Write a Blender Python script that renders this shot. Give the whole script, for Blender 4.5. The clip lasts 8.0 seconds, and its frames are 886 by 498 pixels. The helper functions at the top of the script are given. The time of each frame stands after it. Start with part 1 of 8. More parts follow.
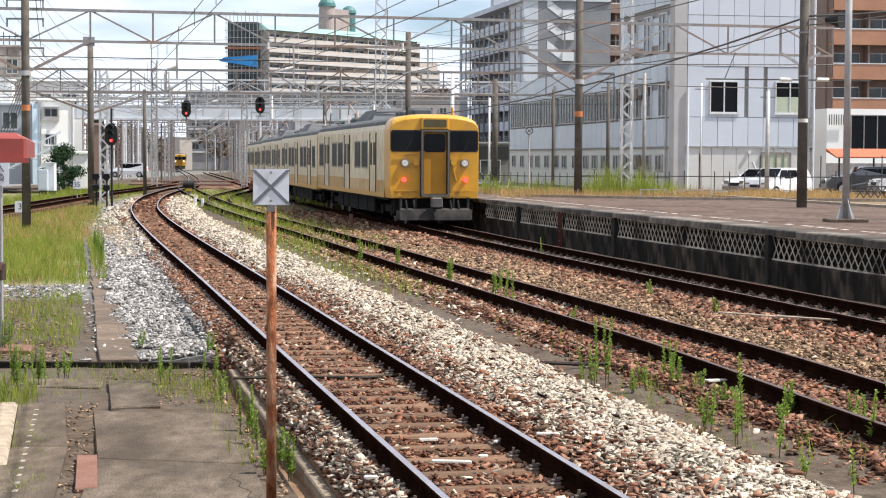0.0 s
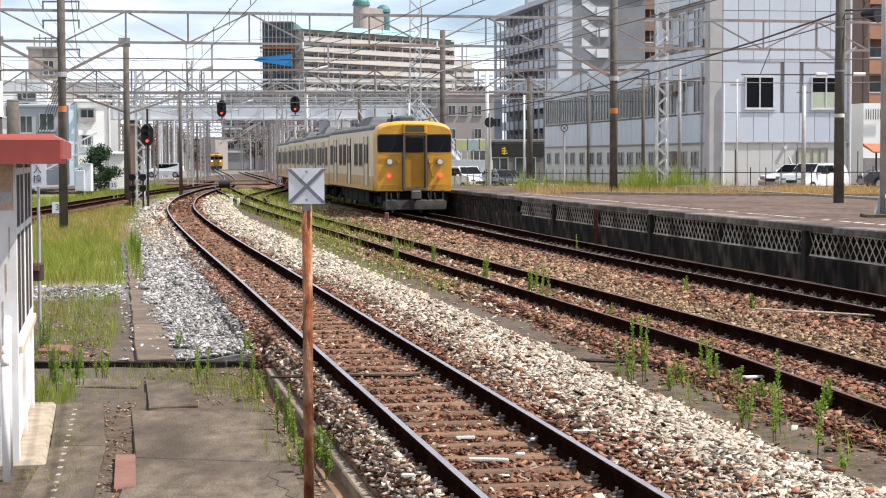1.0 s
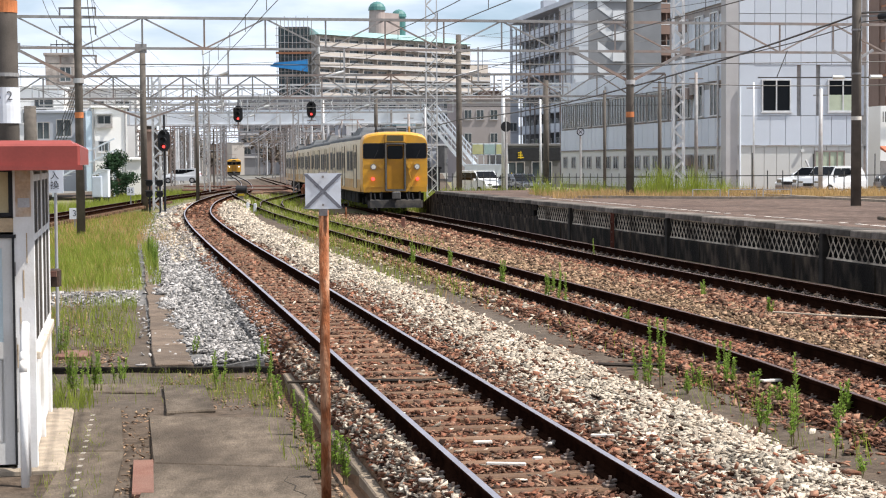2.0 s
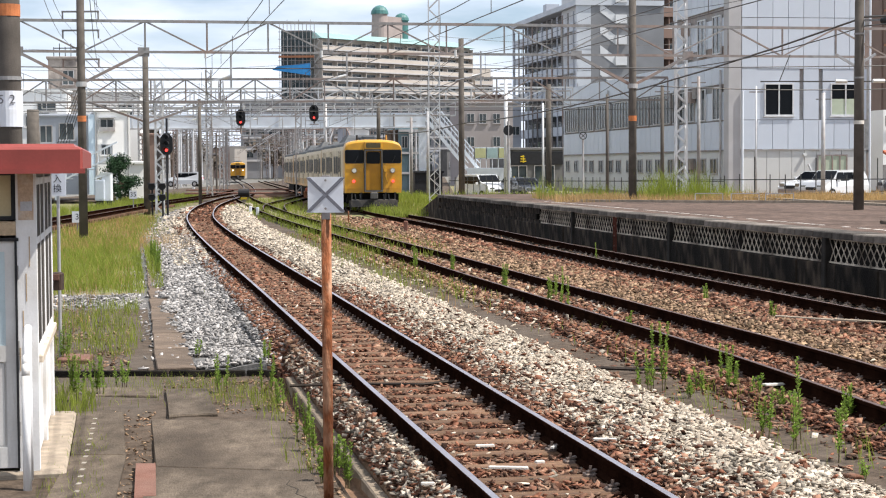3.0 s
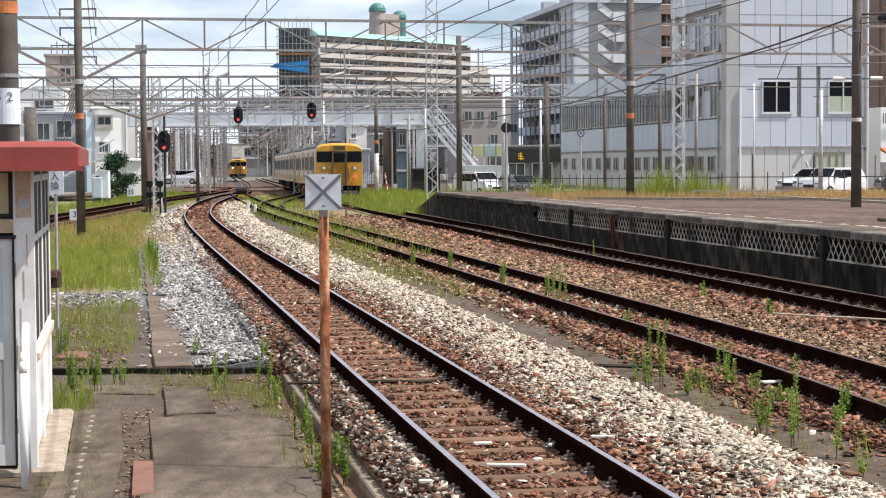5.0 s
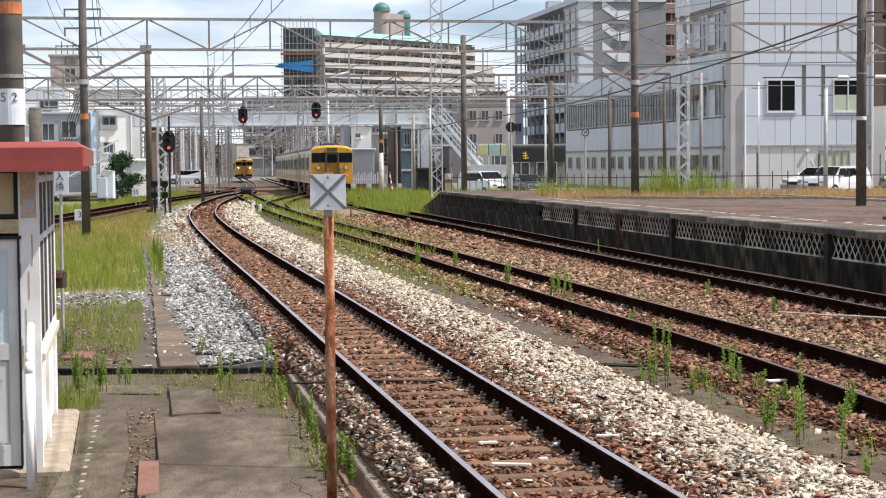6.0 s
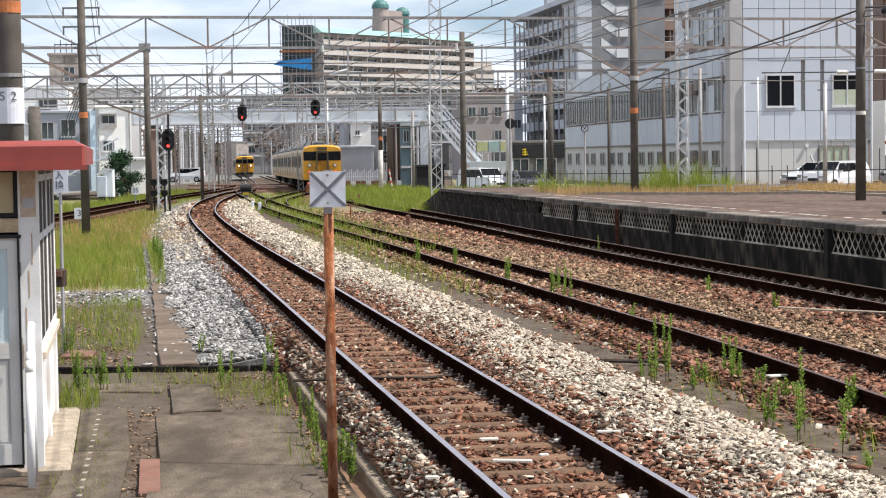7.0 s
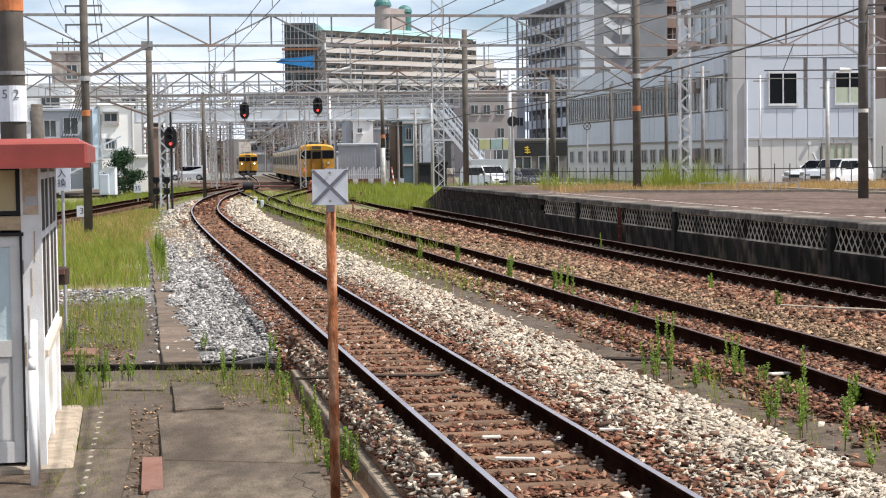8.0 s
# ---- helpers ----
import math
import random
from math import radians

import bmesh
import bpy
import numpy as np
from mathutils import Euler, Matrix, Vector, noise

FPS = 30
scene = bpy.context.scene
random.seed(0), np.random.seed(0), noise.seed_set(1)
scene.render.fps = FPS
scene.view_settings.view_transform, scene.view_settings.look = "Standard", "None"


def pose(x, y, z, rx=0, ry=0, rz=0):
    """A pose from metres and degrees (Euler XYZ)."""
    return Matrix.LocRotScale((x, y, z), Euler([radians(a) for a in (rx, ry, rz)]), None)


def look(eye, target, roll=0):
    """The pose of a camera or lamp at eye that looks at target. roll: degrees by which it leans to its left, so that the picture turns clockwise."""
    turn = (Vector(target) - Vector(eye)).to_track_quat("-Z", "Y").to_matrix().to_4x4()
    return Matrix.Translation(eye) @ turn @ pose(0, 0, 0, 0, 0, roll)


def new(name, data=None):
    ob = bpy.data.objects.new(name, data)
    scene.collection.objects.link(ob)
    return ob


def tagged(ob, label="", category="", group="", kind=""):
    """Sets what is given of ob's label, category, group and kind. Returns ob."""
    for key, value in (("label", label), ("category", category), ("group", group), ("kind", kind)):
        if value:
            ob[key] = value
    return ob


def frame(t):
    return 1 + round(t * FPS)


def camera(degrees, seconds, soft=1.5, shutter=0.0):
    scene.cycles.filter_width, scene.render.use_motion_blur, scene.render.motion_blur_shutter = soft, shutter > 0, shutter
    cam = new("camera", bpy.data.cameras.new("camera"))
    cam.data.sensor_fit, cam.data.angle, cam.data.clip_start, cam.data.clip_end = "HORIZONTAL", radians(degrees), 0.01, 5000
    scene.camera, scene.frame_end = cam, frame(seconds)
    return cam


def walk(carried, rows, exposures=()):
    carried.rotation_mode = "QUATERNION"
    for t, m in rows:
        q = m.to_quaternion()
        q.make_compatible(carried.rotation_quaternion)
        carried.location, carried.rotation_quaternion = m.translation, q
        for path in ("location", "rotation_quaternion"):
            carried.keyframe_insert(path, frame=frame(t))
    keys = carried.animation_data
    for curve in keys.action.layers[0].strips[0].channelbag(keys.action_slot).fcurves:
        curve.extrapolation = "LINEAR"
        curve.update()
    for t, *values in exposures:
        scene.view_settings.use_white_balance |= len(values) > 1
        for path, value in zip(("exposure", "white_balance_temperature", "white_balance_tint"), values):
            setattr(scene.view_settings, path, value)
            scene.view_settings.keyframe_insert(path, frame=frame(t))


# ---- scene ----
cam = camera(28.0, 8.0, soft=1.12)
EYE = Vector((0.0, 0.0, 2.15))


def aim(turn, tilt, roll):
    """The camera's pose from its turn to the left, its tilt upward and its roll, in degrees."""
    a, b = radians(turn), radians(tilt)
    way = Vector((-math.sin(a) * math.cos(b), math.cos(a) * math.cos(b), math.sin(b)))
    return look(EYE, EYE + way, roll)


walk(cam, [
    (0.0, aim(-1.849, -2.902, 0.290)), (0.5, aim(-1.486, -2.938, 0.133)), (1.0, aim(-0.698, -2.968, -0.141)),
    (1.5, aim(-0.238, -2.915, -0.373)), (3.0, aim(-0.082, -2.700, -0.342)), (3.5, aim(-0.181, -2.731, -0.140)),
    (4.0, aim(-0.282, -2.722, -0.210)), (4.5, aim(-0.252, -2.768, -0.268)), (6.0, aim(0.001, -2.799, -0.480)),
    (6.5, aim(-0.029, -2.880, -0.561)), (7.0, aim(-0.001, -2.902, -0.768)), (7.5, aim(0.040, -2.946, -0.768)),
    (8.0, aim(0.077, -2.970, -0.777))],
    exposures=[(0.0, 0.57), (1.5, 0.52), (3.0, 0.46), (6.0, 0.41), (8.0, 0.42)])

# ---- light ----
SUN_ELEV, SUN_AZ = 58.0, 98.0      # degrees; azimuth from +y towards +x
world = bpy.data.worlds.new("sky")
scene.world = world
world.use_nodes = True
wn, wl = world.node_tree.nodes, world.node_tree.links
bg = wn["Background"]
sky = wn.new("ShaderNodeTexSky")
sky.sky_type, sky.sun_disc = "NISHITA", False
sky.sun_elevation, sky.sun_rotation = radians(SUN_ELEV), radians(SUN_AZ)
sky.dust_density, sky.ozone_density = 0.2, 7.0
wtc, wmap, wno, wra, wmx = (wn.new("ShaderNodeTexCoord"), wn.new("ShaderNodeMapping"), wn.new("ShaderNodeTexNoise"),
                            wn.new("ShaderNodeValToRGB"), wn.new("ShaderNodeMixRGB"))
wmap.inputs["Scale"].default_value = (3.0, 3.0, 12.0)
wno.inputs["Scale"].default_value, wno.inputs["Detail"].default_value = 2.2, 7.0
wra.color_ramp.elements[0].position, wra.color_ramp.elements[1].position = 0.24, 0.54
wmx.inputs["Color2"].default_value = (9.6, 10.4, 11.9, 1)
wl.new(wtc.outputs["Generated"], wmap.inputs["Vector"])
wl.new(wmap.outputs["Vector"], wno.inputs["Vector"])
wl.new(wno.outputs["Fac"], wra.inputs["Fac"])
wl.new(wra.outputs["Color"], wmx.inputs["Fac"])
wl.new(sky.outputs["Color"], wmx.inputs["Color1"])
wl.new(wmx.outputs["Color"], bg.inputs["Color"])
bg.inputs["Strength"].default_value = 0.078
sun = new("sun", bpy.data.lights.new("sun", "SUN"))
sun.data.energy, sun.data.angle, sun.data.color = 5.7, radians(0.55), (1.0, 0.955, 0.90)
_e, _a = radians(SUN_ELEV), radians(SUN_AZ)
sun.matrix_world = look((20, 20, 60), Vector((20, 20, 60)) - Vector((math.sin(_a) * math.cos(_e), math.cos(_a) * math.cos(_e), math.sin(_e))))

# ---- materials ----
MATS = {}


def mat(name, base, var=0.18, scale=6.0, rough=0.7, metal=0.0, bump=0.25, grain=60.0, stain=None, amount=0.45, stain_scale=0.8,
        island=0.0, each=0.0, stretch=(1, 1, 1), glow=0.0, spec=None, coat=0.0):
    """Base colour with variation at two scales, stains, bump; island and each: how far loose pieces and copies differ."""
    if name in MATS:
        return MATS[name]
    m = bpy.data.materials.new(name)
    m.use_nodes = True
    n, l = m.node_tree.nodes, m.node_tree.links
    p = n["Principled BSDF"]
    tc, mp = n.new("ShaderNodeTexCoord"), n.new("ShaderNodeMapping")
    mp.inputs["Scale"].default_value = stretch
    l.new(tc.outputs["Object"], mp.inputs["Vector"])

    def noise_at(s, detail=5.0):
        t = n.new("ShaderNodeTexNoise")
        t.inputs["Scale"].default_value, t.inputs["Detail"].default_value = s, detail
        l.new(mp.outputs["Vector"], t.inputs["Vector"])
        return t.outputs["Fac"]

    def ramp(fac, a, b, lo=0.3, hi=0.7):
        r = n.new("ShaderNodeValToRGB")
        r.color_ramp.elements[0].position, r.color_ramp.elements[1].position = lo, hi
        r.color_ramp.elements[0].color, r.color_ramp.elements[1].color = (*a, 1), (*b, 1)
        l.new(fac, r.inputs["Fac"])
        return r.outputs["Color"]

    def mix(kind, fac, a, b):
        x = n.new("ShaderNodeMixRGB")
        x.blend_type = kind
        if isinstance(fac, float):
            x.inputs["Fac"].default_value = fac
        else:
            l.new(fac, x.inputs["Fac"])
        l.new(a, x.inputs["Color1"])
        if isinstance(b, tuple):
            x.inputs["Color2"].default_value = (*b, 1)
        else:
            l.new(b, x.inputs["Color2"])
        return x.outputs["Color"]

    col = ramp(noise_at(scale), [c * (1 - var) for c in base], [min(1, c * (1 + var)) for c in base])
    fine = ramp(noise_at(grain, 3.0), (1 - var,) * 3, (1.0,) * 3)
    col = mix("MULTIPLY", 0.8, col, fine)
    if stain:
        sp = n.new("ShaderNodeMath")
        sp.operation = "MULTIPLY"
        r = ramp(noise_at(stain_scale, 8.0), (0,) * 3, (1,) * 3, 0.45, 0.68)
        l.new(r, sp.inputs[0])
        sp.inputs[1].default_value = amount
        col = mix("MIX", sp.outputs[0], col, tuple(stain))
    for k, node, out in ((island, "ShaderNodeNewGeometry", "Random Per Island"), (each, "ShaderNodeObjectInfo", "Random")):
        if k:
            g = n.new(node)
            col = mix("MULTIPLY", 1.0, col, ramp(g.outputs[out], (1 - k,) * 3, (1 + 0.4 * k, 1 + 0.33 * k, 1 + 0.28 * k), 0.0, 1.0))
    l.new(col, p.inputs["Base Color"])
    p.inputs["Roughness"].default_value, p.inputs["Metallic"].default_value = rough, metal
    p.inputs["Specular IOR Level"].default_value = spec if spec is not None else (0.5 if rough < 0.45 else 0.3 if rough < 0.65 else 0.12)
    p.inputs["Coat Weight"].default_value = coat
    if glow:
        p.inputs["Emission Color"].default_value, p.inputs["Emission Strength"].default_value = (*base, 1), glow
    if bump:
        b = n.new("ShaderNodeBump")
        b.inputs["Strength"].default_value, b.inputs["Distance"].default_value = bump, 0.02
        l.new(noise_at(grain, 4.0), b.inputs["Height"])
        l.new(b.outputs["Normal"], p.inputs["Normal"])
    MATS[name] = m
    return m


# Rust of the rail sides, taken near black to include their shade.
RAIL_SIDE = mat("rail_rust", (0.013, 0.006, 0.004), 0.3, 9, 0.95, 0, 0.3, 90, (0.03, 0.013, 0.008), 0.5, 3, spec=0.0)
RAIL_TOP = mat("rail_polished", (0.42, 0.39, 0.42), 0.1, 5, 0.38, 0.9, 0.05, 120, (0.2, 0.12, 0.09), 0.35, 1.0)
SLEEPER = mat("sleeper_wood", (0.20, 0.12, 0.075), 0.35, 14, 0.9, 0, 0.5, 70, (0.1, 0.065, 0.05), 0.6, 5, each=0.3, stretch=(0.3, 2, 2))
RAIL_DULL = mat("rail_dull", (0.10, 0.062, 0.052), 0.2, 5, 0.5, 0.4, 0.1, 90, (0.09, 0.045, 0.03), 0.6, 2.0)
STONE_RUST = mat("stone_rust", (0.215, 0.094, 0.057), 0.35, 14, 0.95, 0, 0.5, 70, (0.42, 0.33, 0.24), 0.5, 6, island=0.9, spec=0.2)
STONE_PALE = mat("stone_pale", (0.55, 0.485, 0.395), 0.3, 14, 0.95, 0, 0.5, 70, (0.30, 0.21, 0.14), 0.4, 5, island=0.6)
STONE_GREY = mat("stone_grey", (0.42, 0.41, 0.40), 0.3, 14, 0.95, 0, 0.5, 70, (0.2, 0.19, 0.18), 0.4, 5, island=0.78, spec=0.2)
BED_RUST = mat("bed_rust", (0.112, 0.058, 0.038), 0.5, 11, 0.95, 0, 1.0, 22, (0.30, 0.2, 0.12), 0.6, 0.5)
BED_PALE = mat("bed_pale", (0.19, 0.16, 0.125), 0.45, 12, 0.95, 0, 1.0, 22, (0.11, 0.08, 0.055), 0.5, 0.7)
BED_GREY = mat("bed_grey", (0.15, 0.145, 0.14), 0.45, 12, 0.95, 0, 1.0, 22, (0.12, 0.1, 0.08), 0.5, 0.7)
SOIL = mat("soil", (0.092, 0.068, 0.05), 0.4, 7, 0.97, 0, 0.8, 30, (0.10, 0.085, 0.07), 0.6, 0.8)
STRAW = mat("dry_ground", (0.215, 0.15, 0.098), 0.35, 7, 0.97, 0, 0.9, 25, (0.12, 0.13, 0.05), 0.5, 0.4)
GRASSY = mat("grassy_ground", (0.20, 0.165, 0.10), 0.4, 6, 0.97, 0, 0.9, 25, (0.15, 0.19, 0.05), 0.75, 0.5)
CITY = mat("town_ground", (0.17, 0.16, 0.15), 0.25, 0.6, 0.95, 0, 0.4, 8, (0.12, 0.13, 0.08), 0.5, 0.05)
GRASS = mat("grass_blade", (0.235, 0.27, 0.055), 0.3, 3, 0.75, 0, 0.0, 60, None, island=0.45)
GRASS_DRY = mat("grass_dry", (0.44, 0.28, 0.125), 0.25, 3, 0.85, 0, 0.0, 60, None, island=0.4)
WEED = mat("weed_leaf", (0.24, 0.315, 0.065), 0.3, 8, 0.7, 0, 0.0, 60, None, island=0.35)
STALK = mat("weed_stalk", (0.12, 0.10, 0.05), 0.3, 8, 0.9)
CONC = mat("concrete", (0.132, 0.105, 0.08), 0.36, 7, 0.95, 0, 0.8, 55, (0.055, 0.043, 0.033), 0.9, 1.5, each=0.2, stretch=(1.0, 0.45, 1.0))
CONC_PALE = mat("concrete_pale", (0.34, 0.28, 0.215), 0.3, 6, 0.9, 0, 0.35, 70, (0.24, 0.2, 0.16), 0.6, 2.0)
CONC_RED = mat("concrete_reddish", (0.20, 0.10, 0.075), 0.2, 4, 0.92, 0, 0.5, 70, (0.15, 0.1, 0.08), 0.6, 2.0)
# Wall base lowered to carry the track side's shade; brown stains are its own.
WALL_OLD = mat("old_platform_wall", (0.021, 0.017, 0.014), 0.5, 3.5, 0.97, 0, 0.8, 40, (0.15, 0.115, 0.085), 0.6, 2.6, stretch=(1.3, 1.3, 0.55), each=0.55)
COPING = mat("platform_coping", (0.19, 0.17, 0.15), 0.4, 6, 0.93, 0, 0.5, 50, (0.09, 0.08, 0.07), 0.8, 2.2, each=0.6)
PLAT_TOP = mat("platform_paving", (0.135, 0.094, 0.075), 0.5, 5, 0.93, 0, 0.5, 40, (0.06, 0.042, 0.033), 0.75, 0.8)
LATTICE = mat("lattice_paint", (0.55, 0.48, 0.39), 0.3, 6, 0.85, 0, 0.2, 60, (0.06, 0.045, 0.035), 0.85, 1.6)
WHITE_MARK = mat("worn_white_line", (0.62, 0.58, 0.52), 0.2, 5, 0.85, 0, 0.2, 60, (0.35, 0.28, 0.23), 0.7, 4)
POLE_CONC = mat("pole_concrete", (0.115, 0.10, 0.086), 0.25, 3, 0.9, 0, 0.3, 60, (0.09, 0.08, 0.07), 0.6, 1.2)
STEEL = mat("galvanised_steel", (0.42, 0.42, 0.42), 0.15, 4, 0.55, 0.35, 0.1, 60, (0.3, 0.19, 0.12), 0.45, 1.2)
STEEL_DARK = mat("gantry_steel", (0.27, 0.265, 0.26), 0.2, 4, 0.65, 0.2, 0.15, 60, (0.30, 0.16, 0.10), 0.55, 0.35)
STEEL_PALE = mat("pale_steel", (0.58, 0.59, 0.60), 0.12, 3, 0.55, 0.1, 0.1, 60, (0.4, 0.33, 0.28), 0.4, 1.0)
RUST = mat("rusty_pipe", (0.23, 0.078, 0.032), 0.5, 22, 0.85, 0.0, 0.6, 90, (0.45, 0.26, 0.16), 0.8, 13, stretch=(1, 1, 0.35))
SIGN_WHITE = mat("sign_white", (0.66, 0.68, 0.72), 0.06, 4, 0.5, 0, 0.05, 60, (0.5, 0.48, 0.46), 0.4, 6)
SIGN_GREY = mat("sign_cross", (0.17, 0.17, 0.19), 0.1, 4, 0.55)
BLACK = mat("black_paint", (0.018, 0.018, 0.02), 0.2, 5, 0.6)
RUBBER = mat("cable_rubber", (0.035, 0.03, 0.027), 0.3, 6, 0.95, 0, 0.2, 40, (0.1, 0.08, 0.06), 0.5, 3, spec=0.0)
WIRE = mat("wire_metal", (0.10, 0.095, 0.09), 0.2, 3, 0.6, 0.4, 0)
INSUL = mat("insulator_white", (0.62, 0.62, 0.6), 0.1, 4, 0.35)
ORANGE = mat("orange_band", (0.50, 0.17, 0.06), 0.2, 6, 0.6)
RED_ROOF = mat("red_roof_paint", (0.25, 0.052, 0.042), 0.12, 3, 0.45, 0, 0.03, 40, (0.3, 0.06, 0.05), 0.5, 1.5)
HUT_WHITE = mat("hut_white_paint", (0.74, 0.73, 0.72), 0.07, 5, 0.6, 0, 0.12, 50, (0.42, 0.37, 0.3), 0.45, 2.2)
HUT_GREY = mat("hut_grey_board", (0.60, 0.585, 0.56), 0.08, 4, 0.6, 0, 0.1, 50, (0.3, 0.27, 0.23), 0.4, 2)
HUT_CREAM = mat("hut_cream_board", (0.60, 0.51, 0.32), 0.1, 3, 0.7, 0, 0.1, 50, (0.4, 0.28, 0.13), 0.5, 2.0)
WOOD_BARE = mat("bare_wood", (0.50, 0.38, 0.25), 0.2, 8, 0.8, 0, 0.3, 60, (0.3, 0.21, 0.13), 0.6, 4, stretch=(1, 0.3, 1))
TR_YELLOW = mat("train_yellow", (0.53, 0.262, 0.012), 0.1, 2, 0.38, 0, 0.02, 30, (0.36, 0.19, 0.03), 0.45, 2.2, coat=0.1)
# Darker copy of the train yellow, for the shade inside the gangway frame.
TR_DOOR = mat("train_door_amber", (0.40, 0.185, 0.012), 0.12, 2, 0.45, 0, 0.02, 30, (0.3, 0.14, 0.02), 0.45, 2.2)
# Cream is the sky's reflection put into the yellow sides; brown streaks are dirt.
TR_SIDE = mat("train_side", (0.64, 0.53, 0.33), 0.26, 4, 0.42, 0, 0.05, 30, (0.24, 0.135, 0.045), 0.8, 2.8, stretch=(1, 2.2, 0.45), coat=0.12)
TR_GLASS = mat("train_side_glass", (0.006, 0.006, 0.007), 0.2, 2, 0.4, 0, 0, 30, spec=0.06)
TR_BAND = mat("train_side_band", (0.46, 0.235, 0.035), 0.3, 4, 0.45, 0, 0.03, 30, (0.46, 0.34, 0.16), 0.7, 2.6, stretch=(1, 1.6, 0.5), coat=0.1)
TR_ROOF = mat("train_roof", (0.10, 0.105, 0.11), 0.2, 2, 0.85, 0, 0.1, 30, (0.15, 0.14, 0.13), 0.5, 0.8)
TR_UNDER = mat("train_underframe", (0.009, 0.008, 0.007), 0.3, 4, 0.85, 0, 0.2, 30)
TR_GREY = mat("train_skirt", (0.024, 0.0235, 0.024), 0.15, 4, 0.7, 0, 0.1, 30, (0.1, 0.085, 0.07), 0.5, 3)
GLASS = mat("dark_glass", (0.006, 0.007, 0.009), 0.1, 2, 0.06, 0, 0, 30, spec=0.1)
GLASS_BLUE = mat("window_glass", (0.035, 0.045, 0.05), 0.3, 0.9, 0.12, 0, 0, 30, (0.12, 0.14, 0.14), 0.5, 0.6, spec=0.5)
GLASS_HUT = mat("dusty_glass", (0.05, 0.045, 0.04), 0.3, 4, 0.55, 0, 0.05, 40, (0.12, 0.1, 0.08), 0.5, 3, spec=0.05)
CURTAIN = mat("blind_green", (0.42, 0.47, 0.36), 0.08, 3, 0.8)
LAMP_RED = mat("lamp_red", (1.0, 0.06, 0.05), 0, 5, 0.4, 0, 0, 30, glow=1.6)
LAMP_CLEAR = mat("lamp_clear", (0.34, 0.34, 0.33), 0.1, 9, 0.2, 0.7, 0)
LAMP_HEAD = mat("lamp_head_lit", (1.0, 0.93, 0.78), 0, 5, 0.3, 0, 0, glow=4.0)
PANEL = mat("grey_cladding", (0.52, 0.56, 0.62), 0.05, 0.6, 0.5, 0, 0.04, 20, (0.42, 0.44, 0.48), 0.35, 0.4, each=0.06)
PANEL_LOW = mat("lower_cladding", (0.55, 0.55, 0.53), 0.06, 0.6, 0.6, 0, 0.05, 20, (0.42, 0.41, 0.39), 0.35, 0.5)
PIER = mat("pier_concrete", (0.42, 0.41, 0.41), 0.08, 0.8, 0.8, 0, 0.1, 20, (0.33, 0.31, 0.3), 0.4, 0.6)
FLAT_GREY = mat("flat_grey_render", (0.36, 0.38, 0.42), 0.06, 0.5, 0.8, 0, 0.05, 10, (0.3, 0.31, 0.34), 0.4, 0.2)
FLAT_WHITE = mat("white_render", (0.84, 0.83, 0.80), 0.06, 0.5, 0.8, 0, 0.05, 10, (0.48, 0.46, 0.43), 0.4, 0.25)
FLAT_BEIGE = mat("beige_render", (0.47, 0.42, 0.37), 0.06, 0.3, 0.85, 0, 0.05, 10, (0.36, 0.32, 0.28), 0.4, 0.15)
FLAT_BROWN = mat("brown_tile", (0.21, 0.145, 0.12), 0.1, 0.5, 0.8, 0, 0.05, 10, (0.15, 0.11, 0.09), 0.4, 0.3)
RECESS = mat("balcony_recess", (0.16, 0.155, 0.15), 0.2, 0.6, 0.9)
TEAL = mat("teal_roof", (0.23, 0.35, 0.34), 0.1, 0.5, 0.6)
NET = mat("scaffold_net", (0.075, 0.095, 0.10), 0.3, 0.8, 0.9, 0, 0.2, 6)
BLUE_SHEET = mat("blue_sheet", (0.03, 0.22, 0.5), 0.15, 1, 0.6)
PAINT_WHITE = mat("bridge_white", (0.66, 0.70, 0.74), 0.06, 1, 0.5, 0, 0.03, 20, (0.48, 0.48, 0.48), 0.35, 0.6)
CAR_WHITE = mat("car_white", (0.6, 0.61, 0.62), 0.02, 3, 0.2, 0, 0, 30, coat=0.6)
CAR_DARK = mat("car_dark", (0.05, 0.055, 0.065), 0.05, 3, 0.2, 0, 0, 30, coat=0.6)
TYRE = mat("tyre", (0.02, 0.02, 0.02), 0.2, 20, 0.9)
LEAF_DARK = mat("leaf_dark", (0.02, 0.05, 0.02), 0.3, 2, 0.7, 0, 0, 30, island=0.5)
BARK = mat("bark", (0.11, 0.08, 0.06), 0.3, 8, 0.95, 0, 0.5, 40)
AWNING = mat("awning_orange", (0.42, 0.13, 0.07), 0.1, 3, 0.7)
SHOP_YELLOW = mat("shop_mark_yellow", (0.75, 0.52, 0.03), 0.05, 3, 0.5)
FENCE = mat("fence_dark", (0.06, 0.06, 0.058), 0.2, 5, 0.6)


def translucent(m, share, tint):
    """Lets light through thin leaves."""
    n, l = m.node_tree.nodes, m.node_tree.links
    out, pr = n["Material Output"], n["Principled BSDF"]
    t, x = n.new("ShaderNodeBsdfTranslucent"), n.new("ShaderNodeMixShader")
    t.inputs["Color"].default_value, x.inputs["Fac"].default_value = (*tint, 1), share
    l.new(pr.outputs["BSDF"], x.inputs[1])
    l.new(t.outputs["BSDF"], x.inputs[2])
    l.new(x.outputs["Shader"], out.inputs["Surface"])


translucent(GRASS, 0.35, (0.30, 0.38, 0.05))
translucent(WEED, 0.35, (0.26, 0.42, 0.07))
translucent(GRASS_DRY, 0.3, (0.55, 0.4, 0.17))


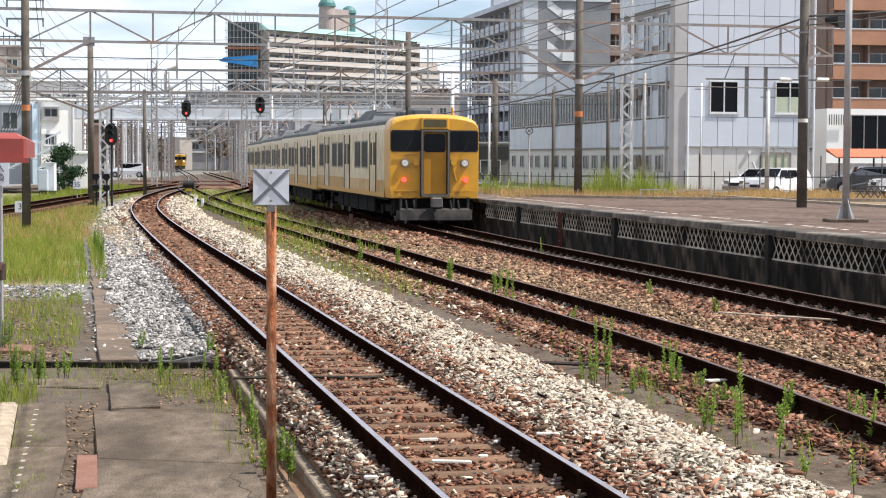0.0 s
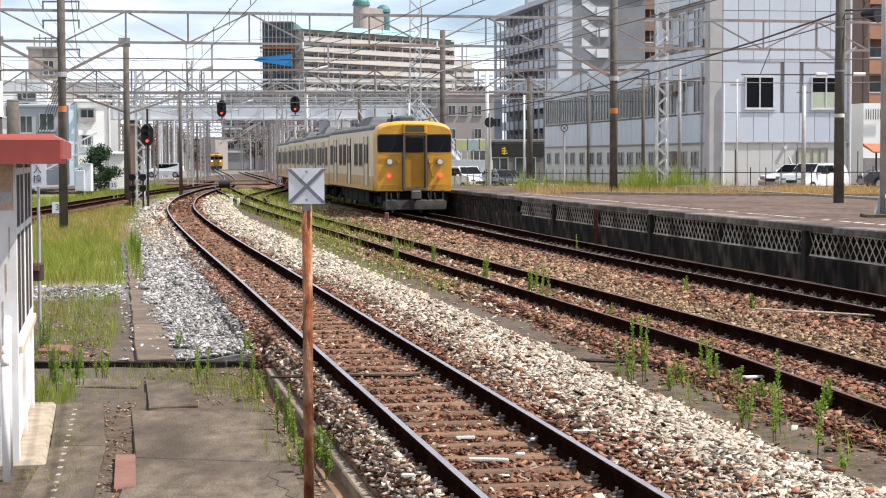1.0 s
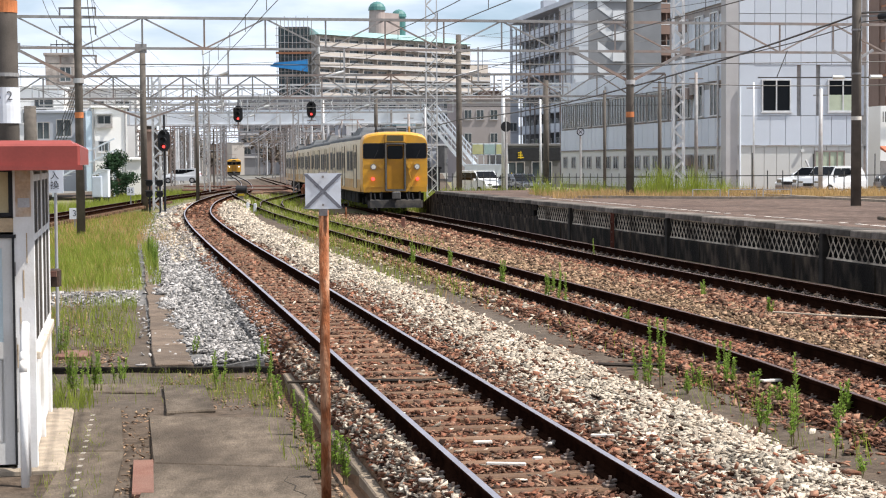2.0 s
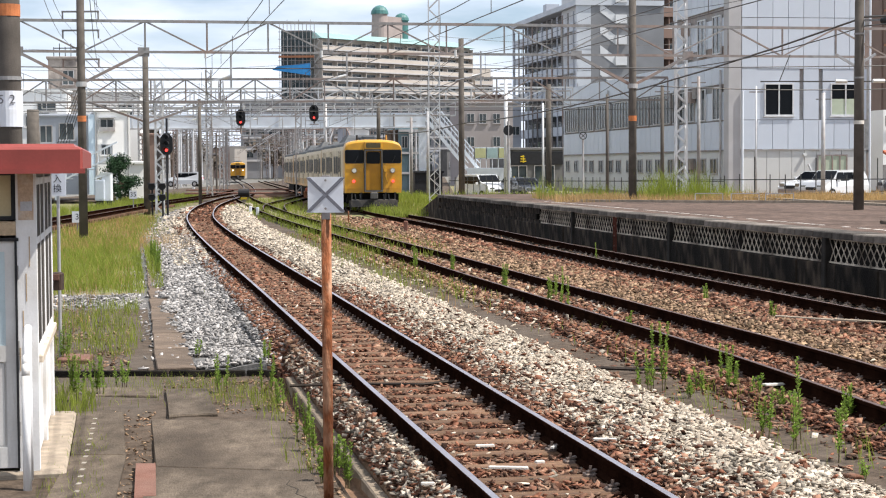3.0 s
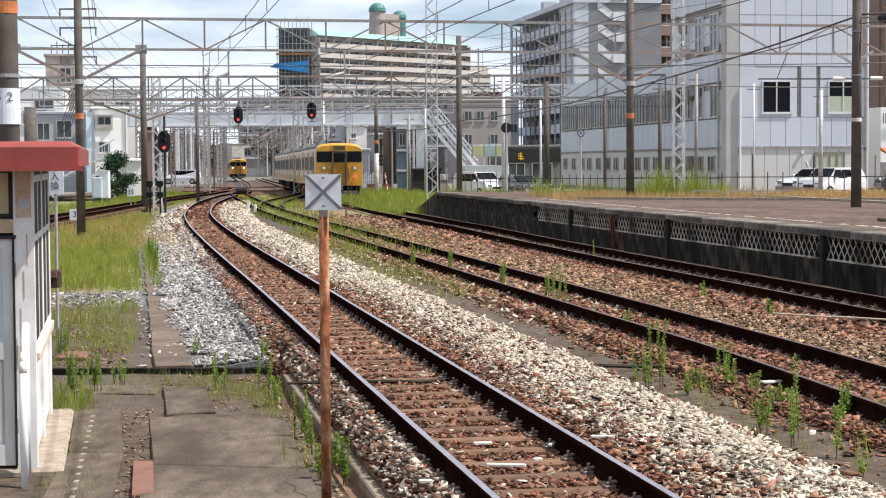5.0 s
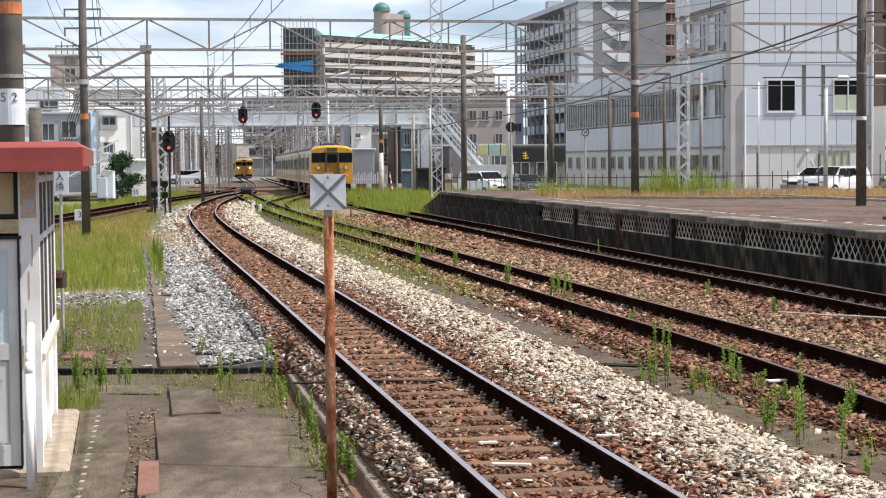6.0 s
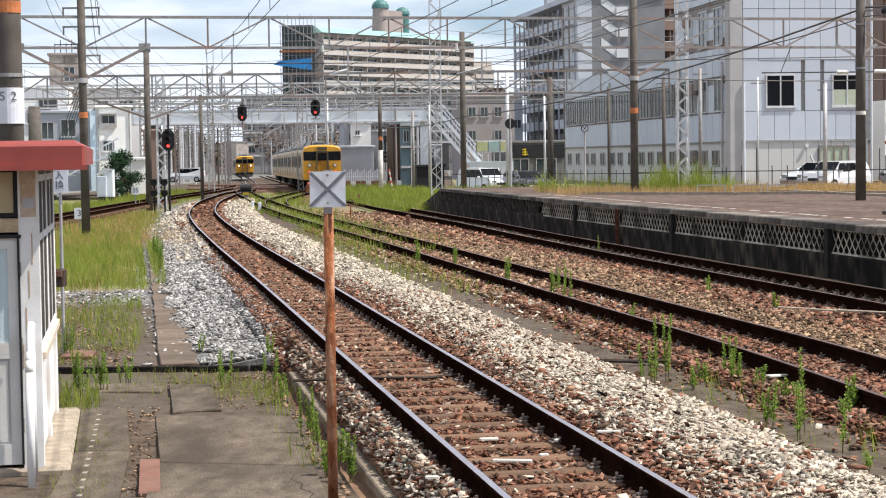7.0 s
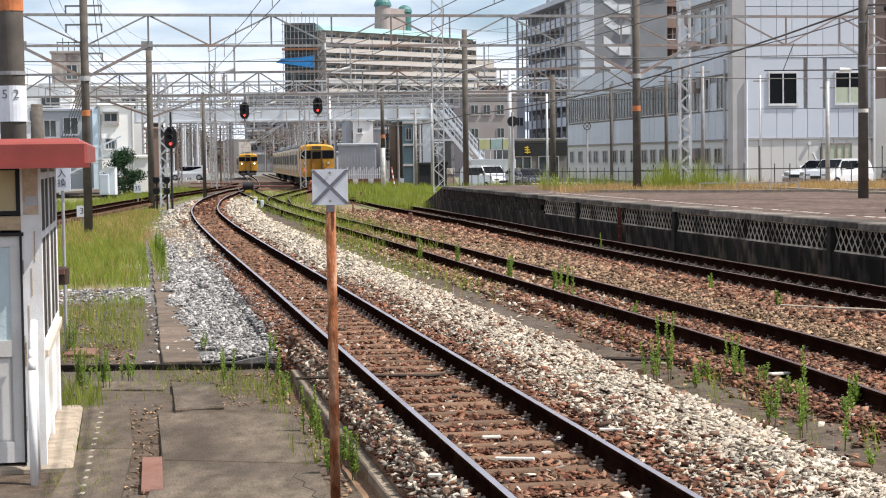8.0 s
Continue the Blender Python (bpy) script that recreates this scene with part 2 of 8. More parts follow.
# ---- mesh helpers ----
class Shape:
    """Points and faces of one mesh."""

    def __init__(self):
        self.v, self.f, self.m = [], [], []

    def face(self, pts, slot=0):
        k = len(self.v)
        self.v += [tuple(p) for p in pts]
        self.f.append(tuple(range(k, k + len(pts))))
        self.m.append(slot)

    def hull(self, low, high, slot=0):
        """A closed prism between two rings of as many points."""
        k, n = len(self.v), len(low)
        self.v += [tuple(p) for p in low] + [tuple(p) for p in high]
        fs = [tuple(k + i for i in reversed(range(n))), tuple(k + n + i for i in range(n))]
        fs += [(k + i, k + (i + 1) % n, k + n + (i + 1) % n, k + n + i) for i in range(n)]
        self.f += fs
        self.m += [slot] * len(fs)
        return self

    def box(self, x0, y0, z0, x1, y1, z1, bevel=0.0, slot=0):
        b = bevel
        if b:
            ring = [(x0 + b, y0), (x1 - b, y0), (x1, y0 + b), (x1, y1 - b), (x1 - b, y1), (x0 + b, y1), (x0, y1 - b), (x0, y0 + b)]
            cx, cy = (x0 + x1) / 2, (y0 + y1) / 2
            inner = [(x + (b if x < cx else -b), y + (b if y < cy else -b)) for x, y in ring]
            self.hull([(*p, z0) for p in ring], [(*p, z1 - b) for p in ring], slot)
            k = len(self.v)
            self.v += [(*p, z1 - b) for p in ring] + [(*p, z1) for p in inner]
            fs = [(k + i, k + (i + 1) % 8, k + 8 + (i + 1) % 8, k + 8 + i) for i in range(8)] + [tuple(k + 8 + i for i in range(8))]
            self.f += fs
            self.m += [slot] * len(fs)
            return self
        r = [(x0, y0), (x1, y0), (x1, y1), (x0, y1)]
        return self.hull([(*p, z0) for p in r], [(*p, z1) for p in r], slot)

    def rod(self, a, b, r0, r1=None, n=6, slot=0):
        a, b = Vector(a), Vector(b)
        r1 = r0 if r1 is None else r1
        q = (b - a).to_track_quat("Z", "Y")
        ring = lambda c, r: [c + q @ Vector((r * math.cos(2 * math.pi * i / n), r * math.sin(2 * math.pi * i / n), 0)) for i in range(n)]
        return self.hull(ring(a, r0), ring(b, r1), slot)

    def beam(self, a, b, w, h=None, slot=0):
        """A bar of oblong section between two points, w wide and h high."""
        a, b = Vector(a), Vector(b)
        h = w if h is None else h
        d = (b - a).normalized()
        side = d.cross(Vector((0, 0, 1)))
        side = Vector((1, 0, 0)) if side.length < 1e-4 else side.normalized()
        up = side.cross(d)
        ring = lambda c: [c - side * w / 2 - up * h / 2, c + side * w / 2 - up * h / 2, c + side * w / 2 + up * h / 2, c - side * w / 2 + up * h / 2]
        return self.hull(ring(a), ring(b), slot)

    def disc(self, c, axis, r, depth, n=14, slot=0):
        c, axis = Vector(c), Vector(axis).normalized()
        return self.rod(c - axis * depth / 2, c + axis * depth / 2, r, r, n, slot)


def part(name, shape, material, parent=None, label="", smooth=False):
    """Links a shape as one mesh object, under a thing where one is given."""
    me = bpy.data.meshes.new(name)
    me.from_pydata(shape.v, [], shape.f)
    for m in (material if isinstance(material, (list, tuple)) else [material]):
        me.materials.append(m)
    if any(shape.m):
        me.polygons.foreach_set("material_index", shape.m)
    bm = bmesh.new()
    bm.from_mesh(me)
    if smooth:
        bmesh.ops.remove_doubles(bm, verts=bm.verts, dist=0.0005)
    bmesh.ops.recalc_face_normals(bm, faces=bm.faces)
    bm.to_mesh(me)
    bm.free()
    if smooth:
        me.polygons.foreach_set("use_smooth", [True] * len(me.polygons))
    ob = new(name, me)
    if parent:
        ob.parent = parent
    if label:
        tagged(ob, label)
    return ob


def twin(ob, m, parent=None):
    """Another object on the mesh of ob, at the pose m."""
    o = new(ob.name.split(".")[0], ob.data)
    o.parent = parent or ob.parent
    o.matrix_basis = m
    for k in ("label", "category", "group", "kind"):
        if k in ob:
            o[k] = ob[k]
    return o


def empty(name, m, label, category, group="", kind=""):
    e = new(name)
    e.matrix_basis = m
    return tagged(e, label, category, group, kind)


# ---- the lines of the tracks ----
class Line:
    """A smooth curve x(y) through knots (y, x), with a gentle fall through (y, z)."""

    def __init__(self, knots, fall=((0, 0.0), (1, 0.0))):
        self.fy, self.fz = [k[0] for k in fall], [k[1] for k in fall]
        self.y, self.x = np.array([k[0] for k in knots], float), np.array([k[1] for k in knots], float)
        s = np.diff(self.x) / np.diff(self.y)
        h = np.diff(self.y)
        self.t = np.concatenate([[s[0]], (s[:-1] * h[1:] + s[1:] * h[:-1]) / (h[:-1] + h[1:]), [s[-1]]])
        g = np.arange(self.y[0], self.y[-1], 0.25)
        self.gy = g
        self.gs = np.concatenate([[0], np.cumsum(np.hypot(np.diff(g), np.diff(self.at(g))))])

    def at(self, y):
        y = np.asarray(y, float)
        i = np.clip(np.searchsorted(self.y, y) - 1, 0, len(self.y) - 2)
        h = self.y[i + 1] - self.y[i]
        u = (y - self.y[i]) / h
        uc = np.clip(u, 0, 1)
        v = ((2 * uc**3 - 3 * uc**2 + 1) * self.x[i] + (uc**3 - 2 * uc**2 + uc) * h * self.t[i]
             + (3 * uc**2 - 2 * uc**3) * self.x[i + 1] + (uc**3 - uc**2) * h * self.t[i + 1])
        return v + np.where(u < 0, u * h * self.t[i], 0) + np.where(u > 1, (u - 1) * h * self.t[i + 1], 0)

    def slope(self, y):
        return (self.at(y + 0.5) - self.at(y - 0.5))

    def y_at(self, s):
        return float(np.interp(s, self.gs, self.gy))

    def s_at(self, y):
        return float(np.interp(y, self.gy, self.gs))

    def level(self, y):
        return float(np.interp(y, self.fy, self.fz))

    def point(self, y, off=0.0, z=0.0):
        k = float(self.slope(y))
        c = math.sqrt(1 + k * k)
        return Vector((float(self.at(y)) + off / c, y - off * k / c, z + self.level(y)))

    def heading(self, y):
        return -math.degrees(math.atan(float(self.slope(y))))


T1 = Line([(4, 2.25), (13.2, 0.60), (20, -0.62), (30, -2.4), (50, -6.0), (64, -8.4), (77, -10.4), (87, -11.65), (100, -13.0), (115, -14.1),
           (135, -15.3), (160, -17.3), (200, -21.5), (282, -31.1), (350, -39.7), (440, -51.0), (700, -84)],
          ((125, 0.0), (150, -0.2), (280, -0.52), (440, -0.75)))
T2 = Line([(4, 6.2), (15, 4.55), (20, 3.84), (25.7, 2.80), (32.8, 1.48), (43.5, -0.44), (56.4, -2.85), (63, -4.1), (78, -6.8), (105, -11.0),
           (123, -13.6), (138, -15.5)])
T3 = Line([(4, 10.8), (27, 6.78), (32, 5.9), (40, 4.5), (58.7, 1.35), (69.7, -0.4), (84, -2.5), (95.6, -4.07), (109, -5.75), (136, -9.1),
           (160, -12.2), (187, -15.5), (211, -18.5), (227, -20.4), (260, -24.5), (340, -34.5)],
          ((25, -0.04), (40, -0.05), (50, -0.03), (60, 0.005), (75, -0.04), (85, -0.10), (100, -0.13), (125, -0.18), (150, -0.25), (280, -0.5)))
T5 = Line([(20, -13.3), (60, -15.8), (80, -16.3), (93.5, -16.8), (110, -17.2), (128, -17.3), (150, -17.9), (170, -18.8)])
TX = Line([(88, -8.2), (100, -9.3), (115, -9.6), (130, -9.7), (142, -10.0)])


# ---- ground ----
def base_x(y):
    """The line of the first track, straight near the station and curving beyond."""
    if np.ndim(y):
        return np.where(y < 64, 0.6 - 0.1765 * (y - 13.2), T1.at(y))
    return 0.6 - 0.1765 * (y - 13.2) if y < 64 else float(T1.at(y))


STEP_Y = 22.75


def ground_z(d, y):
    if y < STEP_Y and d < -0.74:
        if d < -1.035:
            return -0.54
        return -0.44 if d < -0.93 else -0.2 + (d + 0.74) * 1.0
    if d < -1.16:
        if d > -2.12 and y < 24:
            return max(-0.47, -0.37 + (d + 1.16) * 0.14)
        u = min(1, max(0, (y - 25) / 10))
        return max(-0.48 - 0.02 * u, -0.37 + 0.07 * u + (d + 1.16) * (0.1 + 0.03 * u))
    if d < -0.74:
        z = -0.2 + min(0.0, d + 0.98) * 0.5
        u = min(1.0, (y - STEP_Y) / 2.5)
        return z * u + (-0.45 if d < -0.93 else -0.2 + (d + 0.74) * 1.3) * (1 - u)
    if d < 0.95:
        return -0.2
    if d < 2.4:
        return -0.2 + 0.09 * math.sin((d - 0.95) / 1.45 * math.pi)
    if d < 3.25:
        return -0.24
    if d < 5.6:
        return -0.21
    if d < 9.7:
        return -0.23 + T3.level(y)
    if d < 17.0 or y > 95:
        return -0.21 if y < 95 else -0.1
    return 0.45 if y < 90 else 0.3


def lower(y):
    """The whole yard falls away a little with distance."""
    return float(np.interp(y, (95, 150, 280, 450), (0.0, -0.25, -0.55, -0.8)))


def build_ground():
    ds = [-4000, -900, -300, -120, -60, -35, -22, -15, -10, -7, -5, -4, -3.3, -2.57, -2.3, -1.9, -1.6, -1.3, -1.17, -1.15, -1.04, -1.03, -0.99, -0.94, -0.92, -0.85, -0.83, -0.73, -0.5, 0, 0.5, 0.9, 0.96, 1.2, 1.5,
          1.8, 2.1, 2.39, 2.41, 2.7, 2.98, 3.24, 3.26, 3.6, 4.2, 4.8, 5.4, 6, 6.6, 7.2, 8, 8.6, 9.69, 9.71, 12, 16.9, 17.1, 20, 26, 40, 80, 200, 700, 4000]
    ys = [-400, -60, -10, 2, 6, 9] + [10 + 0.5 * i for i in range(26)] + [22.74, 22.76] + [23 + i for i in range(58)] + \
         [82, 85, 88, 89.9, 90.1, 92, 94.9, 95.1, 98, 102, 108, 115, 125, 140, 160, 190, 230, 280, 350, 450, 600, 900, 1500, 3000, 4500]
    s = Shape()
    rng = random.Random(4)
    for y in ys:
        for d in ds:
            near = abs(d) < 12 and 8 < y < 80
            s.v.append((base_x(min(y, 140)) + d, y, ground_z(d, y) + lower(y) + (rng.uniform(-0.02, 0.02) if near else 0)))
    n = len(ds)
    for j in range(len(ys) - 1):
        y = (ys[j] + ys[j + 1]) / 2
        for i in range(n - 1):
            d = (ds[i] + ds[i + 1]) / 2
            s.f.append((j * n + i, j * n + i + 1, (j + 1) * n + i + 1, (j + 1) * n + i))
            if 140 < y < 480 and -20 < d < 16:
                k = 0 if -3 < d < 9 else 3
            elif 95 < y <= 140 and -5 < d < 9:
                k = 0 if abs(d) < 1.5 or d > 4.6 else 6
            elif d < -22 or d > 40 or y > 230:
                k = 7
            elif d < -2.5:
                k = 3 if y < 33.5 else (6 if y > 36.5 or d > -2.9 else 2)
                if d < -7 and 62 < y < 75:
                    k = 5
            elif d < -1.1:
                k = 3 if y < STEP_Y else 2
            elif d < 0.95:
                k = 0
            elif d < 2.4:
                k = 1
            elif d < 3.25:
                k = 3
            elif d < 5.6:
                k = 0 if y < 55 else 6
            elif d < 7.0:
                k = 5
            elif d < 8.6:
                k = 0 if y < 80 else 6
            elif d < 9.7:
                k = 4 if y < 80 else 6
            elif y < 95:
                k = 5
            else:
                k = 6
            s.m.append(k)
    # the soil strip by the platform is coloured for its shade as well as oil
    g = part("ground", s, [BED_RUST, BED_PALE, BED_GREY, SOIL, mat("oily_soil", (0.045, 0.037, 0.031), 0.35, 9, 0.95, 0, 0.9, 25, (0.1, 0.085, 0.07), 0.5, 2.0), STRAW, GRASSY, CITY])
    tagged(g, "railway ground of rusty and pale ballast, soil and grass", "ground", kind="structure")


build_ground()


def stones(name, label, zones, material, seed, skip=None):
    """Loose stones as one object; zones of (d0, d1, y0, y1, stones per square metre, size, lift)."""
    rng = np.random.default_rng(seed)
    corner = np.array([(-1, -1, -1), (1, -1, -1), (1, 1, -1), (-1, 1, -1), (-1, -1, 1), (1, -1, 1), (1, 1, 1), (-1, 1, 1)], float)
    quads = np.array([(0, 3, 2, 1), (4, 5, 6, 7), (0, 1, 5, 4), (1, 2, 6, 5), (2, 3, 7, 6), (3, 0, 4, 7)])
    allv = []
    for d0, d1, y0, y1, dens, size, lift in zones:
        k = int((d1 - d0) * (y1 - y0) * dens * 1.2)
        d, y = rng.uniform(d0, d1, k), rng.uniform(y0, y1, k)
        if skip is not None:
            keep = skip(d, y, rng)
            d, y = d[keep], y[keep]
        k = len(d)
        z = np.array([ground_z(a, b) + lower(b) for a, b in zip(d, y)]) + lift + rng.uniform(-0.01, 0.025, k)
        v = corner[None] * rng.uniform(0.4, 1.0, (k, 8, 1)) * rng.uniform(0.6, 1.35, (k, 1, 3)) * np.exp(np.clip(rng.normal(0, 0.26, (k, 1, 1)), -0.6, 0.4)) * np.array([1.4, 0.95, 0.31]) * size / 2
        a, b = rng.uniform(0, 2 * np.pi, k), rng.normal(0, 0.5, k)
        x2, z2 = v[:, :, 0] * np.cos(b)[:, None] - v[:, :, 2] * np.sin(b)[:, None], v[:, :, 0] * np.sin(b)[:, None] + v[:, :, 2] * np.cos(b)[:, None]
        x3, y3 = x2 * np.cos(a)[:, None] - v[:, :, 1] * np.sin(a)[:, None], x2 * np.sin(a)[:, None] + v[:, :, 1] * np.cos(a)[:, None]
        allv.append(np.stack([x3 + (base_x(y) + d)[:, None], y3 + y[:, None], z2 + z[:, None]], 2).reshape(-1, 3))
    v = np.concatenate(allv)
    k = len(v) // 8
    f = (quads[None] + 8 * np.arange(k)[:, None, None]).reshape(-1)
    me = bpy.data.meshes.new(name)
    me.vertices.add(len(v))
    me.vertices.foreach_set("co", v.reshape(-1))
    me.loops.add(len(f))
    me.loops.foreach_set("vertex_index", f)
    me.polygons.add(6 * k)
    me.polygons.foreach_set("loop_start", np.arange(0, 24 * k, 4))
    me.update(calc_edges=True)
    me.materials.append(material)
    return tagged(new(name, me), label, "ballast", kind="stuff")


SP = 0.6


def off_sleepers(d, y, rng):
    ph = (np.abs((y / math.cos(0.176)) % SP - SP / 2) < SP / 2 - 0.105)
    over = np.abs(d) < 0.6
    return (~(over & ~ph) | (rng.uniform(0, 1, len(d)) < 0.12)) & ~((y < 21.6) & (d < -0.92))


def ragged_left(d, y, rng):
    """Thins the shoulder out towards the trough, unevenly."""
    limit = -2.02 - 0.2 * np.clip((y - 24) / 10, 0, 1) + 0.12 * np.sin(y * 1.9) + 0.1 * np.sin(y * 5.3 + 1)
    return (d > limit) | ((d < -2.7) & (y > 33.4) & (y < 36.6)) | (rng.uniform(0, 1, len(d)) < 0.03)


def ragged_heap(d, y, rng):
    """Thins the heap out towards its edges, unevenly."""
    edge_ = 2.3 + 0.12 * np.sin(y * 1.3) + 0.08 * np.sin(y * 4.1 + 2)
    inner = 0.95 + 0.2 * np.sin(y * 0.9 + 1) + 0.1 * np.sin(y * 3.7)
    return (((d < edge_) & (d > inner)) | (d < -0.6) | (rng.uniform(0, 1, len(d)) < 0.25)) & ~((y < 21.6) & (d < -0.92))


def build_stones():
    stones("ballast_rust", "rust-stained ballast stones between and beside the rails",
           [(-1.05, 1.0, 10, 21, 560, 0.05, 0.014), (-0.93, -0.6, 10, 22.8, 520, 0.054, 0.03), (-1.07, -0.6, 22.8, 36, 380, 0.052, 0.04), (0.6, 1.0, 10, 36, 200, 0.058, 0.045), (-1.05, 1.0, 21, 36, 320, 0.06, 0.012), (-1.1, 1.0, 36, 60, 90, 0.085, 0.01),
            (1.0, 1.5, 10, 24, 160, 0.058, 0.01), (0.6, 1.35, 10, 34, 130, 0.055, 0.03), (1.3, 2.4, 10, 30, 16, 0.055, 0.04), (3.2, 5.6, 13, 24, 520, 0.054, 0.02), (3.2, 5.6, 24, 42, 260, 0.066, 0.02), (2.9, 3.3, 13, 30, 120, 0.05, 0.0),
            (6.6, 8.75, 20, 48, 150, 0.08, 0.02), (5.6, 8.9, 48, 80, 45, 0.11, 0.02), (3.0, 5.6, 42, 60, 60, 0.09, 0.02), (2.4, 3.0, 11, 24, 12, 0.05, 0.0), (-1.1, 1.0, 60, 84, 40, 0.11, 0.01), (-1.1, 1.0, 84, 116, 22, 0.15, 0.01)], STONE_RUST, 1, off_sleepers)
    stones("ballast_pale", "heap of pale cream ballast stones between two tracks",
           [(0.7, 2.45, 10, 21, 860, 0.048, 0.015), (0.75, 2.45, 21, 36, 520, 0.056, 0.015), (0.8, 2.4, 36, 62, 130, 0.09, 0.01), (0.85, 2.5, 62, 84, 60, 0.12, 0.01), (0.9, 2.6, 84, 108, 28, 0.16, 0.01), (2.9, 5.2, 26, 56, 30, 0.075, 0.03), (2.3, 3.4, 24, 50, 16, 0.07, 0.01),
            (2.4, 2.55, 10, 30, 120, 0.055, 0.0), (-0.98, 0.9, 10, 36, 28, 0.055, 0.03), (-0.93, -0.64, 10, 22.8, 420, 0.052, 0.04), (-1.7, -0.6, 44, 66, 60, 0.085, 0.03), (-1.8, -0.6, 66, 110, 24, 0.13, 0.03),
            (3.0, 6.0, 14, 40, 14, 0.06, 0.02)], STONE_PALE, 2, ragged_heap)
    stones("ballast_grey", "shoulder of grey crushed ballast beside the kerb",
           [(-2.75, -0.95, 22.85, 34, 560, 0.06, 0.012), (-3.0, -1.0, 34, 62, 190, 0.085, 0.01), (-6.5, -3.0, 33.5, 36.5, 70, 0.07, 0.0),
            (-3.0, -1.2, 62, 85, 40, 0.11, 0.01), (-1.3, -0.6, 23, 60, 60, 0.065, 0.03), (-2.9, -1.0, 85, 118, 16, 0.15, 0.01)], STONE_GREY, 3, ragged_left)
    stones("ballast_straw", "brown gravel littered with straw between two tracks",
           [(5.0, 7.2, 15, 34, 260, 0.06, 0.02), (4.8, 7.4, 34, 56, 130, 0.085, 0.025), (4.6, 7.4, 56, 84, 50, 0.12, 0.025), (3.0, 5.0, 30, 56, 60, 0.08, 0.03), (-2.5, -1.2, 19.2, 22.6, 110, 0.028, 0.0), (-3.15, -2.65, 12, 19.4, 120, 0.028, 0.0), (-1.35, -1.18, 12, 22, 130, 0.035, 0.0), (-5.2, -2.9, 22.8, 33.5, 70, 0.034, 0.0)],
           mat("stone_straw", (0.285, 0.19, 0.128), 0.3, 12, 0.95, 0, 0.4, 60, (0.42, 0.32, 0.19), 0.5, 5, island=0.85), 5)

    # platform wall's shade and dark staining both go into this stone colour
    stones("ballast_sooty", "stained ballast stones below the platform wall, its shade in their colour",
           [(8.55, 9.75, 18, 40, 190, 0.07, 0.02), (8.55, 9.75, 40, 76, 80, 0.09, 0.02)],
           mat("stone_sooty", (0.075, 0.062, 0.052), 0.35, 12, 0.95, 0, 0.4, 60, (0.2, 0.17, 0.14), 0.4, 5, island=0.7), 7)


build_stones()


# ---- tracks ----
def rail_shape(line, off, y0, y1, step):
    """A rail of head, web and foot swept along a line; slot 1 is the polished running surface."""
    prof = [(-0.064, -0.153), (0.064, -0.153), (0.064, -0.14), (0.012, -0.122), (0.010, -0.045), (0.0325, -0.034), (0.0325, -0.006), (0.025, 0.0),
            (-0.025, 0.0), (-0.0325, -0.006), (-0.0325, -0.034), (-0.010, -0.045), (-0.012, -0.122), (-0.064, -0.14)]
    s, n = Shape(), len(prof)
    y, rows = y0, 0
    while y < y1 + step:
        for x, z in prof:
            s.v.append(tuple(line.point(min(y, y1), off + x, z)))
        y += step
        rows += 1
    for r in range(rows - 1):
        for i in range(n):
            s.f.append((r * n + i, r * n + (i + 1) % n, (r + 1) * n + (i + 1) % n, (r + 1) * n + i))
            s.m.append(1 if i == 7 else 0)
    s.f += [tuple(range(n)), tuple((rows - 1) * n + i for i in range(n))]
    s.m += [0, 0]
    return s


def clip_shape():
    s = Shape()
    s.box(-0.05, -0.05, 0, 0.05, 0.05, 0.022, 0.006)
    s.beam((-0.03, 0.0, 0.03), (0.045, 0.0, 0.045), 0.05, 0.014)
    s.rod((0.0, 0.0, 0.02), (0.0, 0.0, 0.075), 0.014, 0.012, 6)
    return s


SLEEPER_MESH, CLIP_MESH = None, None


def build_track(line, y0, y1, step, sleepers_to, clips_from, clips_to, label, top=None):
    global SLEEPER_MESH, CLIP_MESH
    tr = empty("railway_track", Matrix(), label, "railway track", "tracks of the station", "structure")
    for off in (-0.566, 0.566):
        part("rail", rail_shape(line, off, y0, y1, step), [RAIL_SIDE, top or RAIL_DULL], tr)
    if SLEEPER_MESH is None:
        SLEEPER_MESH = part("sleeper", Shape().box(-0.8, -0.1, -0.14, 0.8, 0.1, 0.0, 0.015), SLEEPER, tr)
        CLIP_MESH = part("rail_clip", clip_shape(), mat("clip_steel", (0.16, 0.12, 0.10), 0.3, 9, 0.6, 0.3, 0.2), SLEEPER_MESH)
    k = math.ceil(y0 / (SP * math.cos(0.176)))
    while True:
        y = k * SP * math.cos(0.176)
        k += 1
        if y > sleepers_to:
            break
        p = line.point(y, 0, -0.158 if top else -0.185)
        m = Matrix.Translation(p) @ pose(0, 0, 0, 0, 0, line.heading(y) + 0.6 * math.sin(k * 12.9))
        if SLEEPER_MESH.parent is tr and "set" not in SLEEPER_MESH:
            s = SLEEPER_MESH
            s["set"] = 1
            s.matrix_basis = m
            CLIP_MESH.matrix_basis = pose(-0.66, 0, 0)
            offs = (-0.475, 0.475, 0.66)
        else:
            s = twin(SLEEPER_MESH, m, tr)
            offs = (-0.66, -0.475, 0.475, 0.66) if clips_from < y < clips_to else ()
        for o in offs:
            twin(CLIP_MESH, pose(o, 0, 0, 0, 0, 180 if o in (-0.475, 0.66) else 0), s)
    return tr


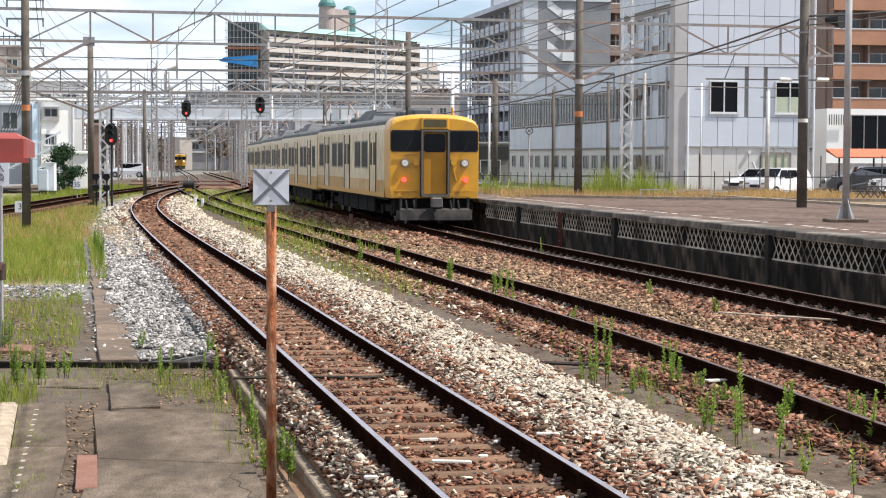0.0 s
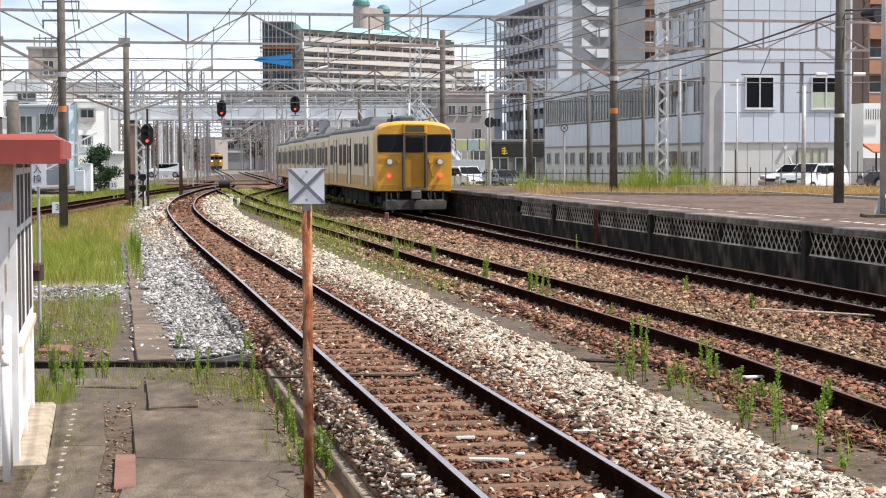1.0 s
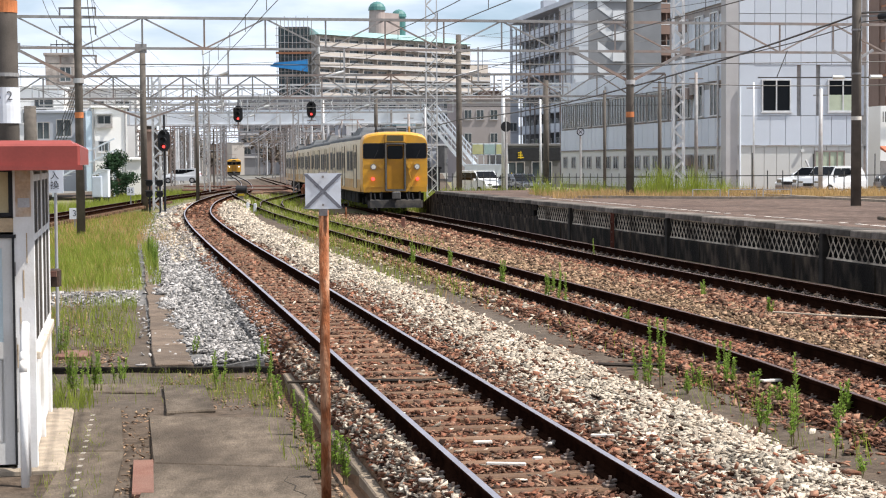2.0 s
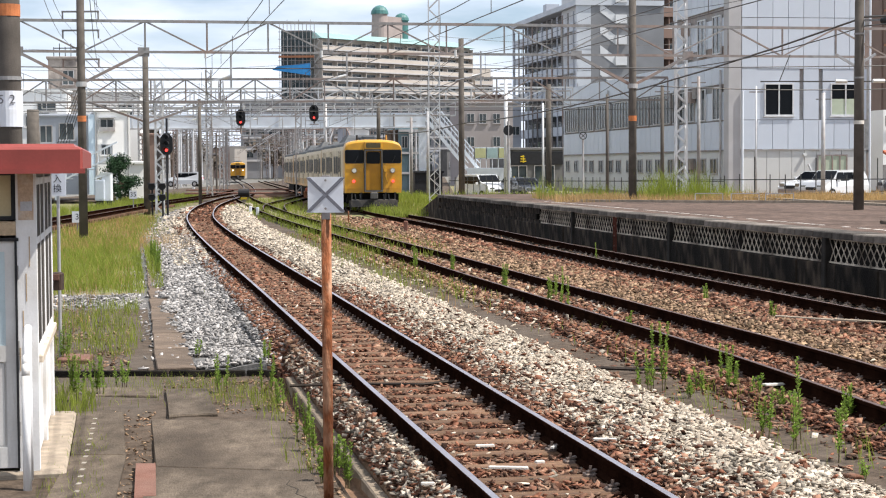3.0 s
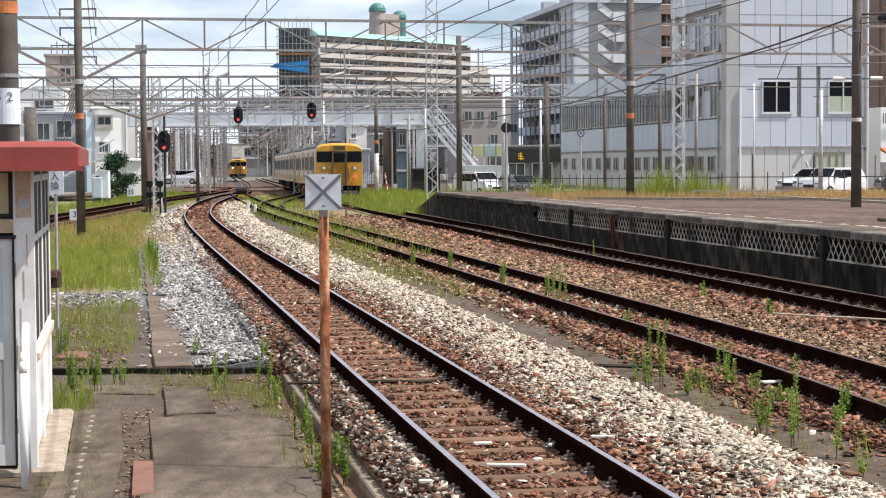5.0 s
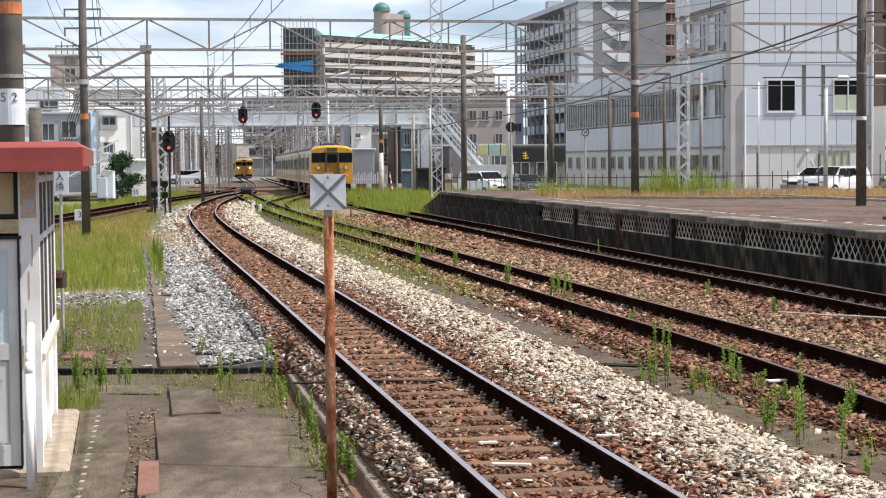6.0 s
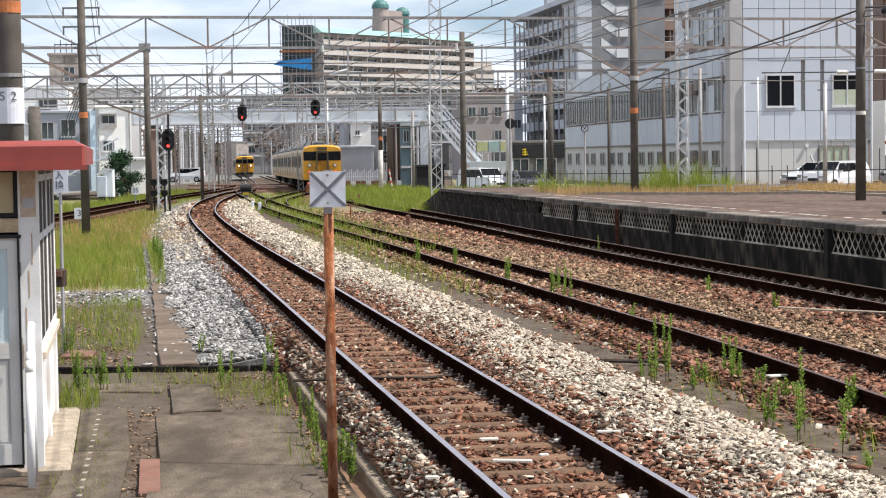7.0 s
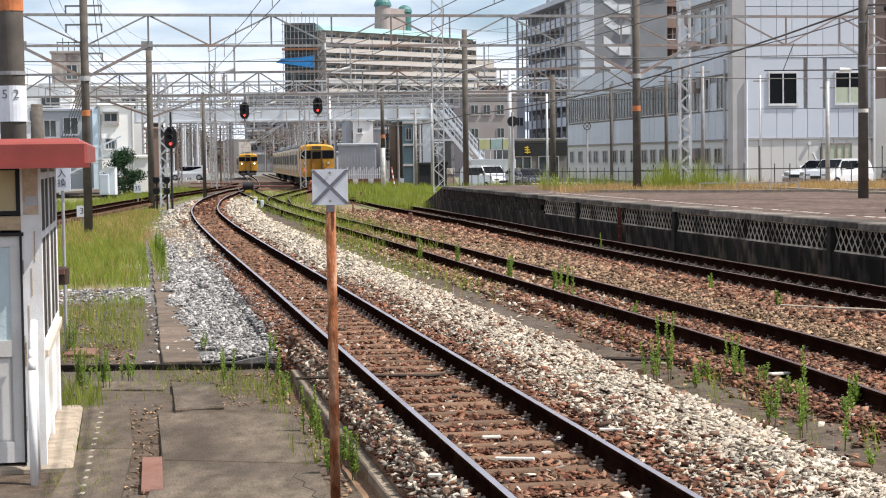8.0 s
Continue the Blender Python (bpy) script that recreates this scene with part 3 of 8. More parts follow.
build_track(T1, 8, 620, 1.0, 75, 9, 32, "curved rusty track with wooden sleepers in brown ballast", RAIL_TOP)
build_track(T2, 8, 137, 1.0, 60, 13, 36, "disused-looking track overgrown with weeds, dark rusty rails")
build_track(T3, 8, 330, 1.0, 85, 20, 48, "rusty track along the old station platform")
build_track(T5, 25, 165, 1.5, 110, 0, 0, "siding curving away behind the grass")
build_track(TX, 88, 142, 1.0, 0, 0, 0, "crossover rails between two tracks")


def build_far_boards():
    """The level crossing's pale boards where the tracks meet."""
    for y, a, b in ((146, -21, -12.5), (168, -24, -14)):
        s = Shape()
        for i in range(3):
            s.box(a, y + i * 0.9, -0.12, b, y + i * 0.9 + 0.7, 0.0 - 0.012)
        tagged(part("crossing_board", s, CONC_RED), "reddish boards laid level with the rails", "crossing", "crossing boards")


build_far_boards()


# ---- platform with its old wall ----
PL_Z = 0.86


def edge(y, off=1.58):
    p = T3.point(y, off)
    return Vector((p.x, p.y, 0.0))


def build_platform():
    plat = empty("platform", Matrix(), "old raised station platform with stained stone wall and lattice facing", "platform", kind="structure")
    y0, y1, back = 6.0, 78.0, 9.0
    ys = [y0 + 2 * i for i in range(37)]
    s, w = Shape(), Shape()
    for a, b in zip(ys[:-1], ys[1:]):
        p, q = edge(a, 1.95), edge(b, 1.95)
        r, t = edge(a, 1.95 + back), edge(b, 1.95 + back)
        s.hull([(*p.xy, -0.3), (*r.xy, -0.3), (*t.xy, -0.3), (*q.xy, -0.3)], [(*p.xy, PL_Z - 0.006), (*r.xy, PL_Z - 0.006), (*t.xy, PL_Z - 0.006), (*q.xy, PL_Z - 0.006)])
    part("paving", s, PLAT_TOP, plat)
    # sloping end
    s = Shape()
    p, q, r, t = edge(78.0, 1.62), edge(85.8, 1.66), edge(78.0, 10.9), edge(85.8, 10.5)
    s.hull([(*p.xy, -0.3), (*r.xy, -0.3), (*t.xy, -0.3), (*q.xy, -0.3)], [(*p.xy, PL_Z), (*r.xy, PL_Z), (*t.xy, -0.15), (*q.xy, -0.15)])
    part("end_ramp", s, WALL_OLD, plat)
    # lower wall of rough blocks, upper recess with lattice, piers
    block = None
    rng = random.Random(8)
    y = y0
    while y < y1:
        ln = 1.9
        a, h = edge(y + ln / 2, 1.72), T3.heading(y)
        m = Matrix.Translation((a.x, a.y, 0)) @ pose(0, 0, 0, 0, 0, h)
        if block is None:
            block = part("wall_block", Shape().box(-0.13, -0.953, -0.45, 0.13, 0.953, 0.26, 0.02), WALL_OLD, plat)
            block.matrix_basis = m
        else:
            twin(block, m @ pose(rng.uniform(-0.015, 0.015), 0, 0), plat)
        y += 1.91
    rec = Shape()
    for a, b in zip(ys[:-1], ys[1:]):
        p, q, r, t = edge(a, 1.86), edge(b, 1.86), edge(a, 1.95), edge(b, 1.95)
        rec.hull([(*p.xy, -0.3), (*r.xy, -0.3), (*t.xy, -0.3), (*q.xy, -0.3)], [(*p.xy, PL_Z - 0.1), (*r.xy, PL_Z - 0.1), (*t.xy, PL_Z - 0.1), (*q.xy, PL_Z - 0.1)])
    # near-black colour holds the shade behind the lattice
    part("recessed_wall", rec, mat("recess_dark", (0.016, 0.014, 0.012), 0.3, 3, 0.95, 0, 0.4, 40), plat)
    # lattice panels between dark piers
    lat = Shape()
    for i in range(18):
        x0 = i * 0.267 - 2.4
        for k, (p, q) in enumerate(((x0 - 0.06, x0 + 0.33), (x0 + 0.33, x0 - 0.06))):
            lat.beam((0.012 * k, max(-2.4, min(2.4, p)), 0.30), (0.012 * k, max(-2.4, min(2.4, q)), 0.71), 0.014, 0.017)
    lat.box(-0.015, -2.42, 0.27, 0.03, 2.42, 0.30)
    lat.box(-0.015, -2.42, 0.71, 0.03, 2.42, 0.735)
    first, pier = None, None
    for k in range(9):
        y = 16.25 + 4.84 * k
        a = edge(y, 1.66)
        m = Matrix.Translation((a.x, a.y, 0)) @ pose(0, 0, 0, 0, 0, T3.heading(y))
        if first is None:
            first = part("lattice_panel", lat, LATTICE, plat)
            first.matrix_basis = m
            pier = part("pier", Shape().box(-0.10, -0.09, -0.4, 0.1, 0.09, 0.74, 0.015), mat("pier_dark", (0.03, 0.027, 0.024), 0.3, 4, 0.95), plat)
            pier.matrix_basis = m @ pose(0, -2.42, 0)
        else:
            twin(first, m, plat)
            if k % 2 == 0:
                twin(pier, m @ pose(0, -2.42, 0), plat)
    # beyond the lattice the wall is of old stone courses
    y, stone = 57.5, None
    while y < 77.6:
        for r in range(3):
            a = edge(y + (0.45 if r % 2 else 0.0), 1.74 + rng.uniform(-0.012, 0.012))
            m = Matrix.Translation((a.x, a.y, 0.18 + 0.185 * r)) @ pose(0, 0, 0, 0, 0, T3.heading(y))
            if stone is None:
                stone = part("wall_stone", Shape().box(-0.12, -0.44, 0.004, 0.12, 0.44, 0.181, 0.012), WALL_OLD, plat)
                stone.matrix_basis = m
            else:
                twin(stone, m, plat)
        y += 0.89
    # coping stones
    cop = None
    y = y0
    while y < y1 - 0.4:
        a = edge(y + 0.45, 1.9)
        m = Matrix.Translation((a.x, a.y, 0)) @ pose(0, 0, rng.uniform(-0.008, 0.008), 0, 0, T3.heading(y) + rng.uniform(-0.3, 0.3))
        if cop is None:
            cop = part("coping_stone", Shape().box(-0.34, -0.455, PL_Z - 0.12, 0.3, 0.455, PL_Z + 0.004, 0.02), COPING, plat)
            cop.matrix_basis = m
        else:
            twin(cop, m, plat)
        y += 0.925
    # worn white edge line, in dashes that are left
    s = Shape()
    y = 16.0
    while y < 62:
        ln = rng.uniform(0.06, 0.22)
        if rng.random() < 0.75:
            for o in (2.85, ):
                p, q, r, t = edge(y, o), edge(y, o + 0.12), edge(y + ln, o + 0.12), edge(y + ln, o)
                s.hull([(*c.xy, PL_Z - 0.01) for c in (p, q, r, t)], [(*c.xy, PL_Z + 0.002) for c in (p, q, r, t)])
        y += ln + rng.uniform(0.08, 0.4)
    part("edge_line", s, WHITE_MARK, plat, "worn white warning line in fragments")
    # rear kerb
    s = Shape()
    for a, b in zip(ys[:-1], ys[1:]):
        s.beam((*edge(a, 10.85).xy, PL_Z + 0.02), (*edge(b, 10.85).xy, PL_Z + 0.02), 0.2, 0.1)
    part("rear_kerb", s, CONC_PALE, plat)


build_platform()


# ---- trains ----
CAR_LEN = 19.6


def ring_at(y, k=1.0, drop=0.0, low=0.9):
    half = [(1.43, low), (1.465, 1.25), (1.465, 2.95), (1.46, 3.12), (1.43, 3.27), (1.37, 3.39), (1.26, 3.475), (1.05, 3.54), (0.75, 3.585), (0.4, 3.61)]
    fall = lambda z: drop * min(1, max(0, (z - 2.95) / 0.5))
    pts = [(x * k, y, z - fall(z)) for x, z in half] + [(-x * k, y, z - fall(z)) for x, z in reversed(half)]
    return pts


def loft(rings, slots):
    s, n = Shape(), len(rings[0])
    for r in rings:
        s.v += r
    for j in range(len(rings) - 1):
        for i in range(n):
            s.f.append((j * n + i, j * n + (i + 1) % n, (j + 1) * n + (i + 1) % n, (j + 1) * n + i))
            s.m.append(slots[i])
    s.f += [tuple(range(n)), tuple((len(rings) - 1) * n + i for i in range(n))]
    s.m += [slots[-1], slots[-1]]
    return s


def pane(x0, x1, z0, z1, y, depth=0.03, cut=0.06):
    """A plate with cut corners that faces along y."""
    ring = [(x0 + cut, z0), (x1 - cut, z0), (x1, z0 + cut), (x1, z1 - cut), (x1 - cut, z1), (x0 + cut, z1), (x0, z1 - cut), (x0, z0 + cut)]
    return Shape().hull([(x, y, z) for x, z in ring], [(x, y + depth, z) for x, z in ring])


def side_plate(y0, y1, z0, z1, x, depth=0.03, cut=0.04):
    ring = [(y0 + cut, z0), (y1 - cut, z0), (y1, z0 + cut), (y1, z1 - cut), (y1 - cut, z1), (y0 + cut, z1), (y0, z1 - cut), (y0, z0 + cut)]
    return Shape().hull([(x, y, z) for y, z in ring], [(x - math.copysign(depth, x), y, z) for y, z in ring])


def cab_face(car, y, lit_red, d=-1):
    """The driver's end: windscreens, gangway door, lamps, skirt and coupler, on the plane y, facing d."""
    f = lambda k: y + d * k
    for x0, x1, nm in ((-1.4, -0.5, "windscreen"), (0.5, 1.4, "windscreen")):
        part(nm, pane(x0, x1, 2.43, 3.05, f(0.02) - (0 if d < 0 else 0.03)), GLASS, car)
        part("window_surround", pane(x0 - 0.04, x1 + 0.04, 2.39, 3.09, f(0.008) - (0 if d < 0 else 0.02), 0.02), BLACK, car)
        wp = Shape().beam((x0 * 0.5 + x1 * 0.5, f(0.04), 2.4), (x0 * 0.3 + x1 * 0.7, f(0.04), 2.78), 0.02)
        part("wiper", wp, BLACK, car)
    door = part("gangway_door", pane(-0.38, 0.38, 1.04, 3.0, f(0.03) - (0 if d < 0 else 0.05), 0.05, 0.03), TR_DOOR, car, "yellow gangway door with recess shade in its colour")
    part("door_window", pane(-0.35, 0.35, 2.38, 2.97, f(0.045), 0.02, 0.06), GLASS, door)
    s, rim = Shape(), Shape()
    for sx in (-1, 1):
        s.box(sx * 0.43 - 0.045, min(f(0), f(0.17)), 0.98, sx * 0.43 + 0.045, max(f(0), f(0.17)), 3.06)
        rim.box(sx * 0.43 - 0.03, min(f(0.17), f(0.19)), 0.98, sx * 0.43 + 0.03, max(f(0.17), f(0.19)), 3.04, 0.0)
    s.box(-0.475, min(f(0), f(0.17)), 3.02, 0.475, max(f(0), f(0.17)), 3.1)
    rim.box(-0.45, min(f(0.17), f(0.19)), 3.04, 0.45, max(f(0.17), f(0.19)), 3.085)
    rim.box(-0.45, min(f(0.17), f(0.24)), 0.95, 0.45, max(f(0.17), f(0.24)), 1.02)
    part("gangway_rim", rim, mat("gangway_steel", (0.15, 0.14, 0.125), 0.25, 8, 0.45, 0.5, 0.1, 60, (0.12, 0.09, 0.06), 0.5, 4), car, "worn steel edge of the gangway")
    s.box(-0.46, min(f(0), f(0.16)), 0.95, 0.46, max(f(0), f(0.16)), 1.03)
    part("gangway_frame", s, mat("gangway_dark", (0.028, 0.028, 0.03), 0.2, 5, 0.6), car, "dark grey steel frame round the gangway door")
    box = part("destination_box", Shape().box(-0.46, min(f(-0.3), f(0.1)), 3.13, 0.46, max(f(-0.3), f(0.1)), 3.5, 0.03), TR_YELLOW, car)
    part("destination_window", pane(-0.37, 0.37, 3.18, 3.43, f(0.112), 0.015, 0.03), mat("dest_glass", (0.07, 0.055, 0.02), 0.1, 3, 0.2), box)
    for sx in (-1, 1):
        rim = part("headlight", Shape().disc((sx * 0.98, f(0.04), 2.03), (0, 1, 0), 0.135, 0.1, 18), mat("lamp_rim", (0.22, 0.2, 0.17), 0.1, 9, 0.3, 0.7, 0) if lit_red else STEEL_PALE, car)
        part("lens", Shape().disc((sx * 0.98, f(0.1), 2.03), (0, 1, 0), 0.1, 0.03, 16), mat("lamp_lens", (0.62, 0.6, 0.54), 0.25, 30, 0.15, 0, 0) if lit_red else LAMP_HEAD, rim)
        part("side_lamp", Shape().disc((sx * 0.62, f(0.05), 2.05), (0, 1, 0), 0.1, 0.12, 14), TR_YELLOW, car)
        part("tail_light", Shape().disc((sx * 1.0, f(0.045), 1.49), (0, 1, 0), 0.072, 0.07, 14), LAMP_RED if lit_red else TR_YELLOW, car)
        part("step_bar", Shape().beam((sx * 0.55, f(0.06), 1.14), (sx * 1.3, f(0.06), 1.14), 0.05, 0.035), TR_YELLOW, car)
        part("handrail", Shape().beam((sx * 0.6, f(0.05), 2.33), (sx * 1.25, f(0.05), 2.33), 0.03, 0.03), TR_YELLOW, car)
    part("step", Shape().beam((0.6, f(0.05), 1.9), (0.72, f(0.05), 1.45), 0.07, 0.05), TR_YELLOW, car)
    s = Shape()
    s.hull([(-1.25, y, 0.2), (1.25, y, 0.2), (1.15, f(0.28), 0.2), (-1.15, f(0.28), 0.2)], [(-1.25, y, 0.52), (1.25, y, 0.52), (1.15, f(0.2), 0.52), (-1.15, f(0.2), 0.52)])
    s.hull([(-1.15, y, 0.52), (1.15, y, 0.52), (1.15, f(0.2), 0.52), (-1.15, f(0.2), 0.52)], [(-1.12, y, 0.58), (1.12, y, 0.58), (1.12, f(0.12), 0.58), (-1.12, f(0.12), 0.58)])
    part("snow_plough", s, TR_GREY, car, "dark grey snow plough")
    s = Shape().box(-1.3, min(y - 0.25 * d, f(-0.12)), 0.42, 1.3, max(y - 0.25 * d, f(-0.12)), 0.86)
    part("buffer_beam", s, TR_UNDER, car)
    for x in (-1.1, -0.62, 0.62, 1.1):
        part("bracket", Shape().box(x - 0.035, min(f(-0.12), f(0.1)), 0.5, x + 0.035, max(f(-0.12), f(0.1)), 0.92), TR_GREY, car)
    s = Shape()
    s.box(-0.11, min(y, f(0.4)), 0.66, 0.11, max(y, f(0.4)), 0.88, 0.02)
    s.box(-0.19, min(f(0.3), f(0.5)), 0.62, 0.19, max(f(0.3), f(0.5)), 0.93, 0.04)
    part("coupler", s, mat("coupler_steel", (0.10, 0.095, 0.09), 0.2, 6, 0.6, 0.3), car)
    for x in (-0.95, -0.7, 0.5, 0.75):
        part("air_hose", Shape().rod((x, f(0.1), 0.84), (x + 0.04, f(0.16), 0.5), 0.035, 0.03, 8), BLACK, car)


def build_car(front, pantograph, lit_red, far_end=False):
    """A suburban railcar about its middle, y along the track; front: a driver's cab at its -y end."""
    car = empty("train_car", Matrix(), "yellow suburban train car with grey roof, sky reflection coloured cream on its sides" if not front else
                "yellow suburban train end car with black windscreens and gangway door", "train", "cars of the trains")
    L = CAR_LEN / 2
    slots = [1, 0, 0, 0] + [2] * 11 + [0, 0, 0, 1, 1]
    y0 = -L + (1.1 if front else 0)
    part("body", loft([ring_at(y0), ring_at(L)], slots), [TR_SIDE, TR_BAND, TR_ROOF], car)
    if front:
        rings = [ring_at(y0), ring_at(-L + 0.5), ring_at(-L + 0.34, 1.0, 0.008), ring_at(-L + 0.22, 1.0, 0.022), ring_at(-L + 0.12, 0.999, 0.048), ring_at(-L + 0.05, 0.996, 0.085), ring_at(-L + 0.012, 0.991, 0.12), ring_at(-L, 0.985, 0.145)]
        part("cab", loft(rings, [0] * 20), TR_YELLOW, car, "bright yellow driver's cab")
        cab_face(car, -L, lit_red)
        for x in (-0.75, 0.75):
            part("roof_horn", Shape().rod((x, -L + 0.9, 3.5), (x, -L + 0.9, 3.85), 0.06, 0.04, 8), BLACK if x < 0 else mat("horn_ochre", (0.4, 0.22, 0.06)), car)
    # lower yellow band, below the cream that stands for reflected sky
    for sx in (-1, 1):
        part("side_band", Shape().box(min(sx * 1.455, sx * 1.471), y0, 0.92, max(sx * 1.455, sx * 1.471), L, 1.46), TR_BAND, car, "weathered yellow lower band")
        part("sill_line", Shape().box(min(sx * 1.45, sx * 1.477), y0, 0.9, max(sx * 1.45, sx * 1.477), L, 1.06), TR_YELLOW, car)
    doors = (-6.2, 0.4, 6.6)
    wins = (-8.3, -4.2, -2.4, 2.4, 4.2, 8.5)
    for sx in (-1, 1):
        for yd in doors:
            dm = part("door", side_plate(yd - 0.65, yd + 0.65, 1.06, 2.98, sx * 1.475), TR_SIDE, car)
            for yy in (yd - 0.33, yd + 0.33):
                part("door_window", side_plate(yy - 0.2, yy + 0.2, 1.95, 2.72, sx * 1.483, 0.02), TR_GLASS, dm)
            for yy in (yd - 0.69, yd + 0.69):
                part("door_jamb", Shape().box(min(sx * 1.455, sx * 1.485), yy - 0.07, 1.04, max(sx * 1.455, sx * 1.485), yy + 0.07, 3.04), BLACK, dm)
        for yw in wins:
            if front and yw < -8:
                continue
            fr = part("window_frame", side_plate(yw - 0.75, yw + 0.75, 1.82, 2.8, sx * 1.472), mat("train_window_frame", (0.24, 0.22, 0.18), 0.2, 6, 0.6), car)
            for yy in (yw - 0.36, yw + 0.36):
                part("pane", side_plate(yy - 0.32, yy + 0.32, 1.88, 2.75, sx * 1.479, 0.02), TR_GLASS, fr)
    ac = (0.0,) if not pantograph else (3.0,)
    for yc in ac:
        s = Shape()
        s.hull([(-0.95, yc - 2.4, 3.5), (0.95, yc - 2.4, 3.5), (0.95, yc + 2.4, 3.5), (-0.95, yc + 2.4, 3.5)],
               [(-0.62, yc - 1.5, 3.96), (0.62, yc - 1.5, 3.96), (0.62, yc + 1.5, 3.96), (-0.62, yc + 1.5, 3.96)])
        part("air_conditioner", s, TR_ROOF, car)
    for yc in (-7.0, -4.6, 7.2):
        if pantograph and yc < 0:
            continue
        part("roof_vent", Shape().box(-0.35, yc - 0.6, 3.55, 0.35, yc + 0.6, 3.86, 0.08), TR_ROOF, car)
    if pantograph:
        s = Shape()
        yc = -5.5
        s.box(-0.7, yc - 1.1, 3.62, 0.7, yc + 1.1, 3.72)
        for sx in (-0.55, 0.55):
            s.beam((sx, yc - 0.9, 3.72), (sx, yc - 1.4, 4.25), 0.05).beam((sx, yc - 1.4, 4.25), (sx * 0.8, yc, 4.72), 0.04)
            s.beam((sx, yc + 0.9, 3.72), (sx, yc + 1.4, 4.25), 0.05).beam((sx, yc + 1.4, 4.25), (sx * 0.8, yc, 4.72), 0.04)
        s.beam((-0.85, yc, 4.75), (0.85, yc, 4.75), 0.12, 0.05)
        tagged(part("pantograph", s, STEEL_DARK, car), kind="stuff")
    # running gear
    for yc, ln in ((-4.0, 1.6), (-2.0, 2.2), (0.5, 2.4), (2.6, 1.5), (4.3, 1.4)):
        part("underfloor_box", Shape().box(-1.2, yc - ln / 2, 0.32, 1.2, yc + ln / 2, 0.9, 0.05), TR_UNDER, car)
    part("floor_frame", Shape().box(-1.3, y0, 0.8, 1.3, L, 0.92), TR_UNDER, car)
    for yc in (-6.9, 6.9):
        s = Shape()
        for sx in (-1, 1):
            s.box(min(sx * 0.85, sx * 1.02), yc - 1.55, 0.38, max(sx * 0.85, sx * 1.02), yc + 1.55, 0.62, 0.03)
            for yy in (yc - 1.05, yc + 1.05):
                s.box(min(sx * 0.85, sx * 1.1), yy - 0.17, 0.28, max(sx * 0.85, sx * 1.1), yy + 0.17, 0.6, 0.03)
        s.box(-0.9, yc - 0.3, 0.4, 0.9, yc + 0.3, 0.75)
        bogie = part("bogie", s, TR_UNDER, car)
        for yy in (yc - 1.05, yc + 1.05):
            w = Shape()
            w.rod((-0.6, yy, 0.43), (0.6, yy, 0.43), 0.08, 0.08, 10)
            for sx in (-0.57, 0.57):
                w.disc((sx, yy, 0.43), (1, 0, 0), 0.43, 0.12, 22)
            part("wheelset", w, mat("wheel_steel", (0.09, 0.075, 0.065), 0.2, 6, 0.6, 0.4), bogie)
    if not front:
        part("end_gangway", Shape().box(-0.5, -L - 0.3, 1.0, 0.5, -L + 0.02, 3.0), TR_UNDER, car)
    return car


TRAIN = [build_car(True, False, True), build_car(False, True, True), build_car(False, False, True), build_car(False, True, True)]
FAR = [build_car(True, False, False), build_car(False, True, False)]

TRAIN_Y = [(0.0, 57.3), (0.5, 62.9), (1.0, 68.6), (1.5, 74.1), (2.2, 81.8), (3.0, 90.3), (3.5, 95.6), (4.0, 101.2), (4.5, 107.0), (5.2, 115.5),
           (6.0, 125.5), (6.5, 131.0), (7.0, 136.8), (7.5, 142.0), (8.0, 147.2)]
FAR_Y = [(0.0, 420), (1.5, 388), (3.0, 354), (4.0, 334), (5.0, 319), (6.0, 305), (7.0, 292), (8.0, 281)]


def car_pose(line, s_mid):
    ya, yb = line.y_at(s_mid - 6.9), line.y_at(s_mid + 6.9)
    a, b = line.point(ya), line.point(yb)
    c, d = (a + b) / 2, b - a
    return Matrix.Translation(c) @ pose(0, 0, 0, 0, 0, -math.degrees(math.atan2(d.x, d.y)))


def motions():
    for k, car in enumerate(TRAIN):
        walk(car, [(t, car_pose(T3, T3.s_at(y) + CAR_LEN / 2 + k * 20.0)) for t, y in TRAIN_Y])
    for k, car in enumerate(FAR):
        walk(car, [(t, car_pose(T1, T1.s_at(y) + CAR_LEN / 2 + k * 20.0)) for t, y in FAR_Y])


# ---- left side: slabs, kerbs, hut, pole ----
def slab(name, quad, z0, z1, material, label, cat, group="", lift=0.0):
    """A slab over four corners, with a narrow chamfer."""
    c = Vector((sum(p[0] for p in quad) / 4, sum(p[1] for p in quad) / 4))
    inn = [tuple(Vector(p) + (c - Vector(p)).normalized() * 0.02) for p in quad]
    s = Shape().hull([(*p, z0) for p in quad], [(*p, z1 - 0.015) for p in quad])
    s.hull([(*p, z1 - 0.015) for p in quad], [(*p, z1) for p in inn])
    return tagged(part(name, s, material), label, cat, group)


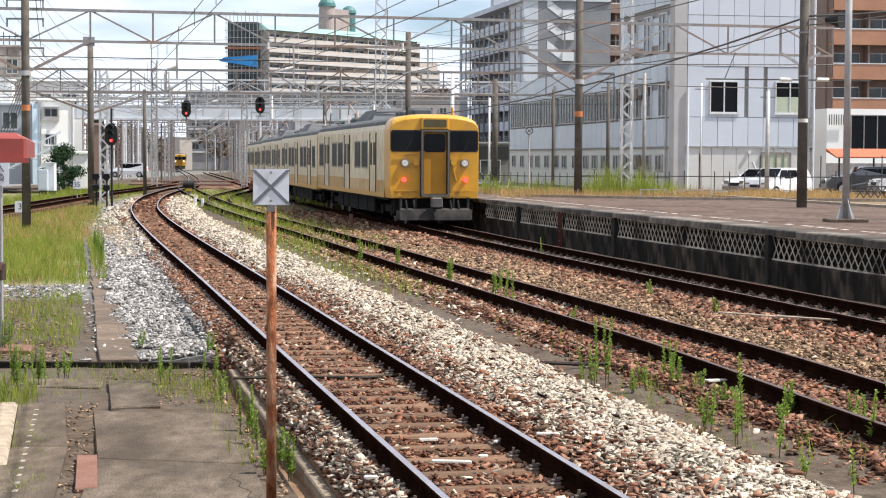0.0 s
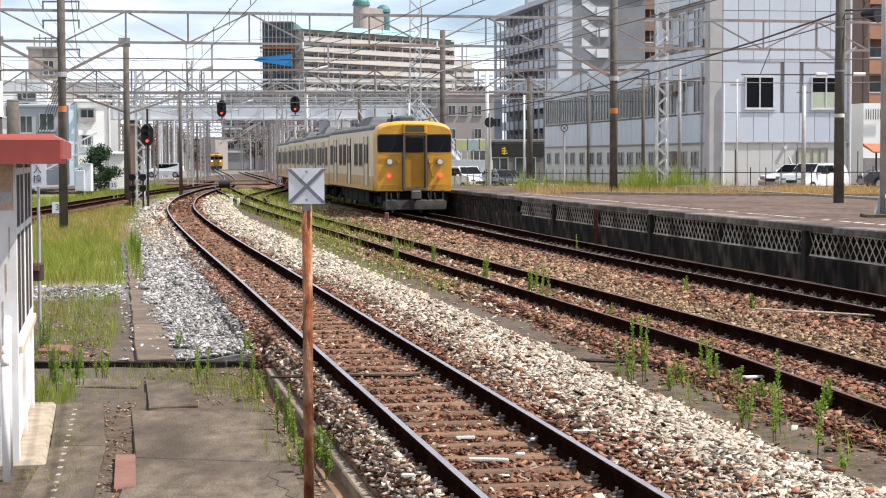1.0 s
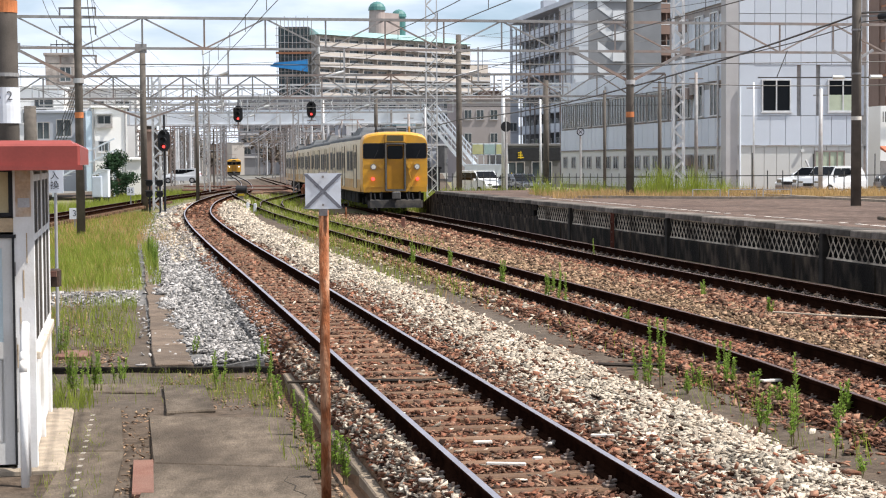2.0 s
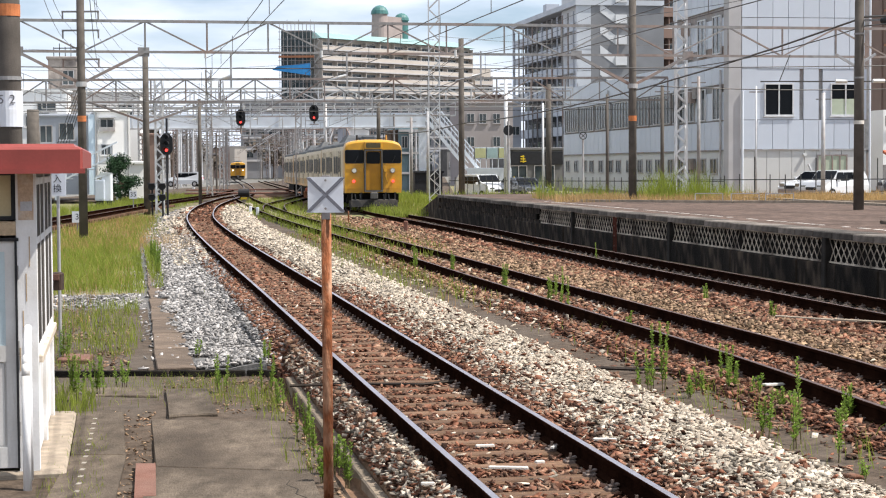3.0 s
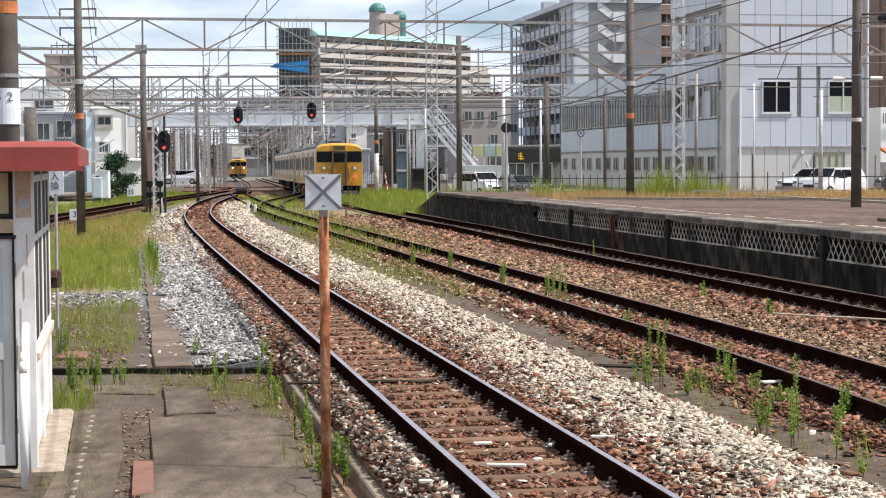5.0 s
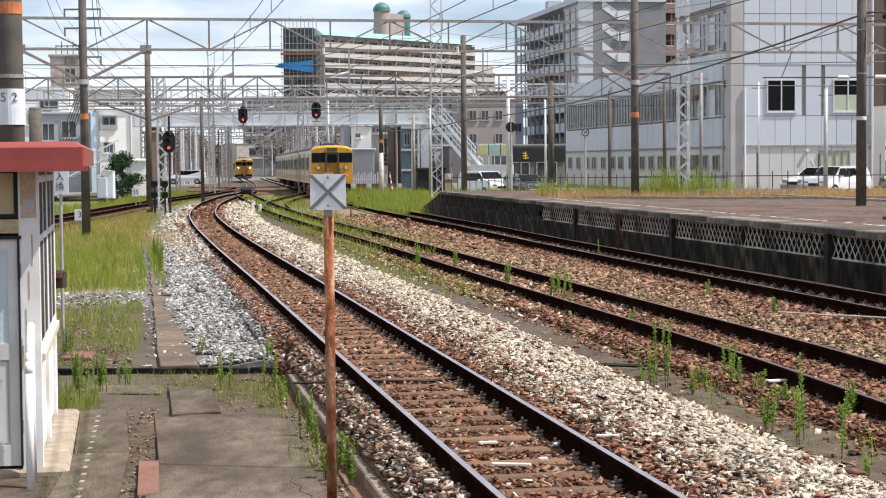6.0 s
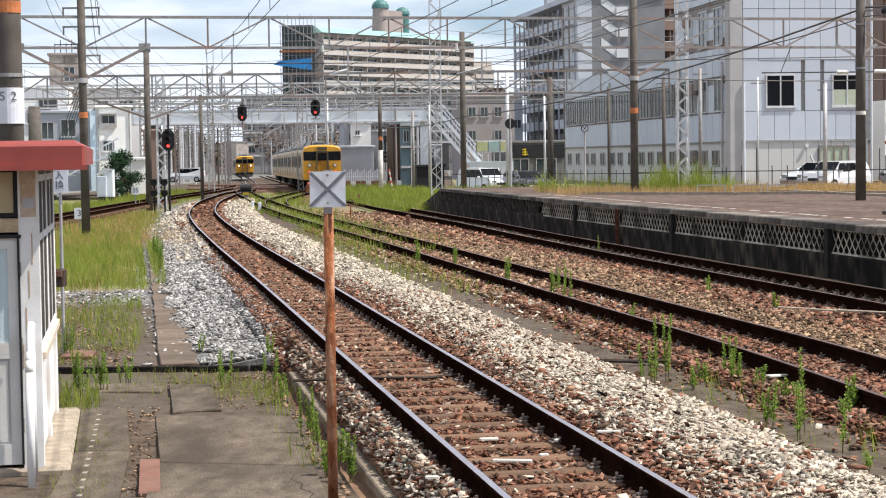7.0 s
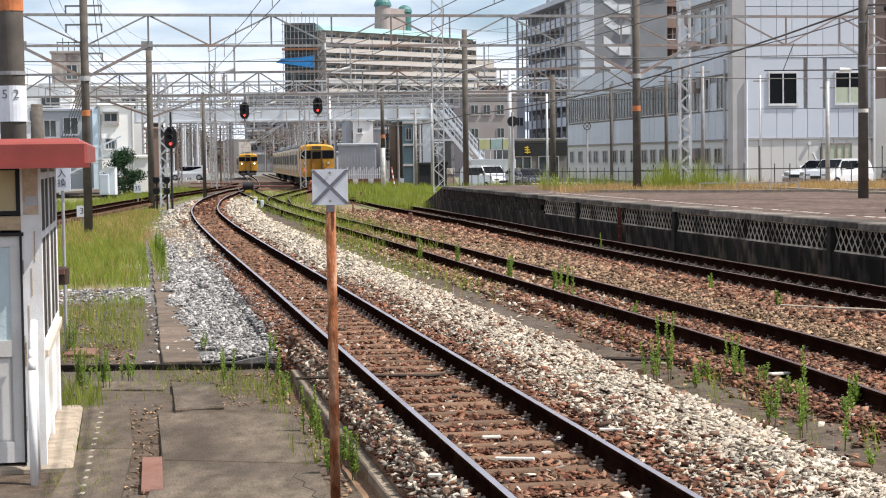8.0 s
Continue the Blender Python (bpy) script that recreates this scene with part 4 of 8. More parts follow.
def build_left_ground():
    g = "concrete slabs by the hut"
    slab("concrete_slab", [(-2.19, 11.57), (-0.58, 11.57), (-1.14, 15.33), (-2.53, 15.62)], -0.7, -0.5, CONC, "large stained concrete slab with cracked corner", "slab", g)
    slab("concrete_slab", [(-2.54, 15.65), (-1.15, 15.36), (-1.60, 18.41), (-3.05, 18.56)], -0.7, -0.5, CONC, "large weathered concrete slab beside the track", "slab", g)
    slab("concrete_slab", [(-2.27, 11.57), (-2.89, 11.57), (-3.42, 16.29), (-2.91, 16.29)], -0.7, -0.5, CONC, "long worn concrete paving slab with faint white dots", "slab", g)
    slab("concrete_slab", [(-2.92, 16.32), (-3.43, 16.32), (-3.97, 19.28), (-3.45, 19.18)], -0.7, -0.5, CONC, "long worn concrete paving slab with faint white dots", "slab", g)
    slab("concrete_slab", [(-2.91, 18.86), (-2.41, 19.04), (-2.80, 21.21), (-3.30, 21.16)], -0.7, -0.5, CONC, "small square concrete cover slab", "slab", g)
    slab("concrete_slab", [(-4.34, 20.82), (-3.33, 20.73), (-3.37, 21.50), (-4.53, 21.59)], -0.7, -0.525, CONC, "flat concrete slab half hidden by weeds", "slab", g)
    slab("brick_slab", [(-2.74, 15.8), (-2.56, 15.8), (-2.3, 14.2), (-2.48, 14.2)], -0.7, -0.495, CONC_RED, "reddish concrete block sunk between slabs", "slab", g)
    slab("brick_slab", [(-5.22, 24.49), (-4.80, 24.44), (-4.72, 23.71), (-5.16, 23.76)], -0.7, -0.42, CONC_RED, "reddish concrete block in the weeds", "slab", g)
    cracked = bpy.data.objects["concrete_slab"]
    ck = Shape()
    rng = random.Random(15)
    pts = [(-1.30 - 0.03 * (i % 2) + 0.055 * i + rng.uniform(-0.02, 0.02), 14.9 - 0.21 * i) for i in range(15)]
    for p, q in zip(pts[:-1], pts[1:]):
        ck.beam((*p, -0.5), (*q, -0.5), rng.uniform(0.006, 0.014), 0.003)
    part("crack", ck, mat("crack_dark", (0.04, 0.033, 0.027), 0.3, 9, 0.97), cracked)
    # worn dots along the paving
    s = Shape()
    for i in range(18):
        y = 12.7 + i * 0.35
        x = -2.62 - (y - 12.1) * 0.158
        s.box(x - 0.02, y - 0.045, -0.51, x + 0.02, y + 0.045, -0.4975)
    tagged(part("paving_dots", s, mat("faded_dots", (0.29, 0.26, 0.22), 0.25, 9, 0.9)), "row of worn white dots on paving", "marking", kind="stuff")
    # kerb beside the track
    kerb = empty("kerb", Matrix(), "narrow concrete kerb beside the ballast", "kerb", kind="structure")
    first = None
    y = 9.5
    while y < 21.2:
        d = -0.985
        p = Vector((base_x(y + 0.5) + d, y + 0.5, 0))
        m = Matrix.Translation(p) @ pose(0, 0, 0, 0, 0, 10.0 + 0.7 * math.sin(y * 7))
        if first is None:
            first = part("kerb_stone", Shape().box(-0.05, -0.495, -0.62, 0.05, 0.495, -0.405, 0.012), mat("kerb_concrete", (0.24, 0.195, 0.145), 0.25, 7, 0.93, 0, 0.5, 70, (0.15, 0.12, 0.095), 0.6, 3.0, each=0.25), kerb)
            first.matrix_basis = m
        else:
            twin(first, m, kerb)
        y += 1.0
    x, cross = -6.0, None
    while x < -1.5:
        m = Matrix.Translation((x, 22.7 + (x + 4) * -0.02, -0.2)) @ pose(0, 0, 0, 0, 0, 88)
        if cross is None:
            # near-black colour puts the shadow of the gap at the step on these pieces
            cross = part("cross_kerb", Shape().box(-0.03, -0.49, -0.42, 0.03, 0.49, -0.255, 0.012), mat("damp_concrete", (0.014, 0.012, 0.01), 0.4, 9, 0.95, 0, 0.6, 60, (0.05, 0.042, 0.034), 0.5, 4.0), kerb)
            cross.matrix_basis = m
        else:
            twin(cross, m, kerb)
        x += 1.0
    # cable trough lids
    tr = empty("cable_trough", Matrix(), "row of brown concrete cable trough lids", "cable trough", kind="structure")
    first = None
    y = 23.95
    while y < 70:
        x = -3.62 - (y - 23.95) * 0.1705
        m = Matrix.Translation((x, y, -0.43)) @ pose(0, 0, 0, 0, 0, 10.0 + math.sin(y * 3))
        if first is None:
            first = part("trough_lid", Shape().box(-0.245, -1.205, -0.1, 0.245, 1.205, 0.0, 0.012), mat("trough_concrete", (0.165, 0.125, 0.095), 0.3, 4, 0.95, 0, 0.6, 60, (0.09, 0.07, 0.055), 0.7, 1.2, each=0.2), tr)
            first.matrix_basis = m
        else:
            twin(first, m, tr)
        y += 2.43


build_left_ground()


def build_hut():
    """A small wooden trackside hut with a flat red roof edge; local x to the track side, y along the tracks."""
    hut = empty("trackside_hut", pose(-3.48, 15.3, -0.5, 0, 0, 10.2), "white wooden trackside hut with flat red roof and grey door", "hut")
    W, D, H = 2.6, 3.6, 2.62
    # plinth
    part("plinth", Shape().box(-W - 0.1, -0.05, -0.12, 0.22, D + 0.2, 0.03, 0.03), CONC_PALE, hut, "stained concrete plinth")
    # walls with a skirting, split into boards
    s = Shape()
    s.box(-W, 0.05, 0.03, -1.12, 0.13, H)
    part("front_wall", s, HUT_CREAM, hut)
    part("transom_panel", Shape().box(-1.12, 0.06, 2.22, -0.17, 0.12, H), HUT_CREAM, hut, "cream panel over the door")
    part("back_wall", Shape().box(-W, D - 0.1, 0.03, 0.0, D, H), HUT_WHITE, hut)
    part("far_wall", Shape().box(-W, 0.13, 0.03, -W + 0.08, D - 0.1, H), HUT_WHITE, hut)
    for a, b in ((0.02, 0.16), (1.72, 1.84), (D - 0.14, D)):
        part("corner_post" if a != 1.72 else "wall_post", Shape().box(-0.16, a, 0.03, 0.0, b, H, 0.01), HUT_WHITE, hut)
    part("door_post", Shape().box(-0.17, -0.02, 0.03, 0.0, 0.02, H), HUT_WHITE, hut)
    part("lintel_beam", Shape().box(-1.2, -0.018, 2.07, -0.165, 0.05, 2.19, 0.01), WOOD_BARE, hut, "weathered wooden beam over the door")
    for a, b in ((0.16, 1.72), (1.84, D - 0.14)):
        part("lower_panel", Shape().box(-0.1, a, 0.05, -0.04, b, 0.95), HUT_WHITE, hut)
        part("window_sill", Shape().box(-0.14, a, 0.95, 0.035, b, 1.02, 0.01), mat("worn_sill", (0.58, 0.5, 0.4), 0.2, 8, 0.8, 0, 0.3, 60, (0.36, 0.28, 0.2), 0.6, 4), hut)
        wf = part("side_window", Shape().box(-0.06, a, 1.02, -0.004, b, 1.09), HUT_WHITE, hut)
        for z in (1.98, 2.5):
            part("window_rail", Shape().box(-0.06, a, z, -0.004, b, z + 0.06), HUT_WHITE, wf)
        for y in (a, (a + b) / 2 - 0.03, b - 0.06):
            part("window_stile", Shape().box(-0.062, y, 1.09, -0.003, y + 0.06, 2.56), HUT_WHITE, wf)
        for y0, y1 in ((a + 0.06, (a + b) / 2 - 0.03), ((a + b) / 2 + 0.03, b - 0.06)):
            part("pane", Shape().box(-0.02, y0, 1.09, -0.009, y1, 1.98), GLASS_HUT, wf)
            part("pane", Shape().box(-0.02, y0, 2.04, -0.009, y1, 2.5), GLASS_HUT, wf)
    for x0, x1, z0, z1 in ((-1.12, -0.17, 2.2, 2.235), (-1.12, -0.17, 2.585, 2.62), (-0.21, -0.17, 2.235, 2.585), (-1.14, -0.15, 2.02, 2.05), (-0.185, -0.165, 0.06, 2.03), (-0.17, -0.15, 2.05, 2.6)):
        part("dark_seam", Shape().box(x0, -0.034 if z1 < 2.2 else 0.03, z0, x1, 0.058, z1), BLACK, hut)
    part("bare_patch", Shape().box(-0.15, -0.0245, 2.2, -0.02, -0.0195, 2.6), mat("peeled_wood", (0.5, 0.36, 0.25), 0.25, 6, 0.85, 0, 0.3, 50, (0.7, 0.66, 0.6), 0.6, 5), hut, "peeled bare wood")
    part("notice_patch", Shape().box(-0.13, -0.026, 2.28, -0.03, -0.018, 2.36), mat("grey_patch", (0.45, 0.45, 0.47)), hut)
    for k in range(4):
        part("rust_streak", Shape().box(-0.155 + 0.03 * k, -0.0235, 0.9 + 0.3 * k, -0.145 + 0.03 * k, -0.0195, 1.1 + 0.32 * k), WOOD_BARE, hut)
    # door
    bars = []
    for x0, x1, z0, z1 in ((-1.1, -1.0, 0.06, 2.03), (-0.27, -0.17, 0.06, 2.03), (-1.0, -0.27, 1.93, 2.03), (-1.0, -0.27, 0.06, 0.24), (-1.0, -0.27, 0.98, 1.12)):
        bars.append((x0, z0, x1, z1))
    d = part("door", Shape().box(-1.1, 0.02, 0.06, -0.17, 0.05, 2.03), HUT_GREY, hut, "grey framed door with frosted upper pane")
    for x0, z0, x1, z1 in bars:
        part("stile" if z1 - z0 > 1 else "door_rail", Shape().box(x0, -0.005, z0, x1, 0.018, z1, 0.0), HUT_GREY, d)
    part("door_pane", Shape().box(-1.0, 0.008, 1.12, -0.27, 0.019, 1.93), mat("frosted_pane", (0.46, 0.55, 0.57), 0.06, 2, 0.35), d)
    part("door_panel", Shape().box(-0.98, 0.006, 0.26, -0.29, 0.019, 0.96, 0.0), HUT_GREY, d)
    for z in (0.4, 1.1, 1.75):
        part("hinge", Shape().rod((-0.165, -0.012, z - 0.06), (-0.165, -0.012, z + 0.06), 0.013, 0.013, 8), STEEL_DARK, d)
    # roof with red fascia
    part("soffit", Shape().box(-W - 0.5, -0.42, H, 0.34, D + 0.4, H + 0.05), WOOD_BARE, hut, "bare wooden soffit boards")
    fas = Shape()
    fas.box(-W - 0.5, -0.5, H + 0.02, 0.41, -0.42, H + 0.2, 0.02)
    fas.box(0.34, -0.42, H + 0.02, 0.41, D + 0.45, H + 0.2, 0.02)
    fas.box(-W - 0.5, -0.53, H - 0.02, 0.43, -0.45, H + 0.02)
    part("fascia", fas, RED_ROOF, hut, "red painted metal roof edge")
    top = Shape().hull([(-W - 0.5, -0.45, H + 0.16), (0.38, -0.45, H + 0.16), (0.38, D + 0.45, H + 0.16), (-W - 0.5, D + 0.45, H + 0.16)],
                       [(-W - 0.4, -0.35, H + 0.23), (0.33, -0.35, H + 0.23), (0.33, D + 0.35, H + 0.23), (-W - 0.4, D + 0.35, H + 0.23)])
    part("roof", top, RED_ROOF, hut)
    # steps before the door
    for i in range(3):
        part("step_board", Shape().box(-1.5, -0.3 - 0.27 * i, -0.12 - 0.05 * i, -0.05, -0.06 - 0.27 * i, -0.04 - 0.05 * i, 0.008), WOOD_BARE, hut)
    part("step_base", Shape().box(-1.6, -0.95, -0.32, 0.3, -0.05, -0.17, 0.02), CONC, hut)
    # white handrail of bent pipe
    h = Shape()
    pts = [(-0.08, -0.55, -0.14), (-0.08, -0.55, 0.92), (-0.08, -0.5, 1.0), (-0.08, -0.42, 1.06), (-0.08, -0.1, 1.28)]
    for a, b in zip(pts[:-1], pts[1:]):
        h.rod(a, b, 0.036, 0.036, 10)
    h.rod((-0.08, -0.12, 1.27), (-0.08, -0.12, -0.1), 0.03, 0.03, 10)
    part("handrail", h, HUT_WHITE, hut, "white painted bent pipe handrail", True)


build_hut()


def tag_text(name, body, size, m, material, parent):
    cu = bpy.data.curves.new(name, "FONT")
    cu.body, cu.size, cu.align_x, cu.align_y, cu.extrude = body, size, "CENTER", "CENTER", 0.001
    cu.materials.append(material)
    o = new(name, cu)
    o.parent, o.matrix_basis = parent, m
    return o


def concrete_pole(name, x, y, z0, h, r, label, bands=(), group="poles"):
    p = empty(name, pose(x, y, z0), label, "pole", group)
    part("shaft", Shape().rod((0, 0, -0.3), (0, 0, h), r, r * 0.82, 18), POLE_CONC, p, "", True)
    for z, col in bands:
        k = r * (1 - 0.18 * z / h) + 0.006
        part("band", Shape().rod((0, 0, z), (0, 0, z + (0.16 if col is ORANGE else 0.1)), k, k, 18), col, p)
    for z in (h * 0.45, h * 0.6):
        part("strap", Shape().rod((0, 0, z), (0, 0, z + 0.05), r * 0.98, r * 0.98, 18), STEEL_DARK, p)
    return p


def build_left_pole():
    p = concrete_pole("overhead_line_pole", -5.8, 24.0, -0.5, 8.5, 0.185, "thick concrete pole with orange band and number plates", [(4.68, ORANGE)])
    plate = part("number_plate", Shape().rod((0, 0, 3.44), (0, 0, 3.68), 0.186, 0.186, 24), SIGN_WHITE, p, "white wrap-round number plate")
    part("lower_plate", Shape().rod((0.004, -0.004, 3.2), (0.004, -0.004, 3.44), 0.1835, 0.1835, 24), SIGN_WHITE, p)
    for dx, c in ((-0.06, "5"), (0.09, "2")):
        tag_text("number", c, 0.17, pose(dx, -0.189 if dx < 0 else -0.171, 3.56, 90, 0, 8 if dx < 0 else 28), mat("ink_grey", (0.12, 0.12, 0.13)), plate)


build_left_pole()


def build_cross_sign():
    s = empty("track_sign", pose(-0.835, 13.0, -0.62), "square white sign with grey cross on rusty pipe", "sign")
    part("post", Shape().rod((0.0, 0, -0.1), (0.0, 0, 2.42), 0.037, 0.037, 16), RUST, s, "rusty brown iron pipe", True)
    pl = Shape().hull([(-0.13, -0.048, 2.43), (0.13, -0.048, 2.43), (0.13, -0.042, 2.43), (-0.13, -0.042, 2.43)],
                      [(-0.13, -0.048, 2.69), (0.13, -0.048, 2.69), (0.13, -0.042, 2.69), (-0.13, -0.042, 2.69)])
    plate = part("plate", pl, SIGN_WHITE, s)
    for k in (-1, 1):
        c = Shape()
        c.hull([(-0.128 * k - 0.017, -0.052, 2.435), (-0.128 * k + 0.017, -0.052, 2.435), (-0.128 * k + 0.017, -0.0485, 2.435), (-0.128 * k - 0.017, -0.0485, 2.435)],
               [(0.128 * k - 0.017, -0.052, 2.685), (0.128 * k + 0.017, -0.052, 2.685), (0.128 * k + 0.017, -0.0485, 2.685), (0.128 * k - 0.017, -0.0485, 2.685)])
        o = part("cross_bar", c, SIGN_GREY, plate)
        o.location.y = -0.0006 * (k + 1)
    for z in (2.46, 2.665):
        part("bolt", Shape().disc((0, -0.056, z), (0, 1, 0), 0.009, 0.01, 8), STEEL_DARK, plate)
    part("bracket", Shape().box(-0.03, -0.042, 2.38, 0.03, 0.04, 2.7), STEEL_DARK, s)


build_cross_sign()


def build_shunting_sign():
    s = empty("notice_sign", pose(-5.2, 24.2, -0.5), "white notice plate with black characters on thin post", "sign")
    part("post", Shape().rod((0, 0, 0), (0, 0, 2.7), 0.022, 0.022, 10), STEEL, s)
    plate = part("plate", Shape().box(-0.115, -0.035, 2.26, 0.115, -0.022, 2.68), SIGN_WHITE, s)
    ink = mat("ink_black", (0.03, 0.03, 0.035))
    tag_text("writing", "入", 0.12, pose(0, -0.037, 2.49, 90), ink, plate)
    tag_text("writing", "換", 0.12, pose(0, -0.037, 2.36, 90), ink, plate)
    part("ink_bar", Shape().box(-0.05, -0.04, 2.6, 0.05, -0.036, 2.65), ink, plate)
    lb = empty("track_lantern", pose(-4.8, 22.2, 0.62), "small brown metal lantern box on hut side", "lantern")
    part("box", Shape().box(-0.08, -0.1, 0.0, 0.07, 0.1, 0.22, 0.02), mat("lantern_brown", (0.06, 0.04, 0.03), 0.3, 8, 0.7), lb)
    part("hood", Shape().box(-0.06, -0.13, 0.13, 0.05, -0.1, 0.2), CONC_RED, lb)
    part("arm", Shape().beam((0, 0, 0.05), (-0.55, 0.0, 0.05), 0.04), STEEL_DARK, lb)


build_shunting_sign()


# ---- gantries, poles, wires ----
def truss(parent, a, b, z0, z1, panel, material, w=0.09, brace=True):
    """Two chords with struts and diagonals between two plan points; each member is a part."""
    a, b = Vector(a), Vector(b)
    d = (b - a)
    n = max(2, round(d.length / panel))
    P = lambda i, z: (*(a + d * i / n), z)
    part("top_chord", Shape().beam(P(0, z1), P(n, z1), w, w * 1.15), material, parent)
    part("bottom_chord", Shape().beam(P(0, z0), P(n, z0), w, w), material, parent)
    for i in range(n + 1):
        part("strut", Shape().beam(P(i, z0), P(i, z1), w * 0.7), material, parent)
    for i in range(n):
        q = (P(i, z1), P(i + 1, z0)) if i % 2 == 0 or not brace else (P(i, z0), P(i + 1, z1))
        part("diagonal", Shape().beam(*q, w * 0.65), material, parent)


def lattice_mast(parent, x, y, z0, z1, w, material):
    for sx in (-1, 1):
        for sy in (-1, 1):
            part("leg", Shape().beam((x + sx * w / 2, y + sy * w / 2, z0), (x + sx * w / 2, y + sy * w / 2, z1), 0.065), material, parent)
    s = Shape()
    n = int((z1 - z0) / (w * 0.95))
    for i in range(n):
        za, zb = z0 + (z1 - z0) * i / n, z0 + (z1 - z0) * (i + 1) / n
        k = 1 if i % 2 else -1
        for sy in (-1, 1):
            s.beam((x - k * w / 2, y + sy * w / 2, za), (x + k * w / 2, y + sy * w / 2, zb), 0.045)
            s.beam((x + sy * w / 2, y - k * w / 2, za), (x + sy * w / 2, y + k * w / 2, zb), 0.045)
    tagged(part("lacing", s, material, parent), kind="stuff")


def build_gantries():
    g = empty("overhead_gantry", Matrix(), "long steel overhead-line gantry with concrete poles", "gantry", "overhead gantries")
    A, B = Vector((-12.45, 62.0)), Vector((7.15, 66.0))
    u = (B - A).normalized()
    truss(g, A - u * 2.1, A + u * 30.2, 6.17, 7.24, 2.15, STEEL_DARK, 0.085)
    for P in (A, B):
        part("pole", Shape().rod((*P, -0.7), (*P, 10.0), 0.155, 0.13, 18), POLE_CONC, g, "grey concrete pole", True)
        part("band", Shape().rod((*P, 3.74), (*P, 3.94), 0.155, 0.155, 18), ORANGE, g)
        for k in (-1, 1):
            part("brace", Shape().beam((*P, 5.05), (*(P + u * 2.15 * k), 6.15), 0.1), STEEL_DARK, g)
            part("gusset", Shape().beam((*(P + u * (2.15 * k - 0.2)), 6.17), (*(P + u * (2.15 * k + 0.2)), 6.17), 0.03, 0.32), STEEL_DARK, g)
        part("collar", Shape().rod((*P, 4.95), (*P, 5.12), 0.19, 0.19, 16), STEEL, g)
    for z in (7.55, 6.9, 5.9):
        part("cross_arm", Shape().beam((A.x - 0.65, A.y, z), (A.x + 0.65, A.y, z), 0.06), STEEL_DARK, g)
        for sx in (-0.62, 0.62):
            part("pin", Shape().rod((A.x + sx, A.y, z - 0.28), (A.x + sx, A.y, z), 0.03, 0.03, 6), STEEL_DARK, g)
    # second gantry
    g = empty("overhead_gantry", Matrix(), "grey lattice overhead-line gantry across all tracks", "gantry", "overhead gantries")
    truss(g, (-26.0, 100.0), (13.0, 101.5), 5.8, 7.06, 2.0, STEEL_DARK, 0.11)
    part("pole", Shape().rod((-16.25, 98.6, -0.6), (-16.25, 98.6, 8.5), 0.19, 0.16, 16), POLE_CONC, g, "", True)
    for k in (-1, 1):
        part("brace", Shape().beam((-16.25, 99.4, 4.6), (-16.25 + 3.4 * k, 99.9, 5.8), 0.11), STEEL_DARK, g)
    lattice_mast(g, -15.85, 100.6, -0.5, 7.0, 0.42, STEEL_PALE)
    lattice_mast(g, -0.3, 100.2, -0.3, 11.5, 0.6, STEEL_PALE)
    lattice_mast(g, 9.75, 72.0, 0.5, 9.5, 0.42, STEEL_PALE)
    # third gantry with signal cages
    g = empty("overhead_gantry", Matrix(), "pale lattice gantry carrying hanging signal cages", "gantry", "overhead gantries")
    truss(g, (-27.0, 119.0), (9.0, 120.4), 6.55, 7.35, 1.7, STEEL_PALE, 0.1)
    truss(g, (-27.0, 121.0), (9.0, 122.4), 6.15, 7.2, 1.7, STEEL, 0.09)
    for cx in (-13.35, -8.4):
        for sx in (-0.62, 0.62):
            part("cage_post", Shape().beam((cx + sx, 119.7, 4.25), (cx + sx, 119.7, 6.6), 0.07), STEEL_PALE, g)
        for z in (4.25, 5.2):
            part("cage_rail", Shape().beam((cx - 0.62, 119.9, z), (cx + 0.62, 119.9, z), 0.07), STEEL_PALE, g)
    for x in (-15.85, 1.15):
        part("pole", Shape().rod((x, 117.5 if x < 0 else 94.0, -0.4), (x, 117.5 if x < 0 else 94.0, 8.8 if x > 0 else 6.6), 0.12 if x < 0 else 0.16, 0.11 if x < 0 else 0.14, 16), POLE_CONC, g, "", True)
    # more of them far off
    for y, zt in ((141, 7.2), (168, 7.6), (192, 7.2), (222, 7.6), (262, 7.3), (310, 7.6), (370, 7.4)):
        g = empty("overhead_gantry", Matrix(), "distant grey overhead-line gantry over the tracks", "gantry", "overhead gantries")
        c = float(T1.at(y))
        truss(g, (c - 9, y), (c + 17, y + 1), zt - 1.1, zt, 2.6, STEEL if y < 170 else STEEL_DARK, 0.12)
        for x in (c - 8, c - 2.6, c + 4.5, c + 15.5):
            lattice_mast(g, x, y + 0.5, -0.3, zt + (2.6 if x == c - 2.6 else 0.2), 0.42, STEEL if y < 190 else STEEL_DARK)
        for x in (c - 3.8, c + 1.8, c + 7.5):
            part("bracket", Shape().beam((x, y, zt - 2.2), (x + 1.5, y, zt - 1.3), 0.07), STEEL_PALE, g)
            part("dropper", Shape().beam((x + 1.5, y, zt - 1.2), (x + 1.5, y, zt - 2.6), 0.06), STEEL, g)


build_gantries()


